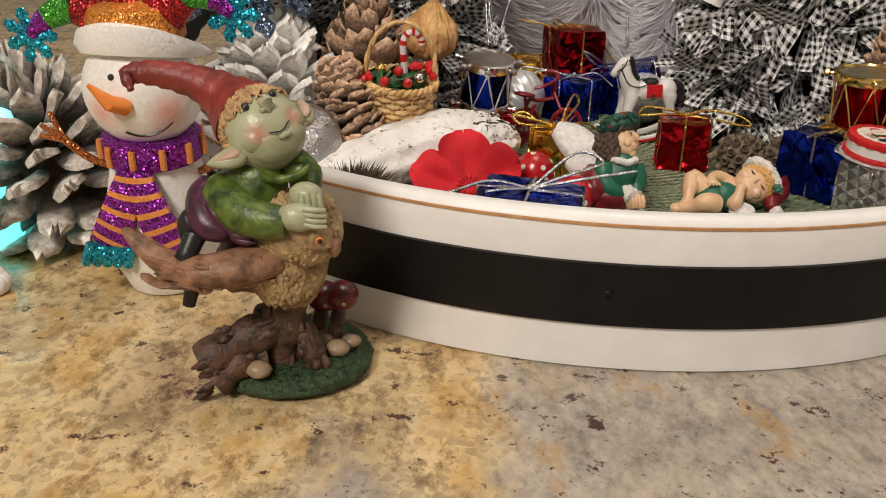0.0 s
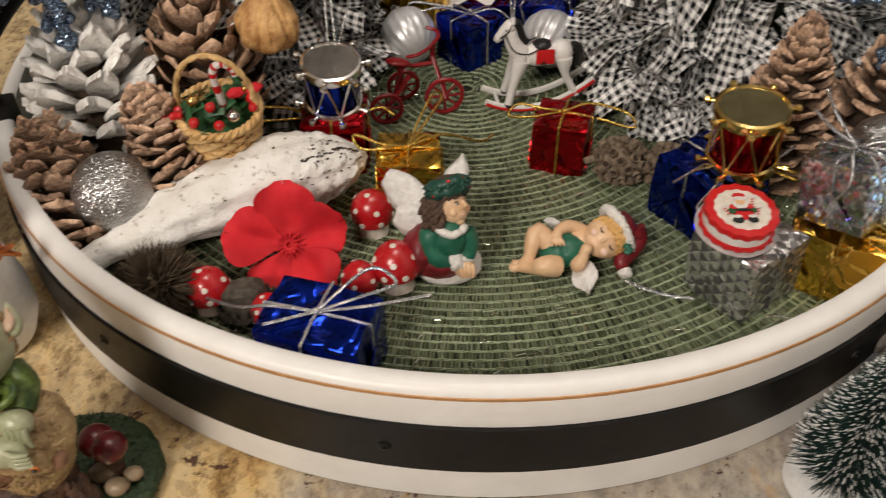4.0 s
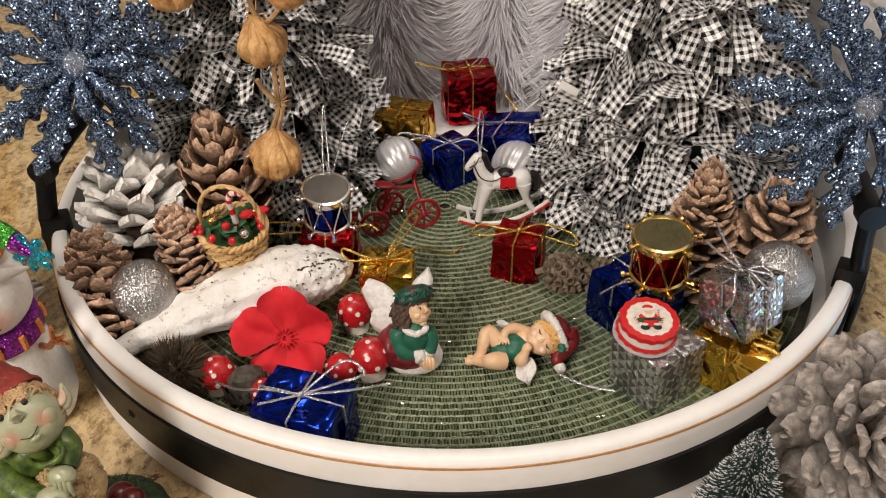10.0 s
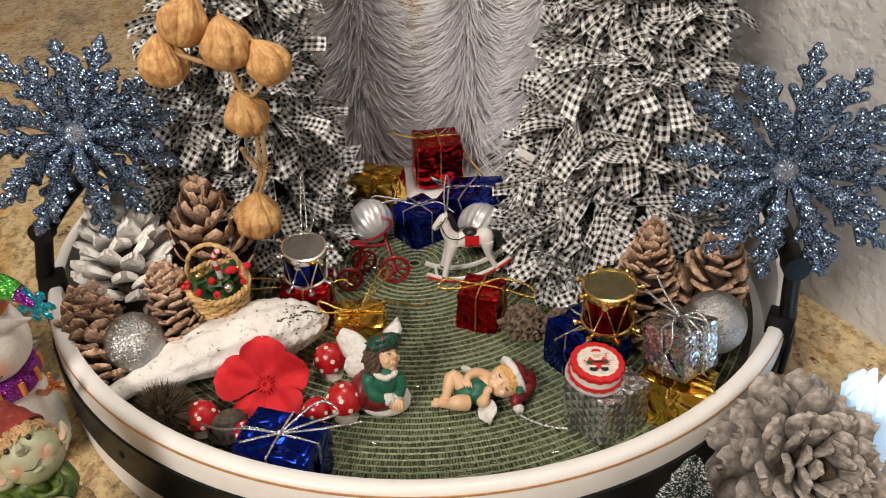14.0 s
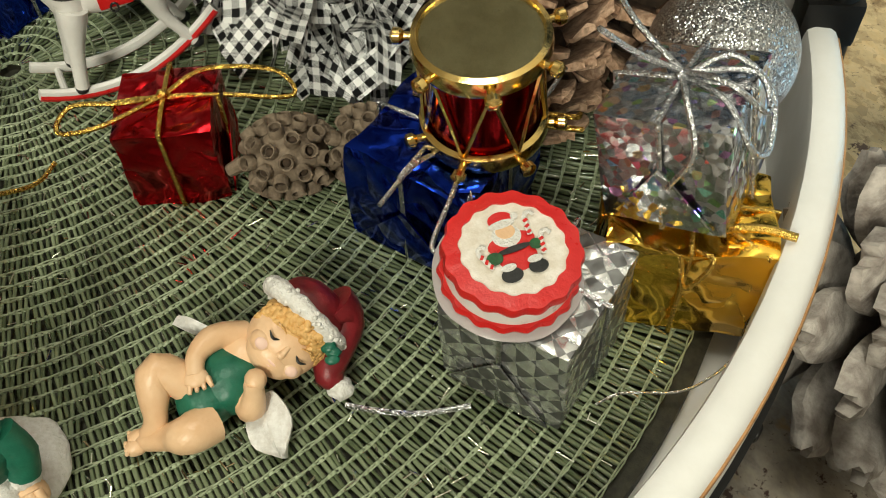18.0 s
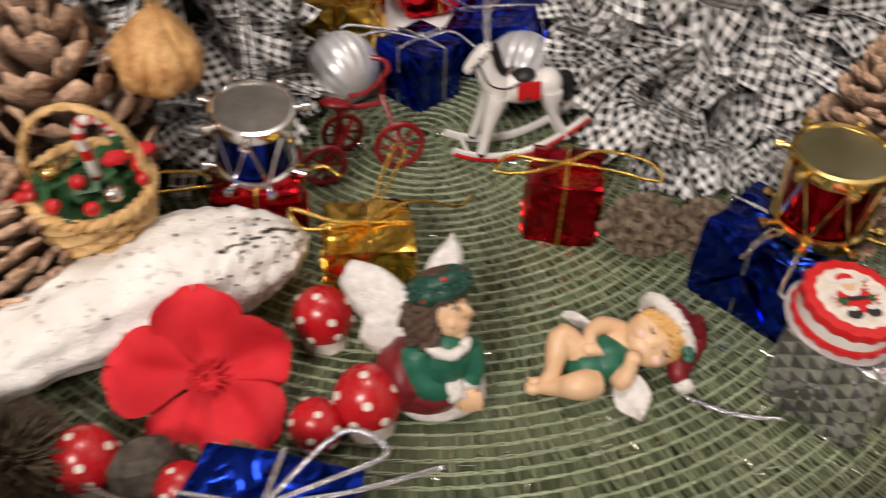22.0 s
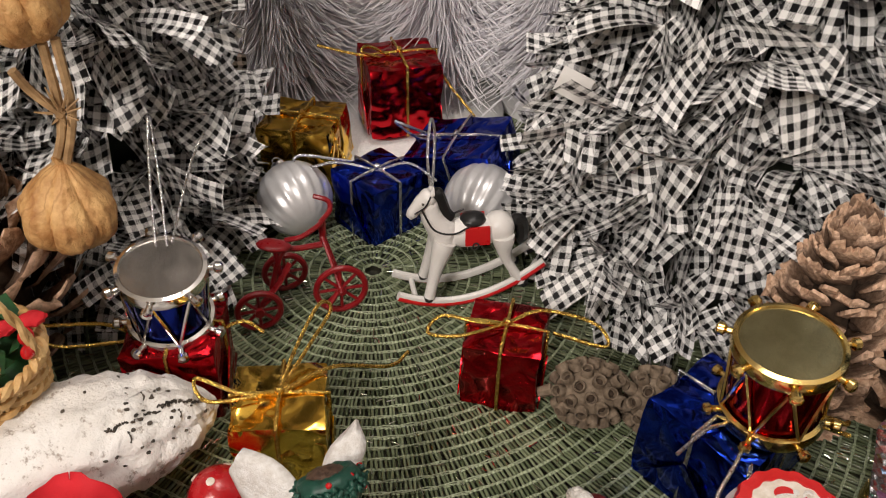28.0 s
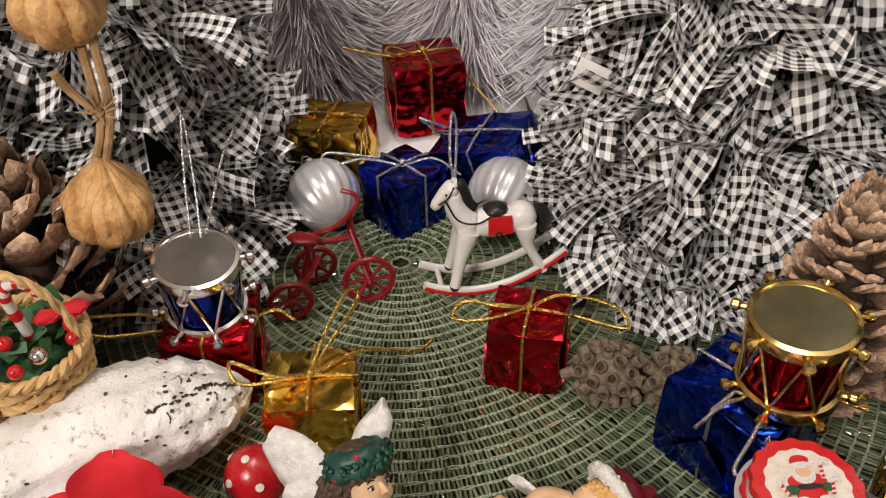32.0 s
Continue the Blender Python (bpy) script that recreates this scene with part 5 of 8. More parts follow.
# ---- white cacao-like pod ----
def long_pod():
    p = skew("dried_white_pod", None, "long whitewashed dried pod with dark cracks on the placemat", "dried pod")
    a, b = Vector((-0.1480, -0.1460, 0.0390)), Vector((-0.0440, -0.0825, 0.0485))
    axis = b - a
    side = axis.normalized().cross(Vector((0, 0, 1))).normalized()
    up = side.cross(axis.normalized())
    prof = [(0, 0.0050), (0.05, 0.0058), (0.12, 0.0060), (0.17, 0.0080), (0.22, 0.0105), (0.32, 0.0132), (0.45, 0.0156), (0.58, 0.0180), (0.68, 0.0188), (0.78, 0.0176), (0.86, 0.0148), (0.92, 0.0112), (0.965, 0.0068), (1.0, 0.0012)]
    bm = bmesh.new()
    rings, segs = [], 60
    for i in range(61):
        s = i / 60
        for (s0, r0), (s1, r1) in zip(prof, prof[1:]):
            if s0 <= s <= s1:
                f = (s - s0) / (s1 - s0)
                f = f * f * (3 - 2 * f)
                r = r0 + (r1 - r0) * f
                break
        c = a + axis * s + up * 0.003 * math.sin(s * math.pi) + Vector((0, 0.006 * math.sin(s * math.pi), 0))
        ring = []
        for k in range(segs):
            t = math.tau * k / segs
            ridge = 1 + (0.035 * math.cos(t * 10) + 0.02 * math.cos(t * 5 + 1)) * min(1, s * 2.2)
            d = side * math.cos(t) + up * math.sin(t) * 0.86
            q = c + d * r * ridge
            q += d * (0.0009 * noise.noise(q * 170) + 0.0008 * (math.sin(s * 105 + math.cos(t * 4)) * math.sin(t * 13 + s * 9) - 0.3) * min(1, max(0, s - 0.55) / 0.2))
            ring.append(bm.verts.new(q))
        rings.append(ring)
    for r0, r1 in zip(rings, rings[1:]):
        for k in range(segs):
            bm.faces.new((r0[k], r0[(k + 1) % segs], r1[(k + 1) % segs], r1[k]))
    bm.faces.new(rings[0])
    bm.faces.new(rings[-1])
    body = part("husk", bm, WHITE_POD, p)
    rng = random.Random(4)

    rings_co = [[body.data.vertices[i * segs + k].co.copy() for k in range(segs)] for i in range(61)]
    cen = [sum((v for v in rg), Vector()) / segs for rg in rings_co]

    def surf(s, k):
        i = s * 60
        i0 = min(int(i), 59)
        f = i - i0
        k0, g = int(k) % segs, k - int(k)
        q = lambda ii: rings_co[ii][k0].lerp(rings_co[ii][(k0 + 1) % segs], g)
        v = q(i0).lerp(q(i0 + 1), f)
        return v + (v - cen[i0]).normalized() * 0.0001
    up_k = segs / 4
    # a broken dark furrow with a few side cracks
    at_s, at_k = 0.74, up_k - 6.0
    while at_s < 0.95:
        pts = curve_through([surf(at_s, at_k), surf(at_s + 0.006, at_k + rng.uniform(-0.5, 0.5)), surf(at_s + rng.uniform(0.010, 0.016), at_k + rng.uniform(-0.3, 0.6))], 4)
        part("crack", tube(pts, [rng.uniform(0.00015, 0.00055) for _ in pts], 6), POD_CRACK, p, "dark crack")
        at_s, at_k = at_s + rng.uniform(0.010, 0.017), at_k + rng.uniform(-0.4, 0.7)
    for at_s, at_k in ((0.78, up_k - 9), (0.84, up_k - 3), (0.90, up_k - 8)):
        pts = curve_through([surf(at_s, at_k), surf(at_s + 0.005, at_k + 0.8), surf(at_s + 0.003, at_k + 1.8)], 4)
        part("crack", tube(pts, [rng.uniform(0.0001, 0.00035) for _ in pts], 6), POD_CRACK, p, "dark crack")
    for _ in range(46):
        wide = rng.random() < 0.3
        q = surf(rng.uniform(0.3, 0.95), up_k + rng.uniform(-16, 14)) if wide else surf(min(0.96, rng.gauss(0.84, 0.07)), up_k - 4 + rng.gauss(0, 5))
        part("blotch", ball(bmesh.new(), q, (rng.uniform(0.0003, 0.0009), rng.uniform(0.0003, 0.0008), 0.0003), 0, 0.6, sub=1), POD_CRACK, p)


long_pod()


# ---- red fabric flower ----
def flower():
    f = skew("fabric_flower", pose(-0.0685, -0.1295, 0.0390, 50, 0, 4), "red fabric flower with five petals leaning on the white pod", "artificial flower")
    for i, (deg, size) in enumerate(((94, 1.04), (23, 0.98), (-46, 1.0), (-112, 1.04), (167, 1.06))):
        bm = bmesh.new()
        nr, na = 18, 17
        g = {}
        L = 0.0207 * size
        for layer in (0, 1):
            for a in range(nr):
                s = 1 - (1 - a / (nr - 1)) ** 1.5
                if s < 0.62:
                    k = s / 0.62
                    half = 0.0021 + 0.0090 * size * (k * k * (3 - 2 * k)) ** 0.85
                else:
                    half = 0.0111 * size * math.sqrt(max(0.0004, 1 - ((s - 0.62) / 0.38) ** 2))
                for b in range(na):
                    v = b / (na - 1) * 2 - 1
                    x = 0.0022 + L * s * (1 - 0.05 * math.cos(v * 3.1) * (s > 0.97))
                    y = v * half
                    z = 0.0088 * s ** 1.2 - 0.016 * max(0, s - 0.55) ** 2 - 0.0026 * math.exp(-(y / 0.0032) ** 2) * math.sin(math.pi * min(1, s * 1.1)) + 0.0017 * math.sin(y * 330 + i * 2 + s * 4) * s
                    z += (0.42 if i % 2 else 0.22) * y * s
                    g[layer, a, b] = bm.verts.new((x, y, z + (0.0003 if layer else 0) + 0.0009 * (i % 3)))
            for a in range(nr - 1):
                for b in range(na - 1):
                    bm.faces.new((g[layer, a, b], g[layer, a + 1, b], g[layer, a + 1, b + 1], g[layer, a, b + 1]))
        rim = [(a, 0) for a in range(nr)] + [(nr - 1, b) for b in range(1, na)] + [(a, na - 1) for a in range(nr - 2, -1, -1)] + [(0, b) for b in range(na - 2, 0, -1)]
        for p, q in zip(rim, rim[1:] + rim[:1]):
            bm.faces.new((g[0, p[0], p[1]], g[0, q[0], q[1]], g[1, q[0], q[1]], g[1, p[0], p[1]]))
        part("petal", bm, PETAL, f, m=Matrix.Rotation(radians(deg), 4, "Z"), angle=80)
    part("centre", lathe([(0.003, 0.001), (0.0042, 0.0022), (0.0036, 0.0034), (0.0012, 0.003), (0.0006, 0.0012)], 20, wobble=0.2), PETAL, f)
    for i in range(14):
        a = math.tau * i / 14
        part("stamen", tube([(math.cos(a) * 0.0022, math.sin(a) * 0.0022, 0.003), (math.cos(a) * 0.0038, math.sin(a) * 0.0038, 0.0044), (math.cos(a) * 0.0054, math.sin(a) * 0.0054, 0.0036)], 0.0004, 5), PETAL, f)


flower()


# ---- burr, dark cob and honeycomb cone ----
def burr():
    b = skew("spiky_burr", pose(-0.112, -0.155, Z + 0.011), "brown spiky dried burr beside the white pod", "dried burr")
    part("core", ball(bmesh.new(), (0, 0, 0), (0.009, 0.0075, 0.0075), 0, 0.1), BURR, b)
    rng = random.Random(8)
    verts, faces = [], []
    for i in range(1500):
        d = Vector((rng.gauss(0, 1.3), rng.gauss(0, 1), rng.gauss(0, 1))).normalized()
        lean = Vector((rng.uniform(-0.2, 0.2) + 0.15, rng.uniform(-0.2, 0.2), rng.uniform(-0.1, 0.35)))
        L = rng.uniform(0.006, 0.0105)
        p0 = Vector((d.x * 0.0085, d.y * 0.007, d.z * 0.007))
        s = d.orthogonal().normalized() * 0.00038
        t = d.cross(s)
        p1 = p0 + d * L * 0.6
        p2 = p0 + d * L + lean * L * 0.5
        k = len(verts)
        verts += [p0 + s, p0 - s * 0.5 + t * 0.9, p0 - s * 0.5 - t * 0.9, p1 + s * 0.8, p1 - s * 0.4 + t * 0.7, p1 - s * 0.4 - t * 0.7, p2]
        faces += [(k, k + 1, k + 4, k + 3), (k + 1, k + 2, k + 5, k + 4), (k + 2, k, k + 3, k + 5), (k + 3, k + 4, k + 6), (k + 4, k + 5, k + 6), (k + 5, k + 3, k + 6)]
    me = bpy.data.meshes.new("spine_coat")
    me.from_pydata(verts, [], faces)
    me.materials.append(BURR)
    tagged(part("spine_coat", me, None, b), kind="stuff")


burr()


def pitted_cone(name, m, length, radius, mat_, label, n, hole):
    """A small woody cone covered with open cells."""
    c = skew(name, m, label, "dried cone")
    part("core", ball(bmesh.new(), (0, 0, 0), (length / 2 * 0.9, radius * 0.85, radius * 0.85), 0, 0.08), mat_, c)
    cell = finish("cell", lathe([(hole * 1.02, -0.0012), (hole * 1.06, 0.0006), (hole * 0.94, 0.0015), (hole * 0.76, 0.0013), (hole * 0.7, -0.0004), (hole * 0.1, -0.0006)], 10), mat_)
    # seeds flattened to near-black discs that paint the shade inside each cell
    pit_shade = finish("seed", ball(bmesh.new(), (0, 0, 0), (hole * 0.6, hole * 0.6, hole * 0.3), 0, sub=2), CONE_CORE)
    for i in range(n):
        u = (i + 0.5) / n * 2 - 1
        a = i * radians(137.5)
        r = math.sqrt(max(0, 1 - (u * 0.94) ** 2)) ** 0.7
        p = Vector((u * length / 2 * 0.94, math.cos(a) * r * radius, math.sin(a) * r * radius))
        nn = Vector((u / length * 2 * radius * 0.7, math.cos(a) * r, math.sin(a) * r)).normalized()
        mm = Matrix.Translation(p * 0.97) @ nn.to_track_quat("Z", "Y").to_matrix().to_4x4() @ Matrix.Rotation(i, 4, "Z")
        o = part("cell", cell, None, c, m=mm)
        part("seed", pit_shade, None, o, m=Matrix.Translation((0, 0, -0.0004)))
    part("stalk", tube([(-length / 2, 0, 0), (-length / 2 - 0.004, 0, -0.002)], [0.002, 0.0016], 8), HONEY, c)
    return c


pitted_cone("honeycomb_cone", pose(0.064, -0.0715, Z + 0.0095, 0, 0, -8), 0.022, 0.0095, HONEY, "small grey-brown honeycombed seed cone on the placemat", 46, 0.0019)
pitted_cone("honeycomb_cone", pose(0.083, -0.075, Z + 0.0095, 0, 10, -35), 0.018, 0.0095, HONEY, "small grey-brown honeycombed seed cone beside another", 40, 0.0019)
dark = skew("dark_seed_head", pose(-0.0795, -0.158, Z + 0.0005, -14, -8, 0), "dark grey dried seed head beside a toadstool", "dried cone")
part("head", lathe([(0.003, 0), (0.0075, 0.0015), (0.0085, 0.006), (0.0078, 0.0105), (0.0045, 0.0125), (0.0012, 0.0118)], 28, wobble=0.14), DARK_COB, dark)
for i in range(18):
    a = math.tau * i / 18
    part("bract", tube([(math.cos(a) * 0.006, math.sin(a) * 0.006, 0.0008), (math.cos(a) * 0.0105, math.sin(a) * 0.0105, 0.002), (math.cos(a) * 0.011, math.sin(a) * 0.011, 0.0065)], [0.0016, 0.0019, 0.0006], 6, flat=0.5), DARK_COB, dark)


# ---- wicker basket ----
def basket():
    b = skew("wicker_basket", pose(-0.1005, -0.0873, 0.0433, 9, 3, 0), "tiny woven wicker basket filled with berries and a candy cane", "basket")
    h, r0, r1 = 0.0330, 0.0102, 0.0154
    staves = 22
    rad = lambda z: r0 + (r1 - r0) * (z / h) ** 0.8
    part("bottom", lathe([(r0, 0), (r0, 0.0012)], 32), WICKER, b)
    part("lining", lathe([(r0 * 0.9, 0.0015), (r0 * 0.93, 0.004), (r1 * 0.9, h * 0.82), (r1 * 0.3, h * 0.9)], 32), LEAF_GREEN, b)
    for i in range(staves):
        a = math.tau * i / staves
        part("stave", tube([(math.cos(a) * rad(z), math.sin(a) * rad(z), z) for z in (0.0, 0.008, 0.016, h)], 0.0007, 6), WICKER, b)
    rows_ = 13
    for k in range(rows_):
        z = 0.0012 + (h - 0.003) * k / (rows_ - 1)
        n = staves * 4
        pts = []
        for i in range(n):
            a = math.tau * i / n
            w = math.cos(a * staves / 2 + math.pi * (k % 2)) * 0.0009
            pts.append((math.cos(a) * (rad(z) + w), math.sin(a) * (rad(z) + w), z))
        part("weaver", tube(pts, 0.00115, 6, closed=True, flat=1.0), WICKER, b)
    for z, ph in ((h, 0), (h, math.pi)):
        n = 120
        part("rim_braid", tube([(math.cos(math.tau * i / n) * (r1 + 0.0003 + 0.0008 * math.cos(i * 0.9 + ph)), math.sin(math.tau * i / n) * (r1 + 0.0003 + 0.0008 * math.cos(i * 0.9 + ph)), z + 0.0008 * math.sin(i * 0.9 + ph)) for i in range(n)], 0.0011, 6, closed=True), WICKER, b)
    for ph in (0, math.pi):
        pts = []
        for i in range(50):
            t = math.pi * i / 49
            pts.append((math.cos(t) * r1 * (1.0 + 0.06 * math.sin(t)) + 0.0005 * math.cos(i * 0.8 + ph), 0.0006 * math.sin(i * 0.8 + ph), h - 0.004 + math.sin(t) ** 0.8 * 0.030))
        part("handle", tube(pts, 0.0009, 6), WICKER, b, "twisted wicker handle")
    return b


basket()
B0 = pose(-0.1005, -0.0880, 0.0478, 9, 3, 0)
rng = random.Random(31)
cane = skew("candy_cane", B0 @ pose(0.003, 0.001, 0.0215, 0, -6, 10) @ Matrix.Diagonal((1.15, 1.15, 1.15, 1)), "red and white striped candy cane in the basket", "candy cane")
path = curve_through([(0, 0, 0), (0, 0, 0.012), (0, 0, 0.020), (0.0015, 0, 0.0238), (0.0045, 0, 0.0245), (0.0068, 0, 0.0222), (0.0072, 0, 0.0195)], 6)
part("stick", tube(path, 0.0013, 10), WHITE_PLASTIC, cane)
for k in range(2, len(path) - 3, 5):
    part("stripe", tube([path[k], path[k + 1], path[k + 2]], 0.00138, 10), RED_ENAMEL, cane, "red stripe")
for i in range(26):
    a, r = rng.uniform(0, math.tau), rng.uniform(0.002, 0.0155)
    leaf = tagged(part("holly_leaf", block(0.0075, 0.003, 0.0003, 0.0001, 1, 0.0006, i), LEAF_GREEN, m=B0 @ pose(0, 0, 0.0037) @ pose(math.cos(a) * r, math.sin(a) * r, 0.0245 + rng.uniform(0, 0.0045), rng.uniform(-40, 40), rng.uniform(-40, 40), rng.uniform(0, 360))), "small dark green artificial leaf in the basket", "leaf", "basket leaves")
for i, (x, y, z, r) in enumerate(((-0.006, -0.012, 0.028, 0.0021), (-0.0005, -0.006, 0.031, 0.0021), (0.004, -0.013, 0.0285, 0.0021), (-0.0135, -0.006, 0.0285, 0.0016), (-0.0125, -0.0085, 0.028, 0.0015), (-0.015, -0.0085, 0.0275, 0.0015), (0.013, 0.003, 0.029, 0.002), (0.0145, -0.001, 0.028, 0.0018))):
    be = skew("berry", B0 @ pose(0, 0, 0.0037) @ pose(x, y, z, 20 * i, 15, 0), "shiny red artificial berry in the basket", "berry", "basket berries")
    part("fruit", ball(bmesh.new(), (0, 0, 0), (r, r, r * 1.15), 0, sub=3), BERRY, be)
    part("tip", ball(bmesh.new(), (0, 0, r * 1.15), r * 0.15, 0, sub=1), BLACK_PAINT, be)
for x, y, z, mt, lb in ((0.0085, -0.0085, 0.0295, CHROME, "silver"), (-0.0085, -0.002, 0.030, BRASS, "gold")):
    bd = skew("bead", B0 @ pose(0, 0, 0.0037) @ pose(x, y, z), f"tiny shiny {lb} bead in the basket", "bead")
    part("globe", ball(bmesh.new(), (0, 0, 0), 0.0024, 0, sub=3), mt, bd)
    part("collar", lathe([(0.0008, 0.0022), (0.0008, 0.003)], 10), mt, bd)
bow = skew("fabric_bow", B0 @ pose(0, 0, 0.0037) @ pose(0.010, 0.006, 0.03, 20, 0, 30), "small red bow with a yellow knot in the basket", "bow")
for s in (-1, 1):
    part("loop", ball(bmesh.new(), (s * 0.0035, 0, 0), (0.0036, 0.0022, 0.0016), 0, 0.3), PETAL, bow)
part("knot", ball(bmesh.new(), (0, 0, 0.001), 0.0012, 0, sub=2), BRASS, bow)
rb = skew("ribbon_bow", B0 @ pose(0, 0, 0.0037) @ pose(-0.018, -0.004, 0.024, 60, 0, 80), "narrow red ribbon tied to the basket handle", "bow")
for s in (-1, 1):
    part("loop", tube(curve_through([(0, 0, 0), (s * 0.004, 0.002, 0.002), (s * 0.005, 0.004, 0), (0, 0, 0)], 5), 0.0009, 6, flat=0.35), RED_ENAMEL, rb)
    part("tail", tube(curve_through([(0, 0, 0), (s * 0.002, -0.004, 0), (s * 0.002, -0.012, -0.001)], 5), 0.0009, 6, flat=0.35), RED_ENAMEL, rb)


# ---- rocking horse ----
def horse():
    h = skew("rocking_horse", pose(0.0292, -0.0125, Z + 0.001, 0, 0, 9) @ Matrix.Diagonal((0.97, 1.03, 1.01, 1)), "white toy rocking horse with a red blanket on the placemat", "rocking horse")
    bm = bmesh.new()
    ball(bm, (0.002, 0, 0.0255), (0.0128, 0.0052, 0.0056))
    ball(bm, (0.0115, 0, 0.0262), (0.0058, 0.0054, 0.006))
    ball(bm, (-0.0085, 0, 0.0262), (0.0052, 0.005, 0.0062))
    tube(curve_through([(-0.0085, 0, 0.0265), (-0.0125, 0, 0.033), (-0.0138, 0, 0.0395)], 4), [0.0052, 0.005, 0.0046, 0.0042, 0.004, 0.0037, 0.0034, 0.0032, 0.0028], 12, bm)
    tube(curve_through([(-0.0125, 0, 0.0415), (-0.0165, 0, 0.0385), (-0.0205, 0, 0.0335)], 4), [0.0026, 0.0032, 0.0031, 0.0028, 0.0026, 0.0023, 0.0021, 0.002, 0.0014], 12, bm)
    for s in (-1, 1):
        tube([(-0.0128, s * 0.0016, 0.0425), (-0.0125, s * 0.002, 0.0458)], [0.001, 0.0002], 6, bm)
    part("body", bm, WHITE_PLASTIC, h, angle=80)
    for s in (-1, 1):
        part("foreleg", tube(curve_through([(-0.0085, s * 0.003, 0.0245), (-0.0115, s * 0.0046, 0.015), (-0.0142, s * 0.0062, 0.0035)], 4), [0.0042, 0.004, 0.0035, 0.003, 0.0026, 0.0023, 0.0021, 0.002, 0.002], 10), WHITE_PLASTIC, h)
        part("hind_leg", tube(curve_through([(0.0125, s * 0.003, 0.0245), (0.0138, s * 0.0046, 0.016), (0.0195, s * 0.0062, 0.0065)], 4), [0.0042, 0.004, 0.0032, 0.0025, 0.002, 0.0018, 0.0017, 0.0017, 0.0018], 10), WHITE_PLASTIC, h)
        for x, z in ((-0.0145, 0.003), (0.0202, 0.0058)):
            part("hoof", ball(bmesh.new(), (x, s * 0.0062, z), (0.002, 0.0019, 0.0016), sub=2), BLACK_PAINT, h, "black hoof")
        pts = [(x, s * 0.0062, 0.0009 + 0.0125 * ((x + 0.006) / 0.032) ** 2) for x in [-0.0255 + 0.053 * i / 16 for i in range(17)]]
        rock = part("rocker", tube(pts, 0.0013, 8, flat=1.25), WHITE_PLASTIC, h, "curved white rocker")
        part("painted_edge", tube([(x, y + s * 0.0003, z - 0.0006) for x, y, z in pts], 0.00125, 8), RED_ENAMEL, rock, "red painted edge")
        part("reins", tube(curve_through([(-0.0165, s * 0.003, 0.0375), (-0.0125, s * 0.0046, 0.0305), (-0.006, s * 0.0055, 0.0288), (0.0, s * 0.0052, 0.0312)], 5), 0.00035, 5), BLACK_PAINT, h)
        part("bridle", tube(curve_through([(-0.0135, s * 0.0026, 0.0425), (-0.0155, s * 0.0032, 0.039), (-0.019, s * 0.0026, 0.0362)], 4), 0.0003, 5), BLACK_PAINT, h)
        part("eye", ball(bmesh.new(), (-0.0162, s * 0.0027, 0.0398), 0.0005, sub=1), BLACK_PAINT, h)
        part("blanket_side", block(0.0088, 0.0012, 0.0068, 0.0005, 2, 0.0004, 3, m=pose(0.0028, s * 0.0052, 0.0232, s * 8, 0, 0)), RED_ENAMEL, h, "red blanket")
        part("stirrup", tube([(0.002 + math.cos(math.tau * i / 10) * 0.001, s * 0.0061, 0.0235 + math.sin(math.tau * i / 10) * 0.0013) for i in range(10)], 0.0003, 5, closed=True), BLACK_PAINT, h)
    for z in (0.0,):
        part("crossbar", tube([(-0.019, -0.0062, 0.0025), (-0.019, 0.0062, 0.0025)], 0.001, 8), WHITE_PLASTIC, h)
        part("crossbar", tube([(0.017, -0.0062, 0.0075), (0.017, 0.0062, 0.0075)], 0.001, 8), WHITE_PLASTIC, h)
    part("saddle", ball(bmesh.new(), (0.002, 0, 0.0305), (0.0046, 0.0042, 0.0022), 0, 0.1), BLACK_PAINT, h, "black saddle")
    part("mane", tube(curve_through([(-0.0115, 0, 0.0435), (-0.0098, 0, 0.0395), (-0.0078, 0, 0.034), (-0.0052, 0, 0.031)], 4), [0.0011] + [0.0018] * 11 + [0.0005], 8, flat=1.2), BLACK_PAINT, h, "black mane")
    part("tail", tube(curve_through([(0.016, 0, 0.029), (0.0195, 0, 0.028), (0.0205, 0, 0.023), (0.0195, 0, 0.0185)], 4), [0.0012] + [0.0022] * 10 + [0.0014, 0.0005], 8), BLACK_PAINT, h, "black tail")
    return h


horse()
cord(tagged(new("hanging_cord"), "silver hanging loop of the rocking horse", "cord"), "loop", [(0.0165, -0.0145, 0.0765), (0.0155, -0.012, 0.086), (0.0165, -0.006, 0.096), (0.018, -0.002, 0.088), (0.0172, -0.0145, 0.0765)], SILVER_CORD, 0.0005)


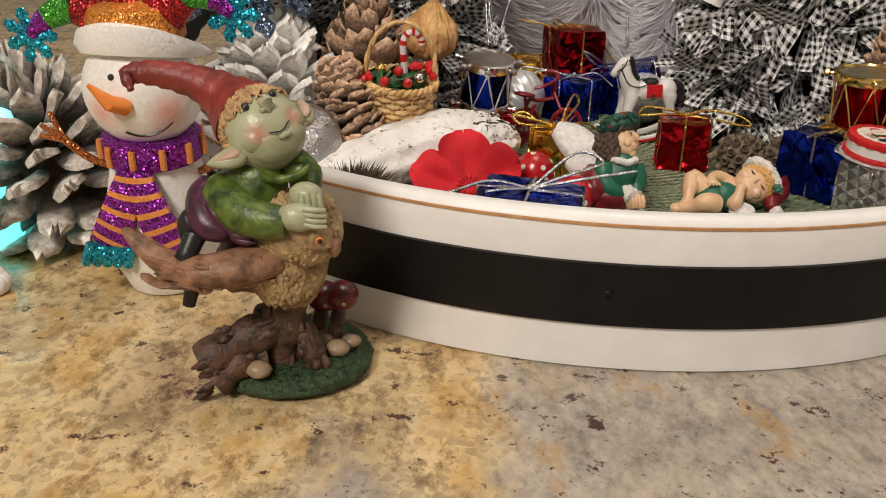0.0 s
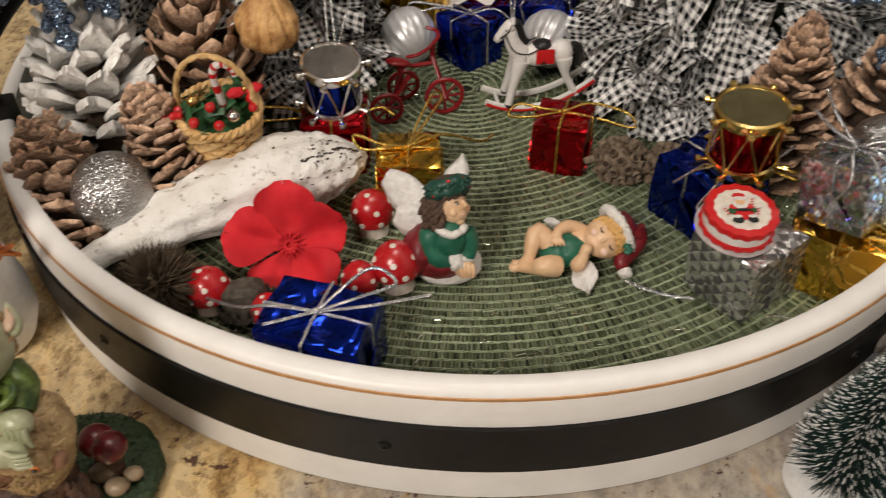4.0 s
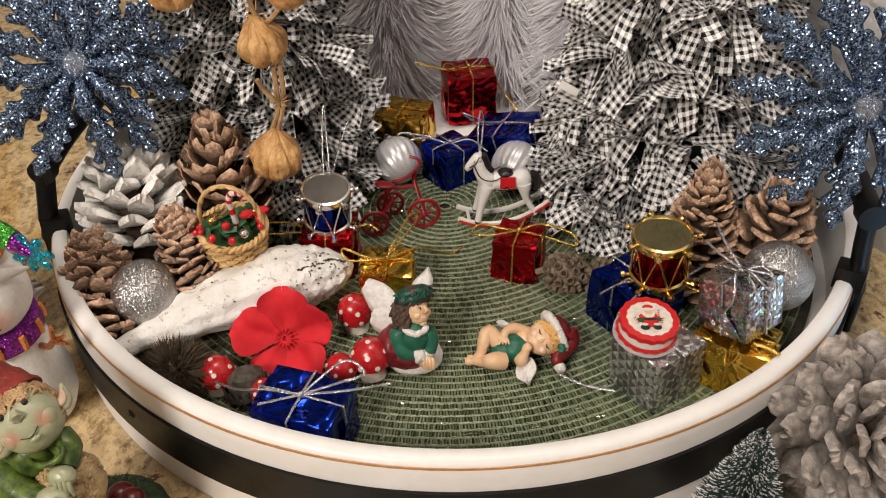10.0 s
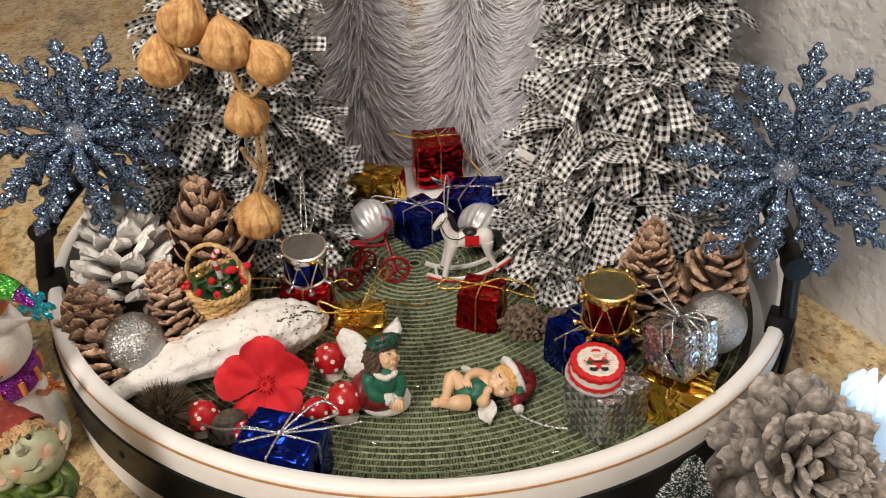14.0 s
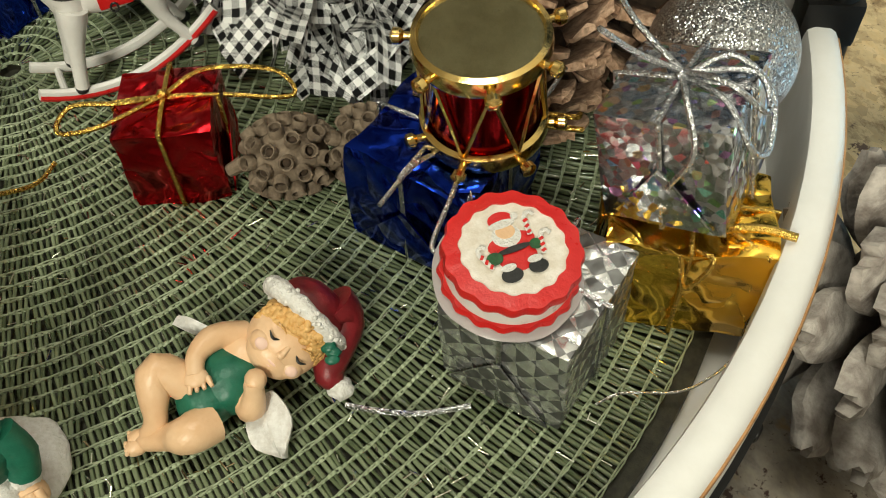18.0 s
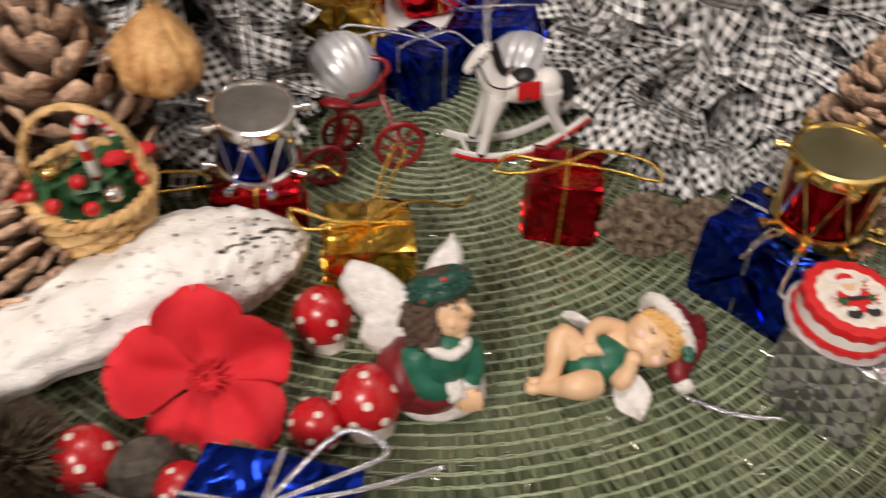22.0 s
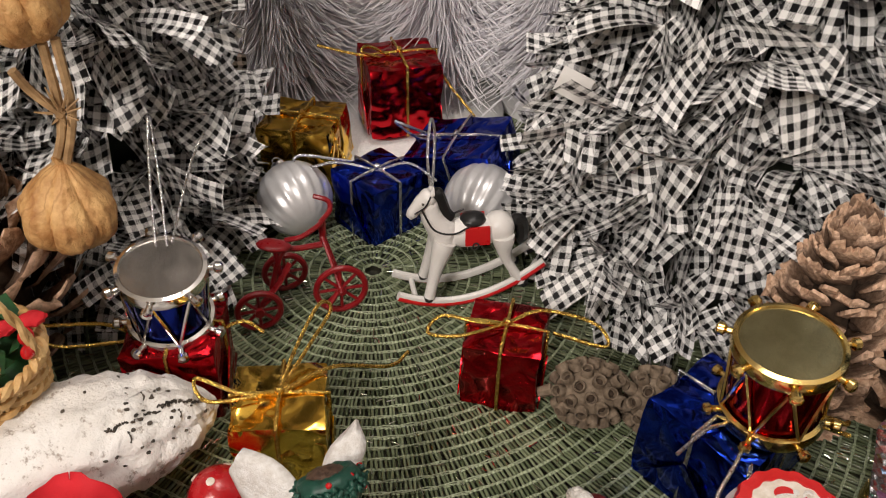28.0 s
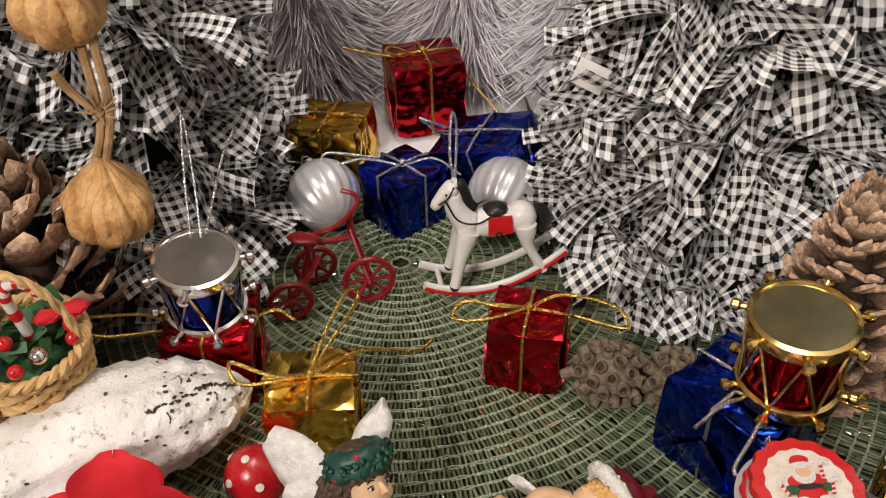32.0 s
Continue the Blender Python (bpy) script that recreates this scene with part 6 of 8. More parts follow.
# ---- tricycle ----
def tricycle():
    t = skew("toy_tricycle", None, "small dark red metal toy tricycle on the placemat", "tricycle")

    def wheel(c, r, normal, spokes=8):
        c = Vector(c)
        q = Vector(normal).to_track_quat("Z", "Y").to_matrix()
        w = part("wheel", tube([c + q @ Vector((math.cos(math.tau * i / 32) * r, math.sin(math.tau * i / 32) * r, 0)) for i in range(32)], 0.0011, 8, closed=True), RED_PLASTIC, t)
        part("hub", tube([c - q @ Vector((0, 0, 0.002)), c + q @ Vector((0, 0, 0.002))], 0.0016, 12), RED_PLASTIC, w)
        for i in range(spokes):
            a = math.tau * i / spokes
            part("spoke", tube([c, c + q @ Vector((math.cos(a) * r, math.sin(a) * r, 0))], 0.0006, 6), RED_PLASTIC, w)
    F, A, Bk = Vector((-0.0138, -0.0225, 0.0395)), Vector((-0.0405, -0.032, 0.0378)), Vector((-0.0345, -0.011, 0.0378))
    wheel(F, 0.0085, (0.25, -1, 0.05))
    wheel(A, 0.0072, (0.28, -1, 0))
    wheel(Bk, 0.0072, (0.28, -1, 0))
    head = Vector((-0.0200, -0.0125, 0.061))
    for s in (-0.0022, 0.0022):
        part("fork", tube([F + Vector((0.0006, s, 0)), head + Vector((0, s * 0.4, -0.006))], 0.0007, 7), RED_PLASTIC, t)
    part("steering_post", tube([head + Vector((0, 0, -0.008)), head], 0.0013, 8), RED_PLASTIC, t)
    part("handlebar", tube(curve_through([head + Vector((-0.0115, -0.007, -0.003)), head + Vector((-0.006, -0.0075, -0.0012)), head + Vector((-0.001, -0.003, 0.0)), head, head + Vector((0.0025, 0.004, 0.0015)), head + Vector((0.0015, 0.0085, 0.0025)), head + Vector((-0.0035, 0.0105, 0.003))], 4), 0.0009, 8), RED_PLASTIC, t)
    back = (A + Bk) / 2
    part("axle", tube([A, Bk], 0.0009, 8), RED_PLASTIC, t)
    part("frame_tube", tube(curve_through([head + Vector((0.0, -0.001, -0.009)), head + Vector((-0.008, -0.0015, -0.0105)), (back + head) / 2 + Vector((-0.005, 0.0, 0.0015)), back + Vector((0, 0, 0.001))], 4), 0.0011, 8), RED_PLASTIC, t)
    part("rear_fork", tube(curve_through([A + Vector((0, 0, 0.001)), back + Vector((0.003, -0.004, 0.006)), back + Vector((0.007, 0, 0.012))], 4), 0.0012, 8, flat=0.6), RED_PLASTIC, t)
    part("seat", ball(bmesh.new(), back + Vector((0.0015, 0.004, 0.0165)), (0.0058, 0.0036, 0.0013), 0, 0.1, m=Matrix.Rotation(radians(8), 3, "Y").to_4x4()), RED_PLASTIC, t, "flat red seat")
    part("seat_post", tube([back + Vector((0.003, 0.002, 0.005)), back + Vector((0.0015, 0.004, 0.016))], 0.0009, 7), RED_PLASTIC, t)
    part("pedal", tube([F + Vector((-0.001, -0.002, 0)), F + Vector((-0.0045, -0.006, -0.0035))], 0.0009, 7), RED_PLASTIC, t)


tricycle()


# ---- small toy cake ----
def cake():
    c = skew("toy_cake", pose(0.0955, -0.1360, Z + 0.0285, 7, 0, 24) @ Matrix.Diagonal((0.78, 0.78, 0.9, 1)), "tiny red-iced toy cake with a printed top", "toy cake")
    r = 0.0158

    def scallop(r_, z0, z1, n, amp):
        bm = bmesh.new()
        rings = []
        for rr, z in ((r_ * 0.8, z0), (r_, z0 + 0.0002), (r_ * 1.03, (z0 + z1) / 2), (r_, z1), (r_ * 0.78, z1 + 0.0003)):
            rings.append([bm.verts.new((math.cos(math.tau * i / 96) * rr * (1 + amp * math.cos(n * math.tau * i / 96)), math.sin(math.tau * i / 96) * rr * (1 + amp * math.cos(n * math.tau * i / 96)), z)) for i in range(96)])
        for a, b in zip(rings + rings[-1:], rings[1:] + rings[:1]):
            if a is b:
                continue
            for i in range(96):
                bm.faces.new((a[i], a[(i + 1) % 96], b[(i + 1) % 96], b[i]))
        return bm
    part("plate", lathe([(r * 1.12, 0), (r * 1.17, 0.0006), (r * 1.12, 0.0011)], 60, wobble=0.05), clear_plastic("clear_plate", (0.9, 0.82, 0.82), 0.2, 0.6), c, "clear scalloped plate")
    part("sponge", lathe([(r, 0.001), (r * 1.0, 0.009)], 60), WHITE_PLASTIC, c)
    part("lower_icing", scallop(r * 1.05, 0.001, 0.0035, 18, 0.025), RED_ENAMEL, c, "red icing border")
    part("upper_icing", scallop(r * 1.03, 0.0075, 0.0105, 16, 0.025), RED_ENAMEL, c, "red icing border")
    part("top", lathe([(r * 0.9, 0.009), (r * 0.9, 0.0104)], 48), MUSH_WHITE, c)
    # the round picture: plain shapes in its colours
    pic = [((0.0000, -0.0022, 0.0040, 0.0030), RED_ENAMEL), ((0.0002, 0.0012, 0.0050, 0.0024), RED_ENAMEL), ((0.0000, 0.0030, 0.0030, 0.0026), FUR_WHITE), ((0.0002, 0.0040, 0.0020, 0.0017), SKIN), ((0.0004, 0.0068, 0.0026, 0.0018), RED_ENAMEL), ((0.0002, 0.0057, 0.0029, 0.0009), FUR_WHITE), ((0.0034, 0.0066, 0.0008, 0.0008), FUR_WHITE), ((0.0000, -0.0004, 0.0036, 0.0007), BLACK_PAINT), ((-0.0030, -0.0056, 0.0022, 0.0016), BLACK_PAINT), ((0.0026, -0.0056, 0.0020, 0.0015), BLACK_PAINT), ((-0.0046, -0.0012, 0.0017, 0.0014), LEAF_GREEN), ((0.0044, -0.0010, 0.0014, 0.0012), LEAF_GREEN), ((-0.0030, -0.0040, 0.0016, 0.0008), FUR_WHITE), ((0.0026, -0.0040, 0.0016, 0.0008), FUR_WHITE)]
    for k, ((x, y, a, b), mt) in enumerate(pic):
        part("printed_shape", lathe([(1, 0.0), (1, 0.00012)], 20, m=Matrix.Rotation(-0.32, 4, "Z") @ Matrix.Translation((x * 1.2, y * 1.2, 0.0104 + 0.00006 * k)) @ Matrix.Diagonal((a * 1.2, b * 1.2, 1, 1))), mt, c)
    for x, y, rot in ((-0.0078, 0.0020, 0.0), (0.0062, -0.0030, -0.6), (0.0070, 0.0030, -0.5)):
        q = Matrix.Translation((x, y, 0.0111)) @ Matrix.Rotation(rot, 4, "Z")
        pts = [q @ Vector(p) for p in ((0, -0.0035, 0), (0, 0.0015, 0), (0.0006, 0.0026, 0), (0.0018, 0.0028, 0), (0.0024, 0.0018, 0))]
        st = part("printed_cane", tube(pts, 0.0006, 6, flat=0.2), FUR_WHITE, c)
        for k in range(3):
            part("stripe", tube([q @ Vector((-0.0005, -0.003 + 0.0016 * k, 0.0001)), q @ Vector((0.0005, -0.0024 + 0.0016 * k, 0.0001))], 0.0004, 5, flat=0.4), RED_ENAMEL, st)


cake()


# ---- figurines: one mesh each ----
def fig(name, label, mats, build, category="figurine", lift=0.0):
    bm = bmesh.new()
    build(bm)
    bmesh.ops.translate(bm, verts=bm.verts, vec=(0, 0, lift))
    return tagged(part(name, bm, mats, angle=75), label, category)


def facing(centre, ahead, up):
    """A frame for a small head: x to the beholder's right, y up, z ahead of the face."""
    c, n = Vector(centre), Vector(ahead).normalized()
    u = (Vector(up) - n * Vector(up).dot(n)).normalized()
    r = u.cross(n)
    turn = Matrix((r, u, n)).transposed().to_4x4()
    return turn, lambda x, y, z: c + r * x + u * y + n * z


def lumpy_ring(bm, centre, e0, e1, r0, r1, thick, mat_, seed, n=40):
    """A closed roll of fur or leaves round a head."""
    rng = random.Random(seed)
    pts = [Vector(centre) + Vector(e0) * math.cos(math.tau * i / n) * r0 + Vector(e1) * math.sin(math.tau * i / n) * r1 for i in range(n)]
    tube(pts, [thick * rng.uniform(0.85, 1.15) for _ in range(n)], 10, bm, mat_, closed=True)


def leaf_wing(bm, root, tip, side, width, mat_, thick=0.0008, point=0.9):
    root, tip, side = Vector(root), Vector(tip), Vector(side).normalized()
    d = tip - root
    n = d.cross(side).normalized()
    g = {}
    for layer in (0, 1):
        for i in range(10):
            s = i / 9
            w = width * (0.35 + 0.65 * math.sin(math.pi * min(1, 0.15 + s * 0.72))) * (1 if s < 0.6 else 1 - ((s - 0.6) / 0.4) ** 1.6 * point)
            for j in range(5):
                v = j / 4 * 2 - 1
                p = root + d * s + side * (v * w / 2) + n * (thick * (1 - 0.7 * abs(v)) * (1 if layer else -1) + 0.0007 * math.sin(v * 6 + s * 2))
                g[layer, i, j] = bm.verts.new(p)
        for i in range(9):
            for j in range(4):
                bm.faces.new((g[layer, i, j], g[layer, i + 1, j], g[layer, i + 1, j + 1], g[layer, i, j + 1])).material_index = mat_
    rim = [(i, 0) for i in range(10)] + [(9, j) for j in range(1, 5)] + [(i, 4) for i in range(8, -1, -1)] + [(0, j) for j in range(3, 0, -1)]
    for a, b in zip(rim, rim[1:] + rim[:1]):
        bm.faces.new((g[0, a[0], a[1]], g[0, b[0], b[1]], g[1, b[0], b[1]], g[1, a[0], a[1]])).material_index = mat_


def kneeling(bm):
    # 0 skin 1 green 2 maroon 3 brown hair 4 fur 5 wing 6 dark paint 7 wreath red 8 blush 9 wreath green
    ball(bm, (-0.0082, -0.1300, 0.0328), (0.0135, 0.0128, 0.0040), 4, 0.08, sub=4)
    ball(bm, (-0.0110, -0.1329, 0.0395), (0.0112, 0.0110, 0.0085), 2, 0.08, sub=4)
    ball(bm, (-0.0168, -0.1334, 0.0425), (0.0078, 0.0100, 0.0090), 2, 0.10, sub=4)
    tube(curve_through([(-0.0227, -0.1291, 0.0430), (-0.0202, -0.1347, 0.0370), (-0.0125, -0.1385, 0.0355), (-0.0051, -0.1379, 0.0355)], 4), 0.0012, 7, bm, 2)
    ball(bm, (-0.0069, -0.1338, 0.0485), (0.0082, 0.0070, 0.0092), 1, 0.08, sub=4)
    tube(curve_through([(-0.0137, -0.1352, 0.0535), (-0.0137, -0.1374, 0.0475), (-0.0111, -0.1396, 0.0435), (-0.0059, -0.1392, 0.0415)], 4), [0.0036, 0.0042, 0.0044, 0.0044, 0.0044, 0.0044, 0.0043, 0.0042, 0.0041, 0.0040, 0.0038, 0.0036, 0.0034], 12, bm, 1)
    tube(curve_through([(-0.0009, -0.1332, 0.0520), (0.0008, -0.1353, 0.0465), (-0.0001, -0.1371, 0.0425)], 4), [0.0036] * 5 + [0.0032] * 4, 12, bm, 1)
    for c, r in (((-0.0048, -0.1391, 0.0415), 0.0042), ((-0.0004, -0.1368, 0.0425), 0.0034)):
        ball(bm, c, r, 4, 0.3, sub=3, freq=400)
    ball(bm, (-0.0010, -0.1396, 0.0385), (0.0040, 0.0034, 0.0036), 0, 0.15)
    for n in range(4):
        p = Vector((-0.0023, -0.1411, 0.0415)) + Vector((0.0014 * n, 0.0002 * n, 0))
        tube([p, p + Vector((0.0004, -0.0016, -0.0016)), p + Vector((0.0006, -0.0020, -0.0046))], [0.0009, 0.0010, 0.0007], 7, bm, 0)
    for dx in (-0.0016, 0.0016):
        ball(bm, Vector((-0.0074, -0.1381, 0.0485)) + Vector((dx, -0.0012, 0)), (0.0020, 0.0010, 0.0017), 4, 0.2)
    rng = random.Random(2)
    neck = Vector((-0.0064, -0.1353, 0.0545))
    for n in range(26):
        a = math.tau * n / 26
        ball(bm, neck + Vector((math.cos(a) * 0.0048, math.sin(a) * 0.0044, -0.0010 * math.sin(a) + rng.uniform(-0.0006, 0.0006))), (0.0016, 0.0016, 0.0014), 4, 0.3, sub=2, freq=400)
    head = (-0.0064, -0.1298, 0.0612)
    turn, at = facing(head, (0.754, -0.532, 0.381), (-0.070, 0.396, 0.912))
    ball(bm, head, (0.0056, 0.0070, 0.0062), 0, 0.0, turn, 4)
    ball(bm, at(0, -0.0030, 0.0020), (0.0046, 0.0038, 0.0042), 0, 0.0, turn, 4)
    ball(bm, at(0, -0.0058, 0.0036), (0.0020, 0.0016, 0.0018), 0, 0.0, turn)
    tube([at(0, 0.0018, 0.0058), at(0, 0.0000, 0.0073), at(0, -0.0010, 0.0060)], [0.0006, 0.0010, 0.0006], 10, bm, 0)
    ball(bm, at(0, -0.0032, 0.0060), (0.0014, 0.0004, 0.0004), 8, 0, turn, 2)
    ball(bm, at(0, -0.0040, 0.0058), (0.0011, 0.0004, 0.0004), 8, 0, turn, 2)
    for x in (-0.0024, 0.0024):
        ball(bm, at(x * 1.35, -0.0020, 0.0040), (0.0019, 0.0019, 0.0016), 0, 0, turn)
        ball(bm, at(x, 0.0012, 0.0054), (0.0010, 0.0005, 0.0005), 4, 0, turn, 2)
        ball(bm, at(x, 0.0012, 0.0057), (0.0005, 0.0005, 0.0004), 6, 0, turn, 2)
        tube([at(x - 0.0012, 0.0016, 0.0053), at(x, 0.0020, 0.0057), at(x + 0.0012, 0.0015, 0.0053)], 0.00018, 5, bm, 6)
        tube([at(x - 0.0012, 0.0028, 0.0054), at(x, 0.0034, 0.0056), at(x + 0.0012, 0.0028, 0.0054)], 0.00015, 5, bm, 6)
    ball(bm, at(0, 0.0012, -0.0022), (0.0070, 0.0074, 0.0058), 3, 0.1, turn, 4)
    for n in range(150):
        side = -1 if n % 3 else 1
        a = rng.uniform(0.15, 1.0)
        p = at(side * (0.0052 + 0.0012 * rng.random()), 0.0040 - 0.0090 * rng.random(), 0.0026 - 0.0100 * a)
        q = p + (at(side * 0.0016, -0.0044, -0.0016) - Vector(head)) * rng.uniform(0.7, 1.2)
        w = Vector((rng.uniform(-1, 1), rng.uniform(-1, 1), rng.uniform(-1, 1))) * 0.0011
        tube(curve_through([p, p.lerp(q, 0.35) + w, p.lerp(q, 0.7) - w * 0.7, q], 2), [0.0008, 0.0010, 0.0010, 0.0010, 0.0008, 0.0006, 0.0003], 6, bm, 3)
    for n in range(8):
        v = -1 + 2 * n / 7
        tube([at(v * 0.0052, 0.0056, 0.0044 - 0.0014 * v * v), at(v * 0.0056, 0.0042, 0.0055 - 0.0020 * v * v), at(v * 0.0062, 0.0026, 0.0046 - 0.0026 * v * v)], [0.0010, 0.0010, 0.0004], 6, bm, 3)
    r_, n_ = (at(1, 0, 0) - Vector(head)), (at(0, 0.16, 0.98) - Vector(head))
    ring = at(0, 0.0056, -0.0006)
    lumpy_ring(bm, ring, r_, n_, 0.0060, 0.0056, 0.0027, 9, 5)
    lumpy_ring(bm, ring + (at(0, 0.0022, 0) - Vector(head)), r_, n_, 0.0054, 0.0050, 0.0024, 9, 6)
    for n in range(260):
        a = rng.uniform(0, math.tau)
        q = ring + r_ * math.cos(a) * 0.0068 + n_ * math.sin(a) * 0.0064 + Vector((rng.uniform(-1, 1), rng.uniform(-1, 1), rng.uniform(-1, 1))).normalized() * 0.0023 + (at(0, 0.0011, 0) - Vector(head))
        if n % 20 == 0:
            ball(bm, q, 0.0008, 7, 0.1, sub=2)
        else:
            spin = Euler((rng.uniform(-1, 1), rng.uniform(-1, 1), rng.uniform(0, 6))).to_matrix().to_4x4()
            ball(bm, q, (0.0012, 0.0007, 0.0004), 9, 0.3, spin, 1)
    ball(bm, at(0, 0.0084, -0.0008), (0.0056, 0.0026, 0.0052), 3, 0.06, turn, 4)
    leaf_wing(bm, (-0.0140, -0.1273, 0.0520), (-0.0318, -0.1150, 0.0618), (0.442, 0.325, 0.763), 0.0150, 5, 0.0012, 0.2)
    leaf_wing(bm, (-0.0138, -0.1282, 0.0490), (-0.0277, -0.1259, 0.0520), (0.240, 0.379, 0.843), 0.0135, 5, 0.0012, 0.2)
    leaf_wing(bm, (-0.0085, -0.1205, 0.0560), (-0.0027, -0.1068, 0.0672), (1, 0, 0.1), 0.0098, 5, 0.0011)


fig("winged_figurine", "kneeling winged figurine in a green coat and wreath on the placemat", [SKIN, DRESS_GREEN, DRESS_RED, HAIR_BROWN, FUR_WHITE, WING, BLACK_PAINT, BERRY, BLUSH, WREATH_GREEN], kneeling)


def lying(bm):
    # 0 skin 1 green 2 red 3 blond 4 fur 5 wing 6 dark 7 blush
    ball(bm, (0.0386, -0.1268, 0.0375), (0.0080, 0.0078, 0.0062), 1, 0.06, sub=4)
    ball(bm, (0.0338, -0.1278, 0.0370), (0.0064, 0.0080, 0.0060), 1, 0.06, sub=4)
    ball(bm, (0.0431, -0.1230, 0.0385), (0.0060, 0.0066, 0.0052), 0, 0.03, sub=4)
    tube(curve_through([(0.0324, -0.1278, 0.0390), (0.0265, -0.1247, 0.0450), (0.0244, -0.1288, 0.0405), (0.0232, -0.1315, 0.0365), (0.0201, -0.1328, 0.0340)], 4), [0.0038, 0.0038, 0.0037, 0.0036, 0.0034, 0.0033, 0.0033, 0.0032, 0.0030, 0.0027, 0.0025, 0.0024, 0.0024, 0.0023, 0.0022, 0.0020, 0.0014], 13, bm, 0)
    tube(curve_through([(0.0339, -0.1348, 0.0365), (0.0292, -0.1369, 0.0380), (0.0255, -0.1348, 0.0355), (0.0192, -0.1326, 0.0335)], 4), [0.0044, 0.0044, 0.0043, 0.0042, 0.0040, 0.0038, 0.0035, 0.0032, 0.0029, 0.0027, 0.0025, 0.0023, 0.0018], 13, bm, 0)
    for c in ((0.0193, -0.1318, 0.0340), (0.0183, -0.1336, 0.0335)):
        ball(bm, c, (0.0024, 0.0017, 0.0018), 0, 0.1)
        for n in range(4):
            ball(bm, Vector(c) + Vector((-0.0018, 0.0012 - 0.0008 * n, 0.0006)), 0.0005, 0, sub=2)
    tube(curve_through([(0.0445, -0.1201, 0.0410), (0.0388, -0.1206, 0.0440), (0.0346, -0.1239, 0.0445), (0.0335, -0.1286, 0.0440)], 4), [0.0030, 0.0030, 0.0029, 0.0028, 0.0027, 0.0027, 0.0025, 0.0023, 0.0021, 0.0020, 0.0019, 0.0019, 0.0018], 11, bm, 0)
    ball(bm, (0.0336, -0.1288, 0.0442), (0.0024, 0.0022, 0.0013), 0, 0.1)
    for n in range(4):
        p = Vector((0.0324, -0.1296, 0.0440)) + Vector((0.0011 * n, 0.0001 * n, 0))
        tube([p, p + Vector((0.0004 * (n - 1.5), -0.0022, -0.0003))], [0.0007, 0.0004], 6, bm, 0)
    tube(curve_through([(0.0418, -0.1301, 0.0385), (0.0418, -0.1349, 0.0370), (0.0435, -0.1342, 0.0410), (0.0440, -0.1333, 0.0440)], 4), [0.0030, 0.0031, 0.0031, 0.0030, 0.0029, 0.0028, 0.0026, 0.0024, 0.0022, 0.0021, 0.0020, 0.0020, 0.0018], 11, bm, 0)
    ball(bm, (0.0445, -0.1328, 0.0435), (0.0022, 0.0024, 0.0020), 0, 0.1)
    head = Vector((0.0518, -0.1248, 0.0420))
    turn, at = facing(head, (-0.100, -0.800, 0.587), (0.874, 0.255, 0.400))
    ball(bm, head, (0.0080, 0.0072, 0.0066), 0, 0.0, turn, 4)
    ball(bm, at(0, -0.0030, 0.0016), (0.0062, 0.0046, 0.0050), 0, 0.0, turn, 4)
    for x in (-0.0036, 0.0036):
        ball(bm, at(x, -0.0020, 0.0036), (0.0030, 0.0026, 0.0026), 0, 0, turn, 4)
        ball(bm, at(x * 1.1, -0.0020, 0.0056), (0.0016, 0.0013, 0.0007), 7, 0, turn)
        tube(curve_through([at(x - 0.0014, 0.0012, 0.0060), at(x, 0.0006, 0.0066), at(x + 0.0014, 0.0012, 0.0060)], 3), [0.00012, 0.0002, 0.0003, 0.0003, 0.0003, 0.0002, 0.00012], 6, bm, 6)
        tube([at(x - 0.0015, 0.0028, 0.0058), at(x, 0.0034, 0.0061), at(x + 0.0015, 0.0028, 0.0057)], 0.00014, 5, bm, 3)
    ball(bm, at(0, -0.0054, 0.0036), (0.0022, 0.0018, 0.0018), 0, 0, turn)
    ball(bm, at(0, -0.0008, 0.0069), (0.0009, 0.0008, 0.0008), 0, 0, turn, 2)
    tube([at(0, 0.0014, 0.0062), at(0, -0.0006, 0.0072)], [0.0005, 0.0008], 8, bm, 0)
    ball(bm, at(0, -0.0032, 0.0062), (0.0015, 0.0005, 0.0005), 7, 0, turn, 2)
    ball(bm, at(0, -0.0040, 0.0060), (0.0011, 0.0005, 0.0005), 7, 0, turn, 2)
    rng = random.Random(5)
    for n in range(120):
        v = rng.uniform(-1, 1)
        p = at(v * 0.0076, 0.0058 - 0.0040 * v * v + rng.uniform(-0.0014, 0.0014), 0.0052 - 0.0044 * v * v)
        d = at(rng.uniform(-0.0014, 0.0014), -0.0016, 0.0003) - head
        tube([p - d * 0.5, p + d * 0.2 + (at(0, 0, 0.0006) - head), p + d * 0.7], [0.0006, 0.0009, 0.0003], 6, bm, 3)
    ball(bm, at(0, 0.0036, -0.0004), (0.0078, 0.0052, 0.0060), 3, 0.1, turn, 4)
    r_, n_ = (at(1, 0, 0) - head), (at(0, 0.35, 0.93) - head)
    ring = at(0, 0.0058, -0.0032)
    lumpy_ring(bm, ring, r_, n_, 0.0092, 0.0080, 0.0020, 4, 7)
    for n in range(200):
        a = rng.uniform(0, math.tau)
        q = ring + r_ * math.cos(a) * 0.0092 + n_ * math.sin(a) * 0.0080
        ball(bm, q + Vector((rng.uniform(-1, 1), rng.uniform(-1, 1), rng.uniform(-1, 1))).normalized() * 0.0018, 0.0006, 4, 0.4, sub=1)
    ball(bm, at(0.0004, 0.0074, -0.0040), (0.0082, 0.0060, 0.0066), 2, 0.05, turn, 4)
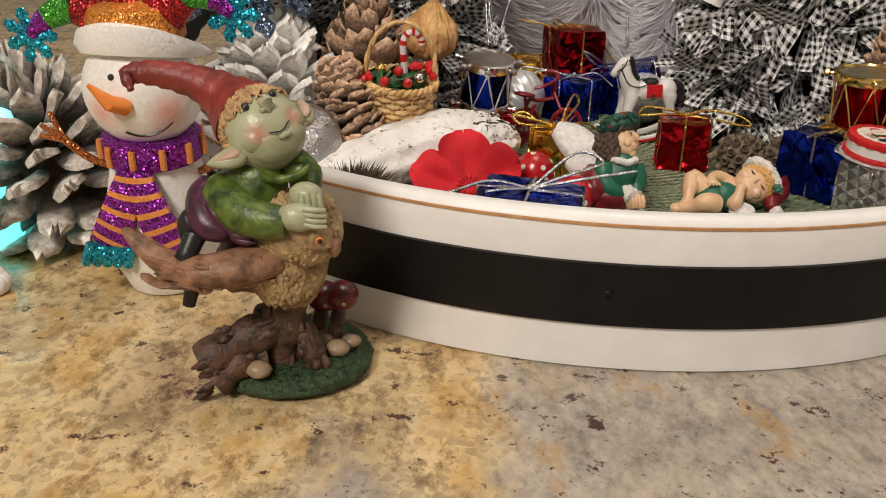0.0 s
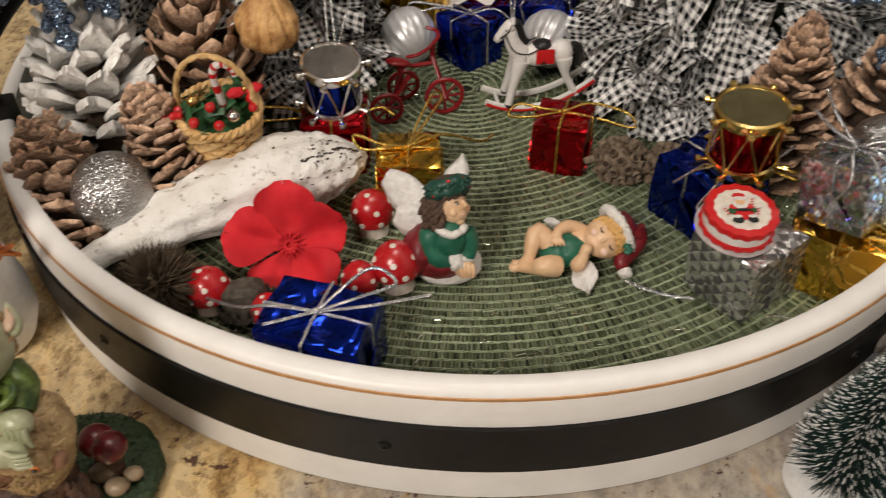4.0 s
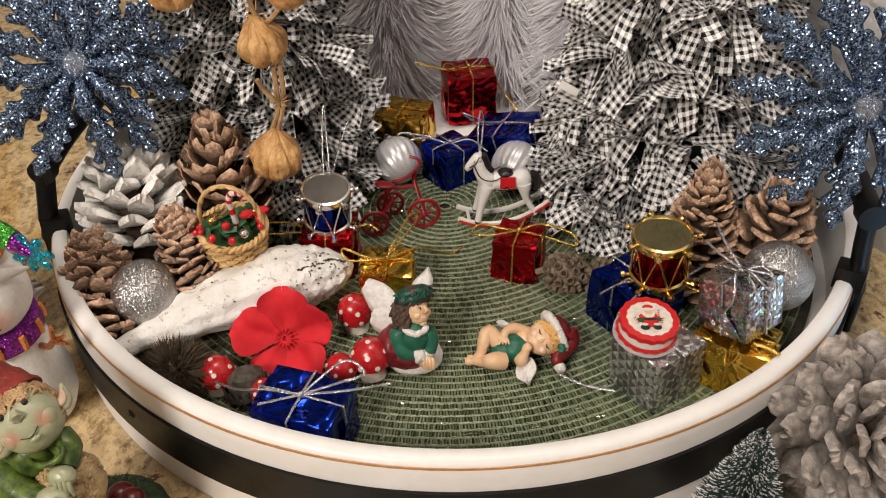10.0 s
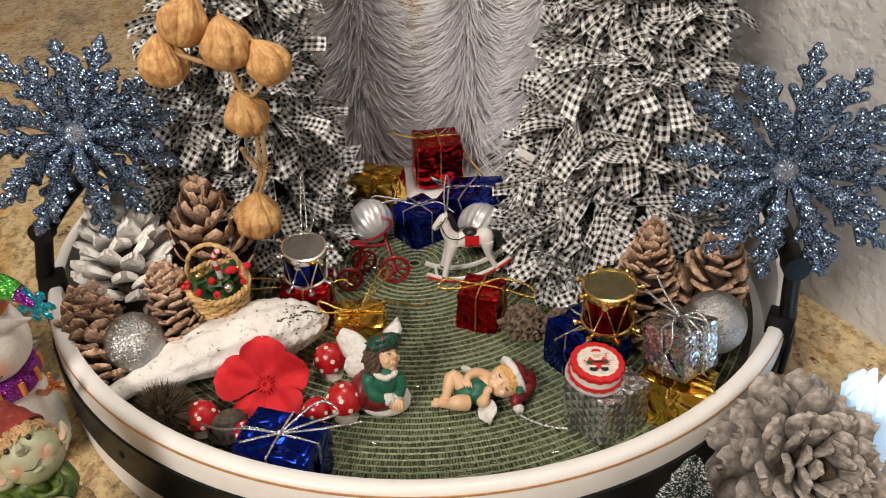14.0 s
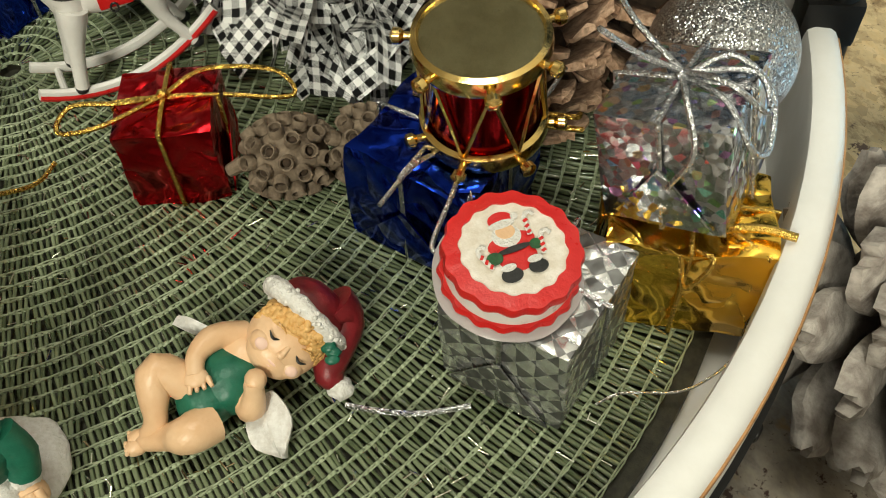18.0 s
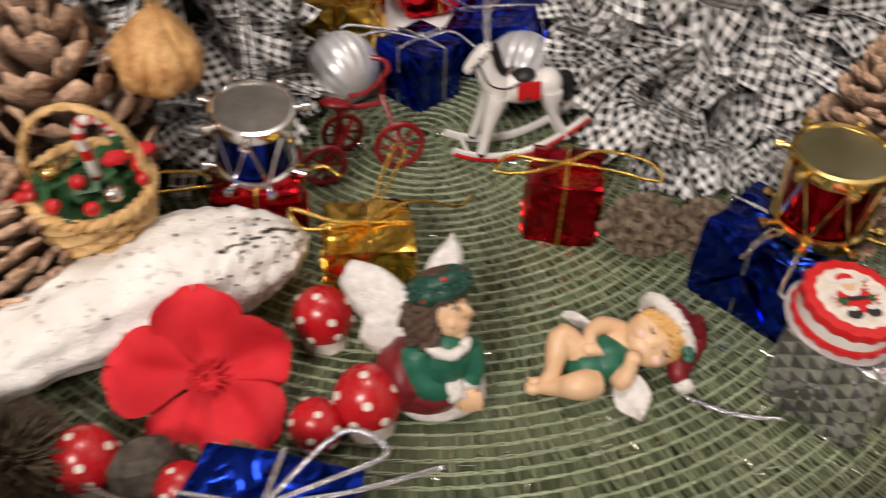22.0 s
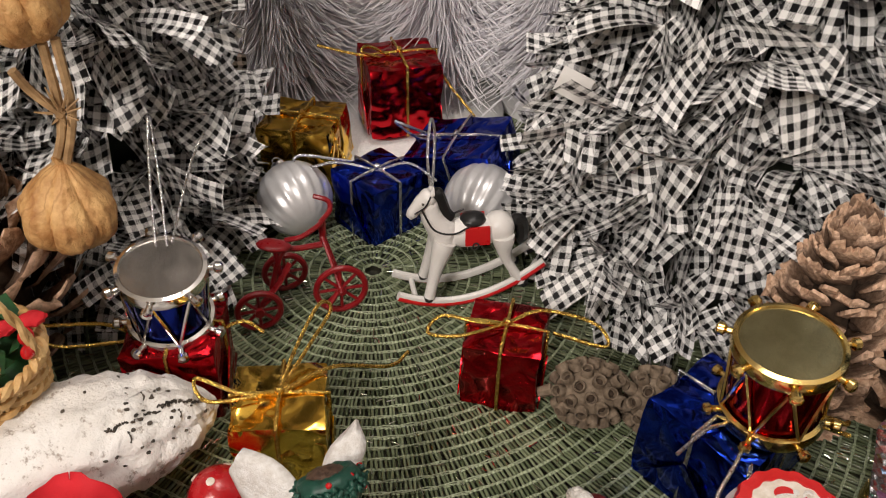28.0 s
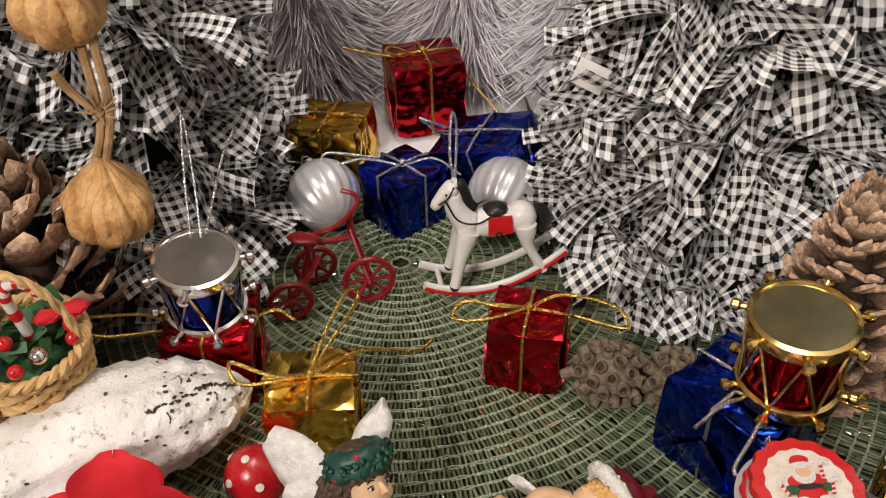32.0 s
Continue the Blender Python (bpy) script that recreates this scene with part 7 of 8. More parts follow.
    tube(curve_through([at(0.002, 0.0110, -0.0044), at(0.0072, 0.0100, -0.0046), (0.0586, -0.1314, 0.0365), (0.0600, -0.1333, 0.0345)], 4), [0.0054, 0.0052, 0.0050, 0.0047, 0.0044, 0.0041, 0.0038, 0.0035, 0.0032, 0.0030, 0.0027, 0.0024, 0.0020], 12, bm, 2)
    ball(bm, (0.0599, -0.1345, 0.0338), 0.0027, 4, 0.25)
    for n in range(5):
        ball(bm, Vector((0.0599, -0.1304, 0.0425)) + Vector((0.0006 * (n % 2), 0.0012 * n - 0.0024, 0.0004 * n)), (0.0016, 0.0012, 0.0009), 1, 0.4, None, 2)
    leaf_wing(bm, (0.0402, -0.1170, 0.0370), (0.0305, -0.1088, 0.0375), (-0.407, 0.282, 0.903), 0.0056, 5)
    leaf_wing(bm, (0.0437, -0.1323, 0.0355), (0.0457, -0.1452, 0.0325), (0.918, 0.088, 0.425), 0.0100, 5)


fig("lying_cherub_figurine", "sleeping winged cherub figurine in green with a red cap", [SKIN, DRESS_GREEN, DRESS_RED, HAIR_BLOND, FUR_WHITE, WING, BLACK_PAINT, BLUSH], lying)


airbrushed(GOBLIN, (((-0.1314, -0.2407, 0.0908), 0.0042), ((-0.1225, -0.2335, 0.0945), 0.0042)), (0.5, 0.15, 0.11))


def rider(bm):
    # 0 goblin skin 1 hat 2 shirt 3 purple 4 owl 5 owl wing 6 bark 7 moss 8 pebble 9 hair 10 dark 11 blush 12 maroon 13 amber eye
    rng = random.Random(9)
    base = (-0.1295, -0.2145, 0.0035)
    ball(bm, base, (0.0275, 0.0265, 0.0068), 7, 0.05, sub=4, freq=200)
    for i in range(3200):
        a, r = rng.uniform(0, math.tau), math.sqrt(rng.random())
        x, y = base[0] + math.cos(a) * r * 0.0265, base[1] + math.sin(a) * r * 0.0258
        z = base[2] + 0.0066 * math.sqrt(max(0.02, 1 - r * r))
        d = Vector((rng.uniform(-1, 1), rng.uniform(-1, 1), rng.uniform(0.3, 1))).normalized() * rng.uniform(0.0014, 0.003)
        p = Vector((x, y, z - 0.0004))
        s = d.orthogonal().normalized() * 0.0003
        f = bm.faces.new([bm.verts.new(v) for v in (p + s, p - s, p + d)])
        f.material_index = 7
    for k, (p, q, r) in enumerate((((-0.154, -0.236, 0.012), (-0.128, -0.226, 0.021), 0.0062), ((-0.15, -0.238, 0.006), (-0.136, -0.23, 0.012), 0.0052), ((-0.131, -0.225, 0.005), (-0.127, -0.226, 0.034), 0.0066), ((-0.138, -0.226, 0.01), (-0.134, -0.226, 0.026), 0.0045), ((-0.119, -0.228, 0.006), (-0.124, -0.226, 0.02), 0.004))):
        pts = curve_through([p, (Vector(p) + Vector(q)) / 2 + Vector((0, 0, 0.002)), q], 5)
        tube(pts, [r * (1 + 0.12 * math.sin(i * 1.3 + k)) for i in range(len(pts))], 11, bm, 6)
        for e in range(16):
            c = pts[int(rng.random() * (len(pts) - 2))]
            off = Vector((rng.uniform(-1, 1), rng.uniform(-1.2, 0.3), rng.uniform(-0.6, 1))).normalized() * r * 0.92
            run = (Vector(q) - Vector(p)).normalized() * rng.uniform(0.004, 0.009)
            tube([c + off - run * 0.5, c + off * 1.12, c + off + run * 0.5], [0.0004, rng.uniform(0.0011, 0.0019), 0.0005], 5, bm, 6)
    for x, y, r in ((-0.113, -0.222, 0.0035), (-0.119, -0.217, 0.0042), (-0.136, -0.237, 0.0035), (-0.109, -0.217, 0.0028)):
        ball(bm, (x, y, 0.0105), (r * 1.2, r, r * 0.8), 8, 0.1)
    # owl
    ball(bm, (-0.1265, -0.232, 0.048), (0.0125, 0.0125, 0.017), 4, 0.08, sub=4)
    ball(bm, (-0.1215, -0.235, 0.058), (0.0125, 0.0125, 0.012), 4, 0.06, sub=4)
    for i in range(330):
        u, a = rng.random(), rng.uniform(-2.8, 0.6)
        z = 0.034 + 0.021 * u
        rr = 0.0119 * math.sqrt(max(0.1, 1 - ((z - 0.048) / 0.0175) ** 2))
        ball(bm, (-0.1265 + math.cos(a) * rr, -0.232 + math.sin(a) * rr, z), (0.0011, 0.0011, 0.0015), 4, 0.4, sub=1)
    for i in range(300):
        u, a = rng.uniform(-0.7, 0.95), rng.uniform(-3.0, 0.9)
        rr = 0.0119 * math.sqrt(1 - u * u)
        ball(bm, (-0.1215 + math.cos(a) * rr, -0.235 + math.sin(a) * rr, 0.058 + u * 0.012), (0.0009, 0.0009, 0.0012), 4, 0.4, sub=1)
    ball(bm, (-0.1150, -0.2450, 0.0590), (0.0040, 0.0030, 0.0044), 4, 0.25)
    ball(bm, (-0.1142, -0.2476, 0.0592), (0.0012, 0.0008, 0.0012), 13, sub=2)
    ball(bm, (-0.1140, -0.2483, 0.0592), (0.0008, 0.0006, 0.0008), 10, sub=2)
    ball(bm, (-0.1108, -0.2415, 0.0548), (0.002, 0.003, 0.003), 5, 0.1)
    pts = curve_through([(-0.1275, -0.2395, 0.05), (-0.145, -0.2465, 0.0485), (-0.159, -0.243, 0.049), (-0.1725, -0.2385, 0.0575)], 5)
    tube(pts, [0.006, 0.0068, 0.0072, 0.0072, 0.007, 0.0066, 0.0062, 0.006, 0.0056, 0.0054, 0.005, 0.0045, 0.004, 0.0034, 0.0026, 0.0014], 12, bm, 5, 0.75)
    for k in range(5):
        tube(curve_through([(-0.147, -0.246 - 0.001 * k, 0.046 - 0.0006 * k), (-0.160 + 0.003 * k, -0.246, 0.0435), (-0.168 + 0.005 * k, -0.241, 0.0445)], 4), [0.0022] * 5 + [0.0018] * 3 + [0.0006], 8, bm, 5, 0.5)
    ball(bm, (-0.142, -0.225, 0.042), (0.008, 0.009, 0.01), 5, 0.15)
    for e in range(60):
        s = rng.random()
        c = pts[int(s * 11)] + Vector((0, -0.0035 - 0.002 * (1 - s), rng.uniform(-0.0055, 0.0045) * (1 - 0.6 * s)))
        d = Vector((-1, 0.12, 0.1 - 0.35 * (0.5 - s))).normalized() * rng.uniform(0.004, 0.008)
        tube([c, c + d * 0.6, c + d], [0.0011, 0.0013, 0.0003], 5, bm, 5, 0.6)
    tube([(-0.153, -0.234, 0.046), (-0.1565, -0.236, 0.032)], [0.003, 0.002], 8, bm, 10)
    # rider
    ball(bm, (-0.1439, -0.2335, 0.0621), (0.0105, 0.0100, 0.0095), 3, 0.15)
    ball(bm, (-0.1350, -0.2318, 0.0687), (0.0098, 0.0085, 0.0112), 2, 0.1)
    ball(bm, (-0.1441, -0.2327, 0.0665), (0.0062, 0.0062, 0.0075), 2, 0.1)
    tube(curve_through([(-0.1447, -0.2347, 0.0695), (-0.1379, -0.2419, 0.0653), (-0.1300, -0.2457, 0.0642), (-0.1232, -0.2468, 0.0641)], 4), [0.0056, 0.0060, 0.0062, 0.0062, 0.0061, 0.0060, 0.0058, 0.0056, 0.0054, 0.0052, 0.0050, 0.0046, 0.0042], 13, bm, 2)
    tube(curve_through([(-0.1246, -0.2276, 0.0757), (-0.1200, -0.2311, 0.0726), (-0.1196, -0.2366, 0.0701)], 4), [0.0052] * 5 + [0.0046] * 4, 11, bm, 2)
    lumpy_ring(bm, (-0.1250, -0.2362, 0.0762), (0.0066, -0.001, 0.0012), (0.001, 0.004, 0.0016), 1, 1, 0.0012, 2, 31, 24)
    ball(bm, (-0.1202, -0.2471, 0.0659), (0.0062, 0.0042, 0.0042), 0, 0.12)
    ball(bm, (-0.1186, -0.2409, 0.0701), (0.0050, 0.0040, 0.0042), 0, 0.12)
    for k in range(4):
        p, q = Vector((-0.1181, -0.2499, 0.0670)), Vector((-0.1164, -0.2440, 0.0706))
        tube([p + Vector((0, 0, 0.0024 - 0.0015 * k)), p + Vector((0.0030, -0.0012, 0.0026 - 0.0016 * k)), p + Vector((0.0062, -0.0002, 0.0022 - 0.0016 * k))], [0.0009, 0.0009, 0.0006], 7, bm, 0)
        tube([q + Vector((-0.0030 + 0.0016 * k, 0, 0.0012)), q + Vector((-0.0026 + 0.0017 * k, -0.0014, -0.0016)), q + Vector((-0.0024 + 0.0018 * k, -0.0012, -0.0046))], [0.0009, 0.0009, 0.0006], 7, bm, 0)
    tube(curve_through([(-0.1491, -0.2299, 0.0707), (-0.1498, -0.2353, 0.0656), (-0.1472, -0.2407, 0.0607), (-0.1407, -0.2426, 0.0586)], 4), [0.0024, 0.0034, 0.0042, 0.0046, 0.0048, 0.0050, 0.0050, 0.0050, 0.0048, 0.0045, 0.0040, 0.0034, 0.0026], 12, bm, 3)
    for k in range(5):
        tube(curve_through([(-0.1481, -0.2381, 0.0692), Vector((-0.1441, -0.2434, 0.0644)) + Vector((0.0012 * k, 0, -0.0016 * k)), Vector((-0.1368, -0.2443, 0.0623)) + Vector((0.001 * k, 0, -0.0014 * k))], 4), [0.0005, 0.0009, 0.0012, 0.0013, 0.0013, 0.0012, 0.0011, 0.0009, 0.0005], 7, bm, 3)
    ball(bm, (-0.1524, -0.2384, 0.0584), (0.0044, 0.0040, 0.0062), 10, 0.1)
    tube([(-0.1510, -0.2411, 0.0572), (-0.1530, -0.2443, 0.0524), (-0.1548, -0.2460, 0.0509)], [0.0034, 0.0030, 0.0022], 9, bm, 10)
    head = Vector((-0.1319, -0.2289, 0.0856))
    turn, at = facing(head, (0.292, -0.70, 0.648), (-0.571, 0.322, 0.754))
    ball(bm, head, (0.0118, 0.0122, 0.0116), 0, 0.02, turn, 4)
    ball(bm, at(0, -0.0046, 0.0036), (0.0094, 0.0072, 0.0068), 0, 0.02, turn, 4)
    for x in (-0.0056, 0.0056):
        ball(bm, at(x, -0.0030, 0.0052), (0.0046, 0.0044, 0.0044), 0, 0, turn)
        ball(bm, at(x * 0.80, 0.0050, 0.0102), (0.0011, 0.0013, 0.0008), 10, 0, turn, 2)
    tube([at(0, 0.0042, 0.0108), at(0, 0.0020, 0.0134), at(0, 0.0006, 0.0116)], [0.0012, 0.0021, 0.0010], 10, bm, 0)
    for x in (-0.0013, 0.0013):
        ball(bm, at(x, 0.0014, 0.0120), (0.0011, 0.0010, 0.0012), 0, 0, turn, 2)
    tube(curve_through([at(-0.0034, -0.0050, 0.0108), at(0.0, -0.0062, 0.0112), at(0.0036, -0.0044, 0.0108)], 4), 0.00024, 6, bm, 10)
    ball(bm, at(0.0004, -0.0074, 0.0102), (0.0022, 0.0010, 0.0010), 0, 0, turn, 2)
    tube(curve_through([at(-0.0085, -0.0030, 0.0002), at(-0.0140, -0.0025, -0.0002), at(-0.0195, -0.0005, -0.0014)], 4), [0.0030, 0.0044, 0.0050, 0.0050, 0.0046, 0.0039, 0.0030, 0.0019, 0.0005], 12, bm, 0, 0.6)
    tube(curve_through([at(-0.0105, -0.0030, 0.0026), at(-0.0140, -0.0026, 0.0022), at(-0.0178, -0.0012, 0.0006)], 4), [0.0014, 0.0022, 0.0027, 0.0027, 0.0024, 0.0020, 0.0015, 0.0009, 0.0003], 10, bm, 11, 0.5)
    tube(curve_through([at(0.0095, -0.0030, 0.0000), at(0.0132, -0.0010, -0.0004), at(0.0152, 0.0040, -0.0010)], 4), [0.0022, 0.0034, 0.0040, 0.0040, 0.0036, 0.0030, 0.0022, 0.0013, 0.0004], 12, bm, 0, 0.6)
    tube(curve_through([at(0.0110, -0.0026, 0.0026), at(0.0136, -0.0006, 0.0020), at(0.0148, 0.0028, 0.0010)], 4), [0.0010, 0.0016, 0.0019, 0.0019, 0.0017, 0.0014, 0.0010, 0.0006, 0.0003], 10, bm, 11, 0.5)
    for i in range(1500):
        a, u = rng.uniform(0, math.tau), rng.uniform(-0.75, 1.0)
        e = math.sqrt(max(0, 1 - u * u))
        x, y, z = math.cos(a) * e, u, math.sin(a) * e
        if (z > 0.15 and y < 0.52 - 0.1 * abs(x)) or (y < -0.35 and z > -0.4):
            continue
        p = at(x * 0.0114, y * 0.0122, z * 0.0118)
        d = (p - head).normalized()
        t = d.cross(Vector((rng.uniform(-1, 1), rng.uniform(-1, 1), rng.uniform(-1, 1)))).normalized() * rng.uniform(0.0012, 0.0026)
        tube([p - t, p + d * 0.0010, p + t], [0.0003, rng.uniform(0.0005, 0.0008), 0.0002], 5, bm, 9)
    pts = curve_through([(-0.1386, -0.2232, 0.0887), (-0.1455, -0.2192, 0.0930), (-0.1533, -0.2177, 0.0966), (-0.1617, -0.2179, 0.0986), (-0.1693, -0.2187, 0.0994), (-0.1729, -0.2201, 0.0987), (-0.1715, -0.2228, 0.0950)], 5)
    radii = (0.0112, 0.0074, 0.0052, 0.0042, 0.0034, 0.0026, 0.0010)
    tube(pts, [radii[min(i // 5, 5)] + (radii[min(i // 5, 5) + 1] - radii[min(i // 5, 5)]) * (i / 5 - min(i // 5, 5)) + 0.0003 * math.sin(i * 2.1) for i in range(len(pts))], 16, bm, 1)
    for x, y, z, r in ((-0.1115, -0.219, 0.0285, 0.0055), (-0.118, -0.215, 0.026, 0.0058)):
        tube([(x - 0.004, y + 0.004, 0.008), (x, y + 0.002, z)], [0.003, 0.002], 8, bm, 6)
        ball(bm, (x, y, z), (r, r, r * 0.9), 12)
        ball(bm, (x + 0.001, y - r * 0.9, z - 0.001), 0.0009, 8, sub=2)


fig("goblin_rider_figurine", "painted resin goblin in a red hat riding an owl over moss", [GOBLIN, GOBLIN_HAT, GOBLIN_SHIRT, GOBLIN_PURPLE, OWL, OWL_WING, BARK, MOSS, PEBBLE, STRAW, BLACK_PAINT, GOBLIN_BLUSH, MAROON_CAP, CARROT], rider, lift=TOP)


# ---- snowman ornament ----
def plate_star(r, n, thick):
    bm = bmesh.new()
    for i in range(n):
        a = math.tau * i / n
        d = Vector((math.cos(a), 0, math.sin(a)))
        s = Vector((-math.sin(a), 0, math.cos(a)))
        tube([Vector(), d * r * 0.75, d * r], [r * 0.2, r * 0.2, r * 0.14], 8, bm, 0, 1.0)
        for sg in (-1, 1):
            tube([d * r * 0.62, d * r * 0.62 + (d + s * sg) * r * 0.2], [r * 0.13, r * 0.11], 8, bm)
    for v in bm.verts:
        v.co.y *= 0.4
    return bm


HEAD_CLAY = airbrushed(mottled("blushed_white_clay", (0.78, 0.755, 0.71), (0.88, 0.865, 0.83), 500, 0.5, bump_mm=0.25), (((-0.0085, -0.0205, 0.0775), 0.0085), ((0.0150, -0.0150, 0.0775), 0.0095)), (0.75, 0.2, 0.13))


STRIPE_ORANGE = mottled("stripe_orange", (0.6, 0.2, 0.04), (0.75, 0.3, 0.07), 900, 0.5, bump_mm=0.3)


def snowman():
    s = skew("snowman_ornament", pose(-0.1893, -0.1490, TOP, 5, 0, -6), "white clay snowman ornament with a striped glitter scarf on the counter", "snowman")
    part("body", lathe([(0.010, 0.0), (0.0165, 0.002), (0.0205, 0.012), (0.0212, 0.026), (0.019, 0.042), (0.0165, 0.053), (0.0155, 0.062)], 48), CLAY_WHITE, s)
    head = part("head", ball(bmesh.new(), (0, -0.001, 0.0815), (0.0214, 0.0202, 0.0212), 0, 0.02, sub=4), HEAD_CLAY, s)
    f = Matrix.Rotation(radians(15), 4, "Z")
    on = lambda x, z, k=1.0: f @ Vector((x, -math.sqrt(max(0, 1 - (x / 0.0214) ** 2 - ((z - 0.0815) / 0.0212) ** 2)) * 0.0202 * k - 0.001, z))
    part("nose", tube([on(-0.004, 0.0805, 0.95), on(-0.005, 0.0820) + f @ Vector((-0.003, -0.003, 0.001)), on(-0.007, 0.0865) + f @ Vector((-0.0070, -0.005, 0.0035))], [0.0040, 0.0036, 0.0009], 14, flat=0.8), CARROT, head, "orange glittered carrot nose")
    for x in (-0.0075, 0.0042):
        part("eye", ball(bmesh.new(), on(x, 0.0905, 1.0), 0.0012, sub=2), BLACK_PAINT, head)
    part("smile", tube([on(x, 0.0685 + 48 * (x - 0.001) ** 2, 1.01) for x in [-0.0055 + 0.0165 * i / 12 for i in range(13)]], 0.00045, 5), BLACK_PAINT, head)
    # the brim turned up into a crescent with two points
    bm = bmesh.new()
    rings = []
    for i in range(33):
        q = -1 + 2 * i / 32
        a = radians(-90 + 104 * q)
        tall = 0.0058 * math.sqrt(max(0.003, 1 - q * q))
        r, zc = 0.0172 + 0.0078 * q ** 4, 0.1030 - 0.0090 * q * q
        rings.append([bm.verts.new((math.cos(a) * (r + dr), math.sin(a) * (r + dr) * 0.95 - 0.001, zc + dz * tall)) for dr, dz in ((-0.0022, -1), (0.0012, -0.9), (0.0026, 0), (0.0014, 0.9), (-0.0022, 1))])
    for r0, r1 in zip(rings, rings[1:]):
        for k in range(5):
            bm.faces.new((r0[k], r0[(k + 1) % 5], r1[(k + 1) % 5], r1[k]))
    bm.faces.new(rings[0])
    bm.faces.new(rings[-1])
    part("hat_brim", bm, WHITE_GLITTER, head, "white glitter hat brim", angle=60)
    hat = part("hat", lathe([(0.0172, 0.1005), (0.0170, 0.107), (0.0150, 0.1115), (0.006, 0.114)], 36), ORANGE_GLITTER, head, "red and orange glitter jester hat")
    for pts, seq in (([(-0.010, 0, 0.106), (-0.021, -0.001, 0.110), (-0.031, -0.003, 0.106), (-0.0375, -0.005, 0.100)], (RED_GLITTER, GREEN_GLITTER, PURPLE_GLITTER)), ([(0.010, 0, 0.108), (0.0205, -0.001, 0.1165), (0.0305, -0.002, 0.115), (0.037, -0.003, 0.110)], (RED_GLITTER, GREEN_GLITTER, PURPLE_GLITTER)), ([(-0.001, 0, 0.110), (-0.003, 0, 0.122), (-0.009, 0, 0.133), (-0.011, 0, 0.143)], (RED_GLITTER, GREEN_GLITTER, PURPLE_GLITTER))):
        c = curve_through(pts, 4)
        n = len(c)
        rad = [0.0085 * (1 - 0.75 * i / (n - 1)) for i in range(n)]
        for k, mt in enumerate(seq):
            a, b = k * (n - 1) // 3, (k + 1) * (n - 1) // 3
            part("hat_point", tube(c[a:b + 1], rad[a:b + 1], 14), mt, hat)
        part("hat_star", plate_star(0.0098, 7, 0.001), TEAL_GLITTER, hat, "teal glitter snowflake", m=Matrix.Translation(c[-1]))
    part("scarf_collar", lathe([(0.0158, 0.0535), (0.0182, 0.0545), (0.0186, 0.0590), (0.0182, 0.0640), (0.016, 0.0650)], 44), PURPLE_GLITTER, s, "purple glitter scarf")
    for i in range(11):
        a = math.tau * i / 11 + 0.15
        part("collar_stripe", tube([(math.cos(a) * 0.0187, math.sin(a) * 0.0187, 0.0555), (math.cos(a) * 0.0190, math.sin(a) * 0.0190, 0.0592), (math.cos(a) * 0.0187, math.sin(a) * 0.0187, 0.063)], 0.0013, 8), STRIPE_ORANGE, s)
    for sg in (-1, 1):
        rows_, cols = 16, 7
        bm = bmesh.new()
        g = {}
        for i in range(rows_):
            u = i / (rows_ - 1)
            for j in range(cols):
                v = j / (cols - 1) * 2 - 1
                cx = sg * (0.0012 + 0.0105 * u)
                w = 0.0046 + 0.0030 * u
                x = cx + v * w
                z = 0.056 - 0.031 * u + sg * v * 0.004 * u
                g[i, j] = bm.verts.new((x, -0.0195 - 0.0035 * math.sin(u * 2.2) - 0.0012 * (1 - v * v), z))
        for i in range(rows_ - 1):
            for j in range(cols - 1):
                fa = bm.faces.new((g[i, j], g[i + 1, j], g[i + 1, j + 1], g[i, j + 1]))
                fa.material_index = 1 if i % 3 == 1 else 0
        ext = bmesh.ops.extrude_face_region(bm, geom=bm.faces[:])["geom"]
        for v in ext:
            if isinstance(v, bmesh.types.BMVert):
                v.co.y += 0.0022
        part("scarf_tail", bm, [PURPLE_GLITTER, STRIPE_ORANGE], s, "purple and orange striped glitter scarf end")
        for k in range(5 if sg < 0 else 0):
            x = sg * 0.0125 + (k - 2) * 0.0036
            part("fringe", tube([(x * 0.96, -0.0222, 0.0262), (x * 1.05, -0.0232, 0.0215), (x * 1.16, -0.0228, 0.0180)], [0.0026, 0.0025, 0.0018], 8), TEAL_GLITTER, s)
        arm = part("arm", tube(curve_through([(sg * 0.017, 0.0, 0.049), (sg * 0.025, -0.004, 0.054), (sg * 0.0325, -0.007, 0.063)], 4), 0.0016, 8), COPPER_GLITTER, s, "copper glitter twig arm")
        for dx, dz in ((0.0065, 0.0035), (0.002, 0.0085), (0.0075, -0.001)):
            part("twig", tube([(sg * 0.0315, -0.0065, 0.0615), (sg * (0.0325 + dx), -0.008, 0.064 + dz)], [0.0014, 0.0009], 7), COPPER_GLITTER, arm)


snowman()

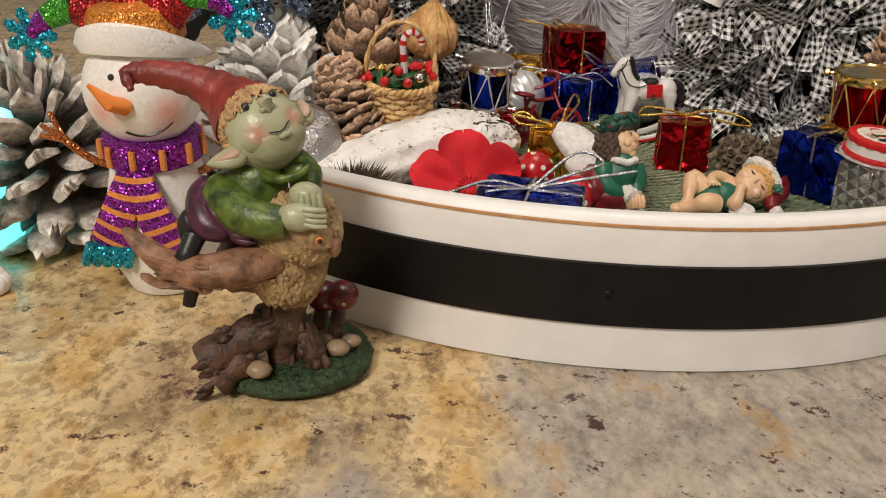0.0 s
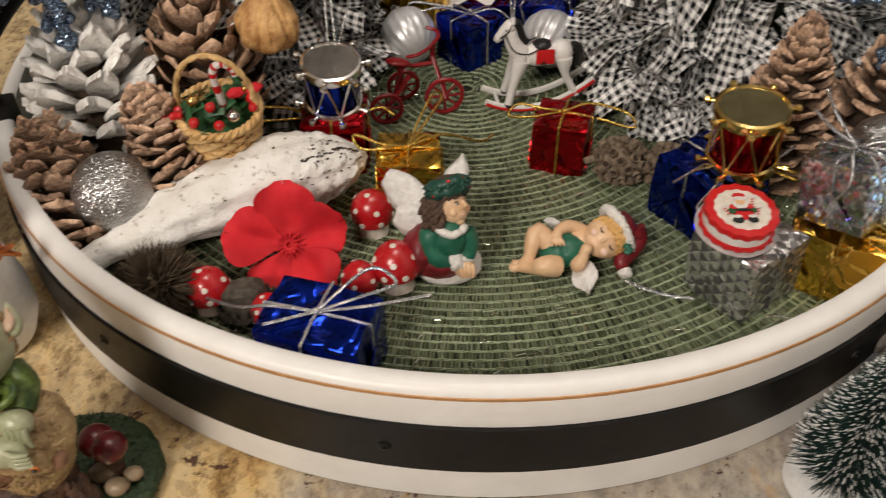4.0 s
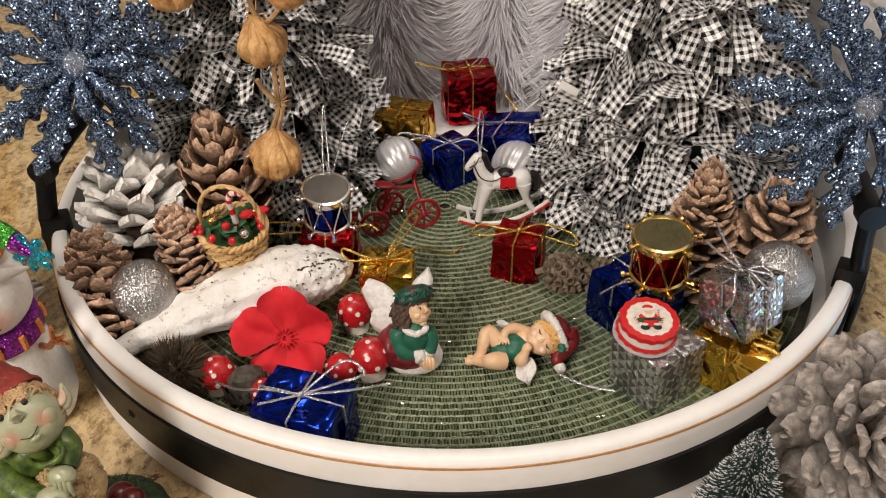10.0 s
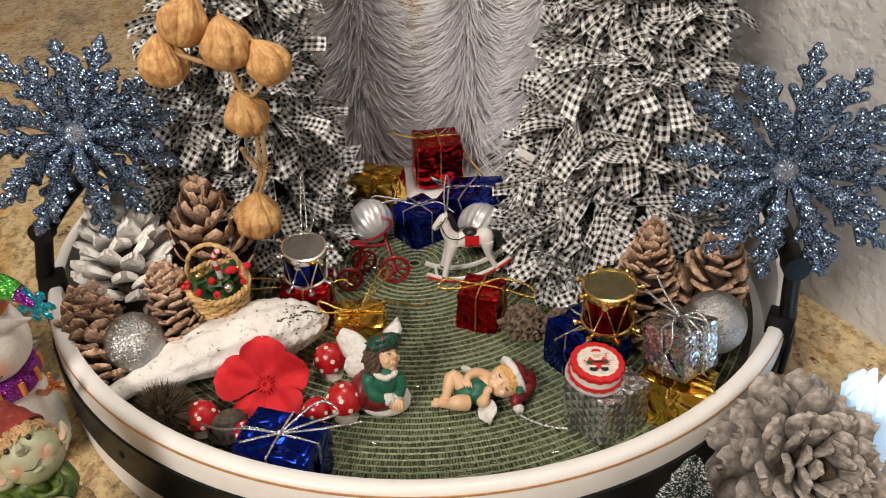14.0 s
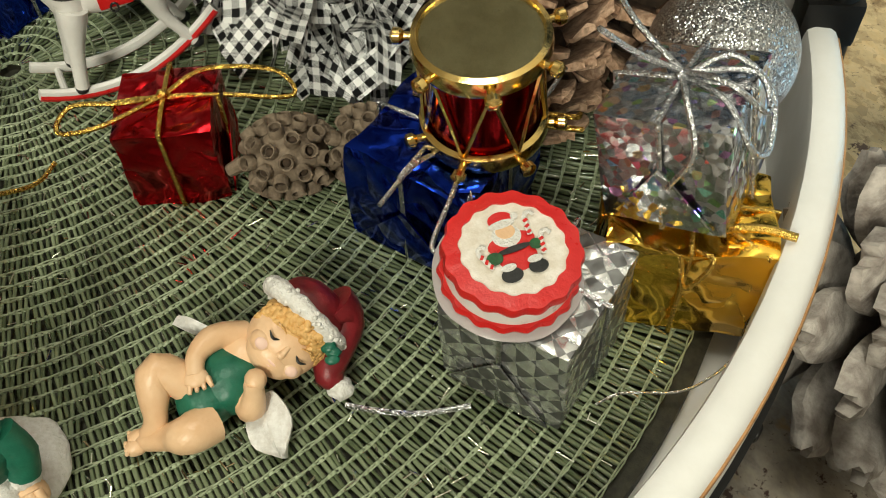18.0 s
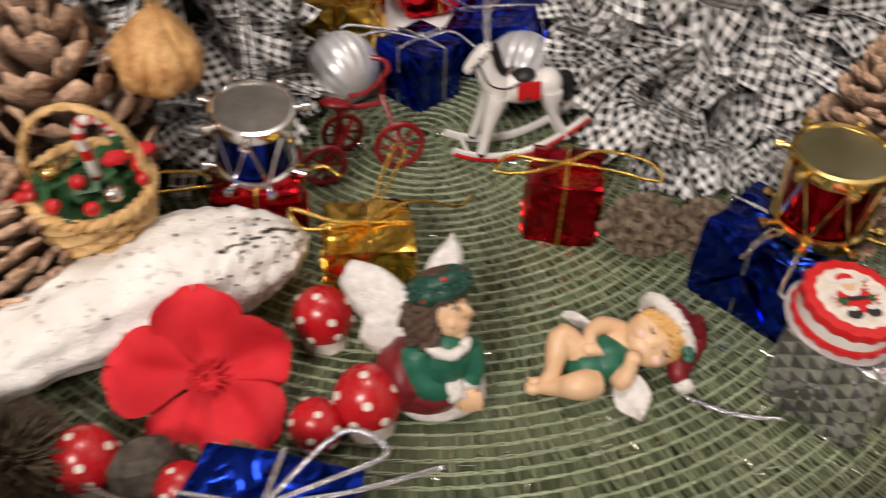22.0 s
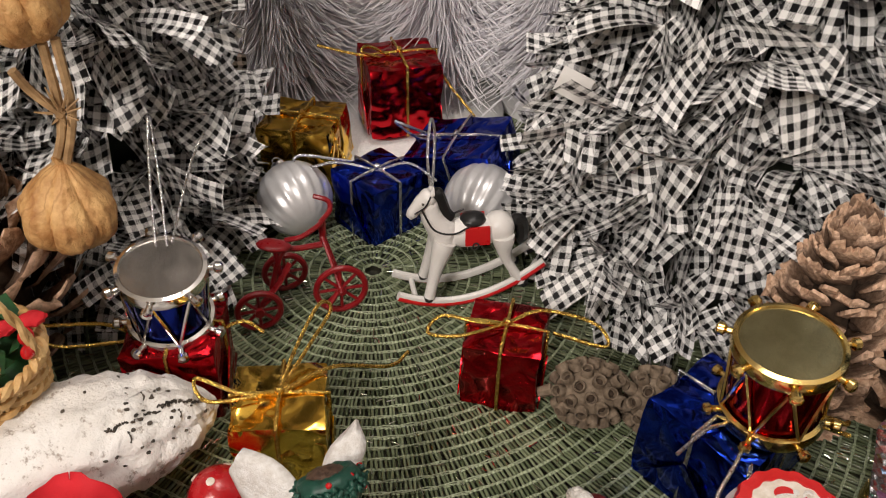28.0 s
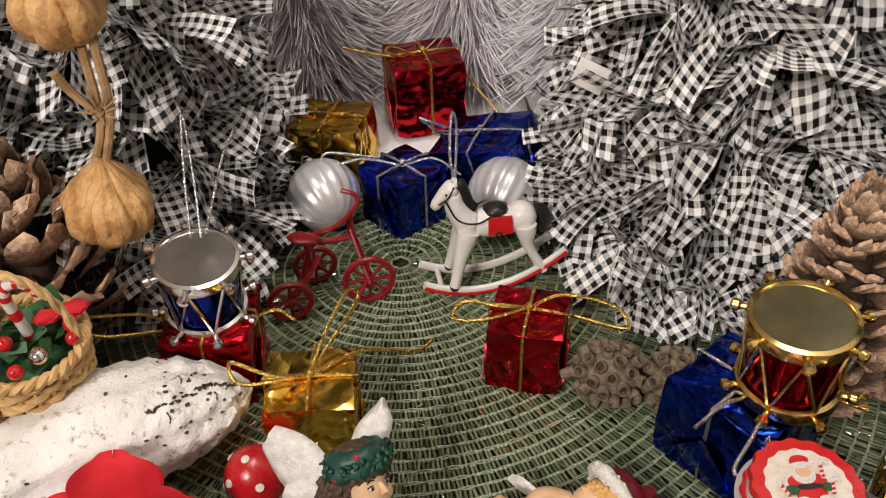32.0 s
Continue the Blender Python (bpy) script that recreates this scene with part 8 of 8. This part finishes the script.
# ---- bottle-brush tree ----
def brush_tree():
    t = skew("bottle_brush_tree", pose(0.128, -0.2055, TOP), "miniature snow-tipped green bottle-brush tree on the counter", "artificial tree")
    part("stand", lathe([(0.0165, 0), (0.018, 0.002), (0.0165, 0.0075), (0.008, 0.011), (0.002, 0.012)], 32, wobble=0.06), SNOW, t, "white snowy stand")
    part("wire", tube([(0, 0, 0.008), (0, 0, 0.074)], 0.0008, 6), BLACK_METAL, t)
    rng = random.Random(12)
    for name, mt, count in (("bristle_coat", PINE_NEEDLE, 7000), ("snow_flock", SNOW, 2400)):
        verts, faces = [], []
        for i in range(count):
            u = rng.random()
            z = 0.012 + 0.06 * u
            a = rng.uniform(0, math.tau)
            L = 0.0175 * (1 - u) ** 0.85 + 0.002
            d = Vector((math.cos(a), math.sin(a), rng.uniform(0.0, 0.5)))
            p0, p1 = Vector((0, 0, z)), Vector((0, 0, z)) + d * L * rng.uniform(0.8, 1.05)
            w = 0.00022
            if name == "snow_flock":
                p0 = p0.lerp(p1, 0.88)
                w = 0.00026
            s = Vector((-math.sin(a), math.cos(a), 0)) * w
            k = len(verts)
            verts += [p0 + s, p0 - s, p0 + Vector((0, 0, w * 1.6)), p1 + s * 0.7, p1 - s * 0.7, p1 + Vector((0, 0, w))]
            faces += [(k, k + 1, k + 4, k + 3), (k + 1, k + 2, k + 5, k + 4), (k + 2, k, k + 3, k + 5), (k + 3, k + 4, k + 5)]
        me = bpy.data.meshes.new(name)
        me.from_pydata(verts, [], faces)
        me.materials.append(mt)
        tagged(part(name, me, None, t), kind="stuff")


brush_tree()

# ---- colour-changing lights on the counter ----
GLOW_R = glow("cool_led_glow", (0.25, 0.6, 1.0), 0.7)
GLOW_L = glow("cyan_led_glow", (0.14, 0.88, 0.84), 1.9)
led = skew("led_candle", pose(0.2315, -0.131, TOP), "translucent led candle glowing blue-green on the counter", "led candle")
bm = bmesh.new()
lathe([(0.013, 0), (0.0145, 0.003), (0.0145, 0.03), (0.0125, 0.042)], 28, bm, wobble=0.1)
part("body", bm, GLOW_R, led)
for i in range(9):
    a = math.tau * i / 9
    part("spike", tube([(math.cos(a) * 0.010, math.sin(a) * 0.010, 0.038), (math.cos(a) * 0.012, math.sin(a) * 0.012, 0.046), (math.cos(a) * 0.009, math.sin(a) * 0.009, 0.053)], [0.0045, 0.0035, 0.0012], 8), GLOW_R, led)
spot_glow("led_candle_light", (0.230, -0.1315, 0.062), 0.03, (0.3, 0.65, 1.0), 0.012)
fig2 = skew("led_figurine", pose(-0.2800, -0.1190, TOP) @ Matrix.Diagonal((1.3, 1.3, 1.25, 1)), "translucent glowing cyan led figurine on the counter", "led figurine")
part("body", lathe([(0.012, 0), (0.0135, 0.004), (0.0105, 0.016), (0.0085, 0.026), (0.0105, 0.034), (0.0145, 0.044), (0.0135, 0.054), (0.0085, 0.064), (0.003, 0.072)], 32, wobble=0.15), GLOW_L, fig2)
for sg in (-1, 1):
    part("lobe", ball(bmesh.new(), (sg * 0.012, -0.004, 0.050), (0.0075, 0.005, 0.0062), 0, 0.2), GLOW_L, fig2)
spot_glow("led_figurine_light", (-0.2600, -0.1270, 0.055), 0.016, (0.1, 0.85, 0.8), 0.01)


def footed(bm):
    ball(bm, (-0.2680, -0.1590, 0.022), (0.0110, 0.0100, 0.020), 0, 0.06)
    ball(bm, (-0.2700, -0.1590, 0.048), (0.0090, 0.0090, 0.0105), 0, 0.06)
    for k in range(9):
        a = radians(-170 + 24 * k)
        ball(bm, (-0.2566 + math.cos(a) * 0.0052, -0.1650 + math.sin(a) * 0.0052, 0.0038), (0.0036, 0.0036, 0.0042), 0, 0.06)
    ball(bm, (-0.2570, -0.1640, 0.0050), (0.0076, 0.0076, 0.0056), 0, 0.06)


fig("white_clay_figurine", "white clay figurine with a scalloped foot on the counter", [CLAY_WHITE], footed, lift=TOP)

# ---- twigs, strings and loose bits ----
tw = skew("straw_twig_garland", pose(-0.003, 0, 0.002), "thin straw twigs tying the dried pods together on the tree", "twigs")
for pts in ([(-0.0845, -0.047, 0.1), (-0.079, -0.047, 0.115), (-0.0785, -0.047, 0.137)], [(-0.081, -0.047, 0.101), (-0.076, -0.046, 0.118), (-0.0755, -0.046, 0.138)], [(-0.083, -0.045, 0.157), (-0.086, -0.045, 0.168), (-0.088, -0.043, 0.174)], [(-0.078, -0.047, 0.117), (-0.084, -0.048, 0.124), (-0.0865, -0.05, 0.131)], [(-0.068, -0.045, 0.17), (-0.077, -0.046, 0.16), (-0.082, -0.045, 0.157)], [(-0.122, -0.044, 0.183), (-0.105, -0.046, 0.178), (-0.088, -0.044, 0.172)]):
    part("twig", tube(curve_through(pts, 4), 0.0013, 7), STRAW, tw)
for k in range(16):
    a = k * 2.4
    p = Vector((-0.078, -0.0475, 0.1185)) if k < 9 else Vector((-0.0835, -0.0455, 0.163))
    part("fibre", tube([p + Vector((math.cos(a) * 0.002, -0.001, math.sin(a) * 0.002)), p + Vector((math.cos(a) * 0.006, -0.002 + 0.001 * math.sin(k), 0.002 + math.sin(a) * 0.006))], [0.0005, 0.0002], 5), STRAW, tw)
st = tagged(new("loose_cord"), "silver metallic cord end lying on the placemat", "cord")
cord(st, "strand", [(0.0600, -0.138, 0.0325), (0.066, -0.1415, 0.0325), (0.074, -0.145, 0.0325), (0.084, -0.147, 0.033)], SILVER_CORD, 0.0007)
st = tagged(new("loose_cord"), "thin silver cord lying on the placemat beside the silver box", "cord")
cord(st, "strand", [(0.1080, -0.1550, 0.0325), (0.1143, -0.1545, 0.0325), (0.1249, -0.1580, 0.0325), (0.1331, -0.1572, 0.0325), (0.1399, -0.1546, 0.0330), (0.1470, -0.1482, 0.0340)], SILVER_CORD, 0.00032)
st = tagged(new("loose_cord"), "silver hanging loop above the blue toy drum", "cord")
cord(st, "strand", [(-0.059, -0.062, 0.087), (-0.0605, -0.05, 0.105), (-0.0595, -0.045, 0.118), (-0.0585, -0.05, 0.1), (-0.056, -0.062, 0.087)], SILVER_CORD, 0.0004)
cord(st, "strand", [(-0.055, -0.06, 0.087), (-0.0495, -0.05, 0.105), (-0.0455, -0.045, 0.113)], SILVER_CORD, 0.0004)
st = tagged(new("loose_cord"), "thin gold cord hanging below the blue snowflake", "cord")
cord(st, "strand", [(0.203, -0.066, 0.095), (0.2045, -0.072, 0.08), (0.2035, -0.08, 0.066), (0.2025, -0.084, 0.056)], GOLD_CORD, 0.0005)
tagged(part("ribbon_tag", block(0.011, 0.0004, 0.009, 0.0001, m=pose(0.0605, -0.001, 0.1015, -20, 18, -25)), WHITE_PLASTIC), "plain white ribbon end on the gingham tree", "ribbon")

st = tagged(new("loose_cord"), "gold cord end reaching from a gift over the tray rim", "cord")
cord(st, "strand", [(0.1400, -0.1410, 0.0590), (0.1410, -0.1422, 0.0606), (0.1457, -0.1445, 0.0606), (0.1499, -0.1482, 0.0606)], GOLD_CORD, 0.0009)
st = tagged(new("loose_cord"), "doubled gold cord lying beside the red toy drum", "cord")
cord(st, "strand", [(0.1125, -0.0945, 0.0585), (0.120, -0.096, 0.0565), (0.1265, -0.0985, 0.0555), (0.1285, -0.097, 0.0545)], GOLD_CORD, 0.0007)
cord(st, "strand", [(0.1125, -0.0965, 0.0575), (0.121, -0.099, 0.055), (0.1275, -0.101, 0.0535)], GOLD_CORD, 0.0007)
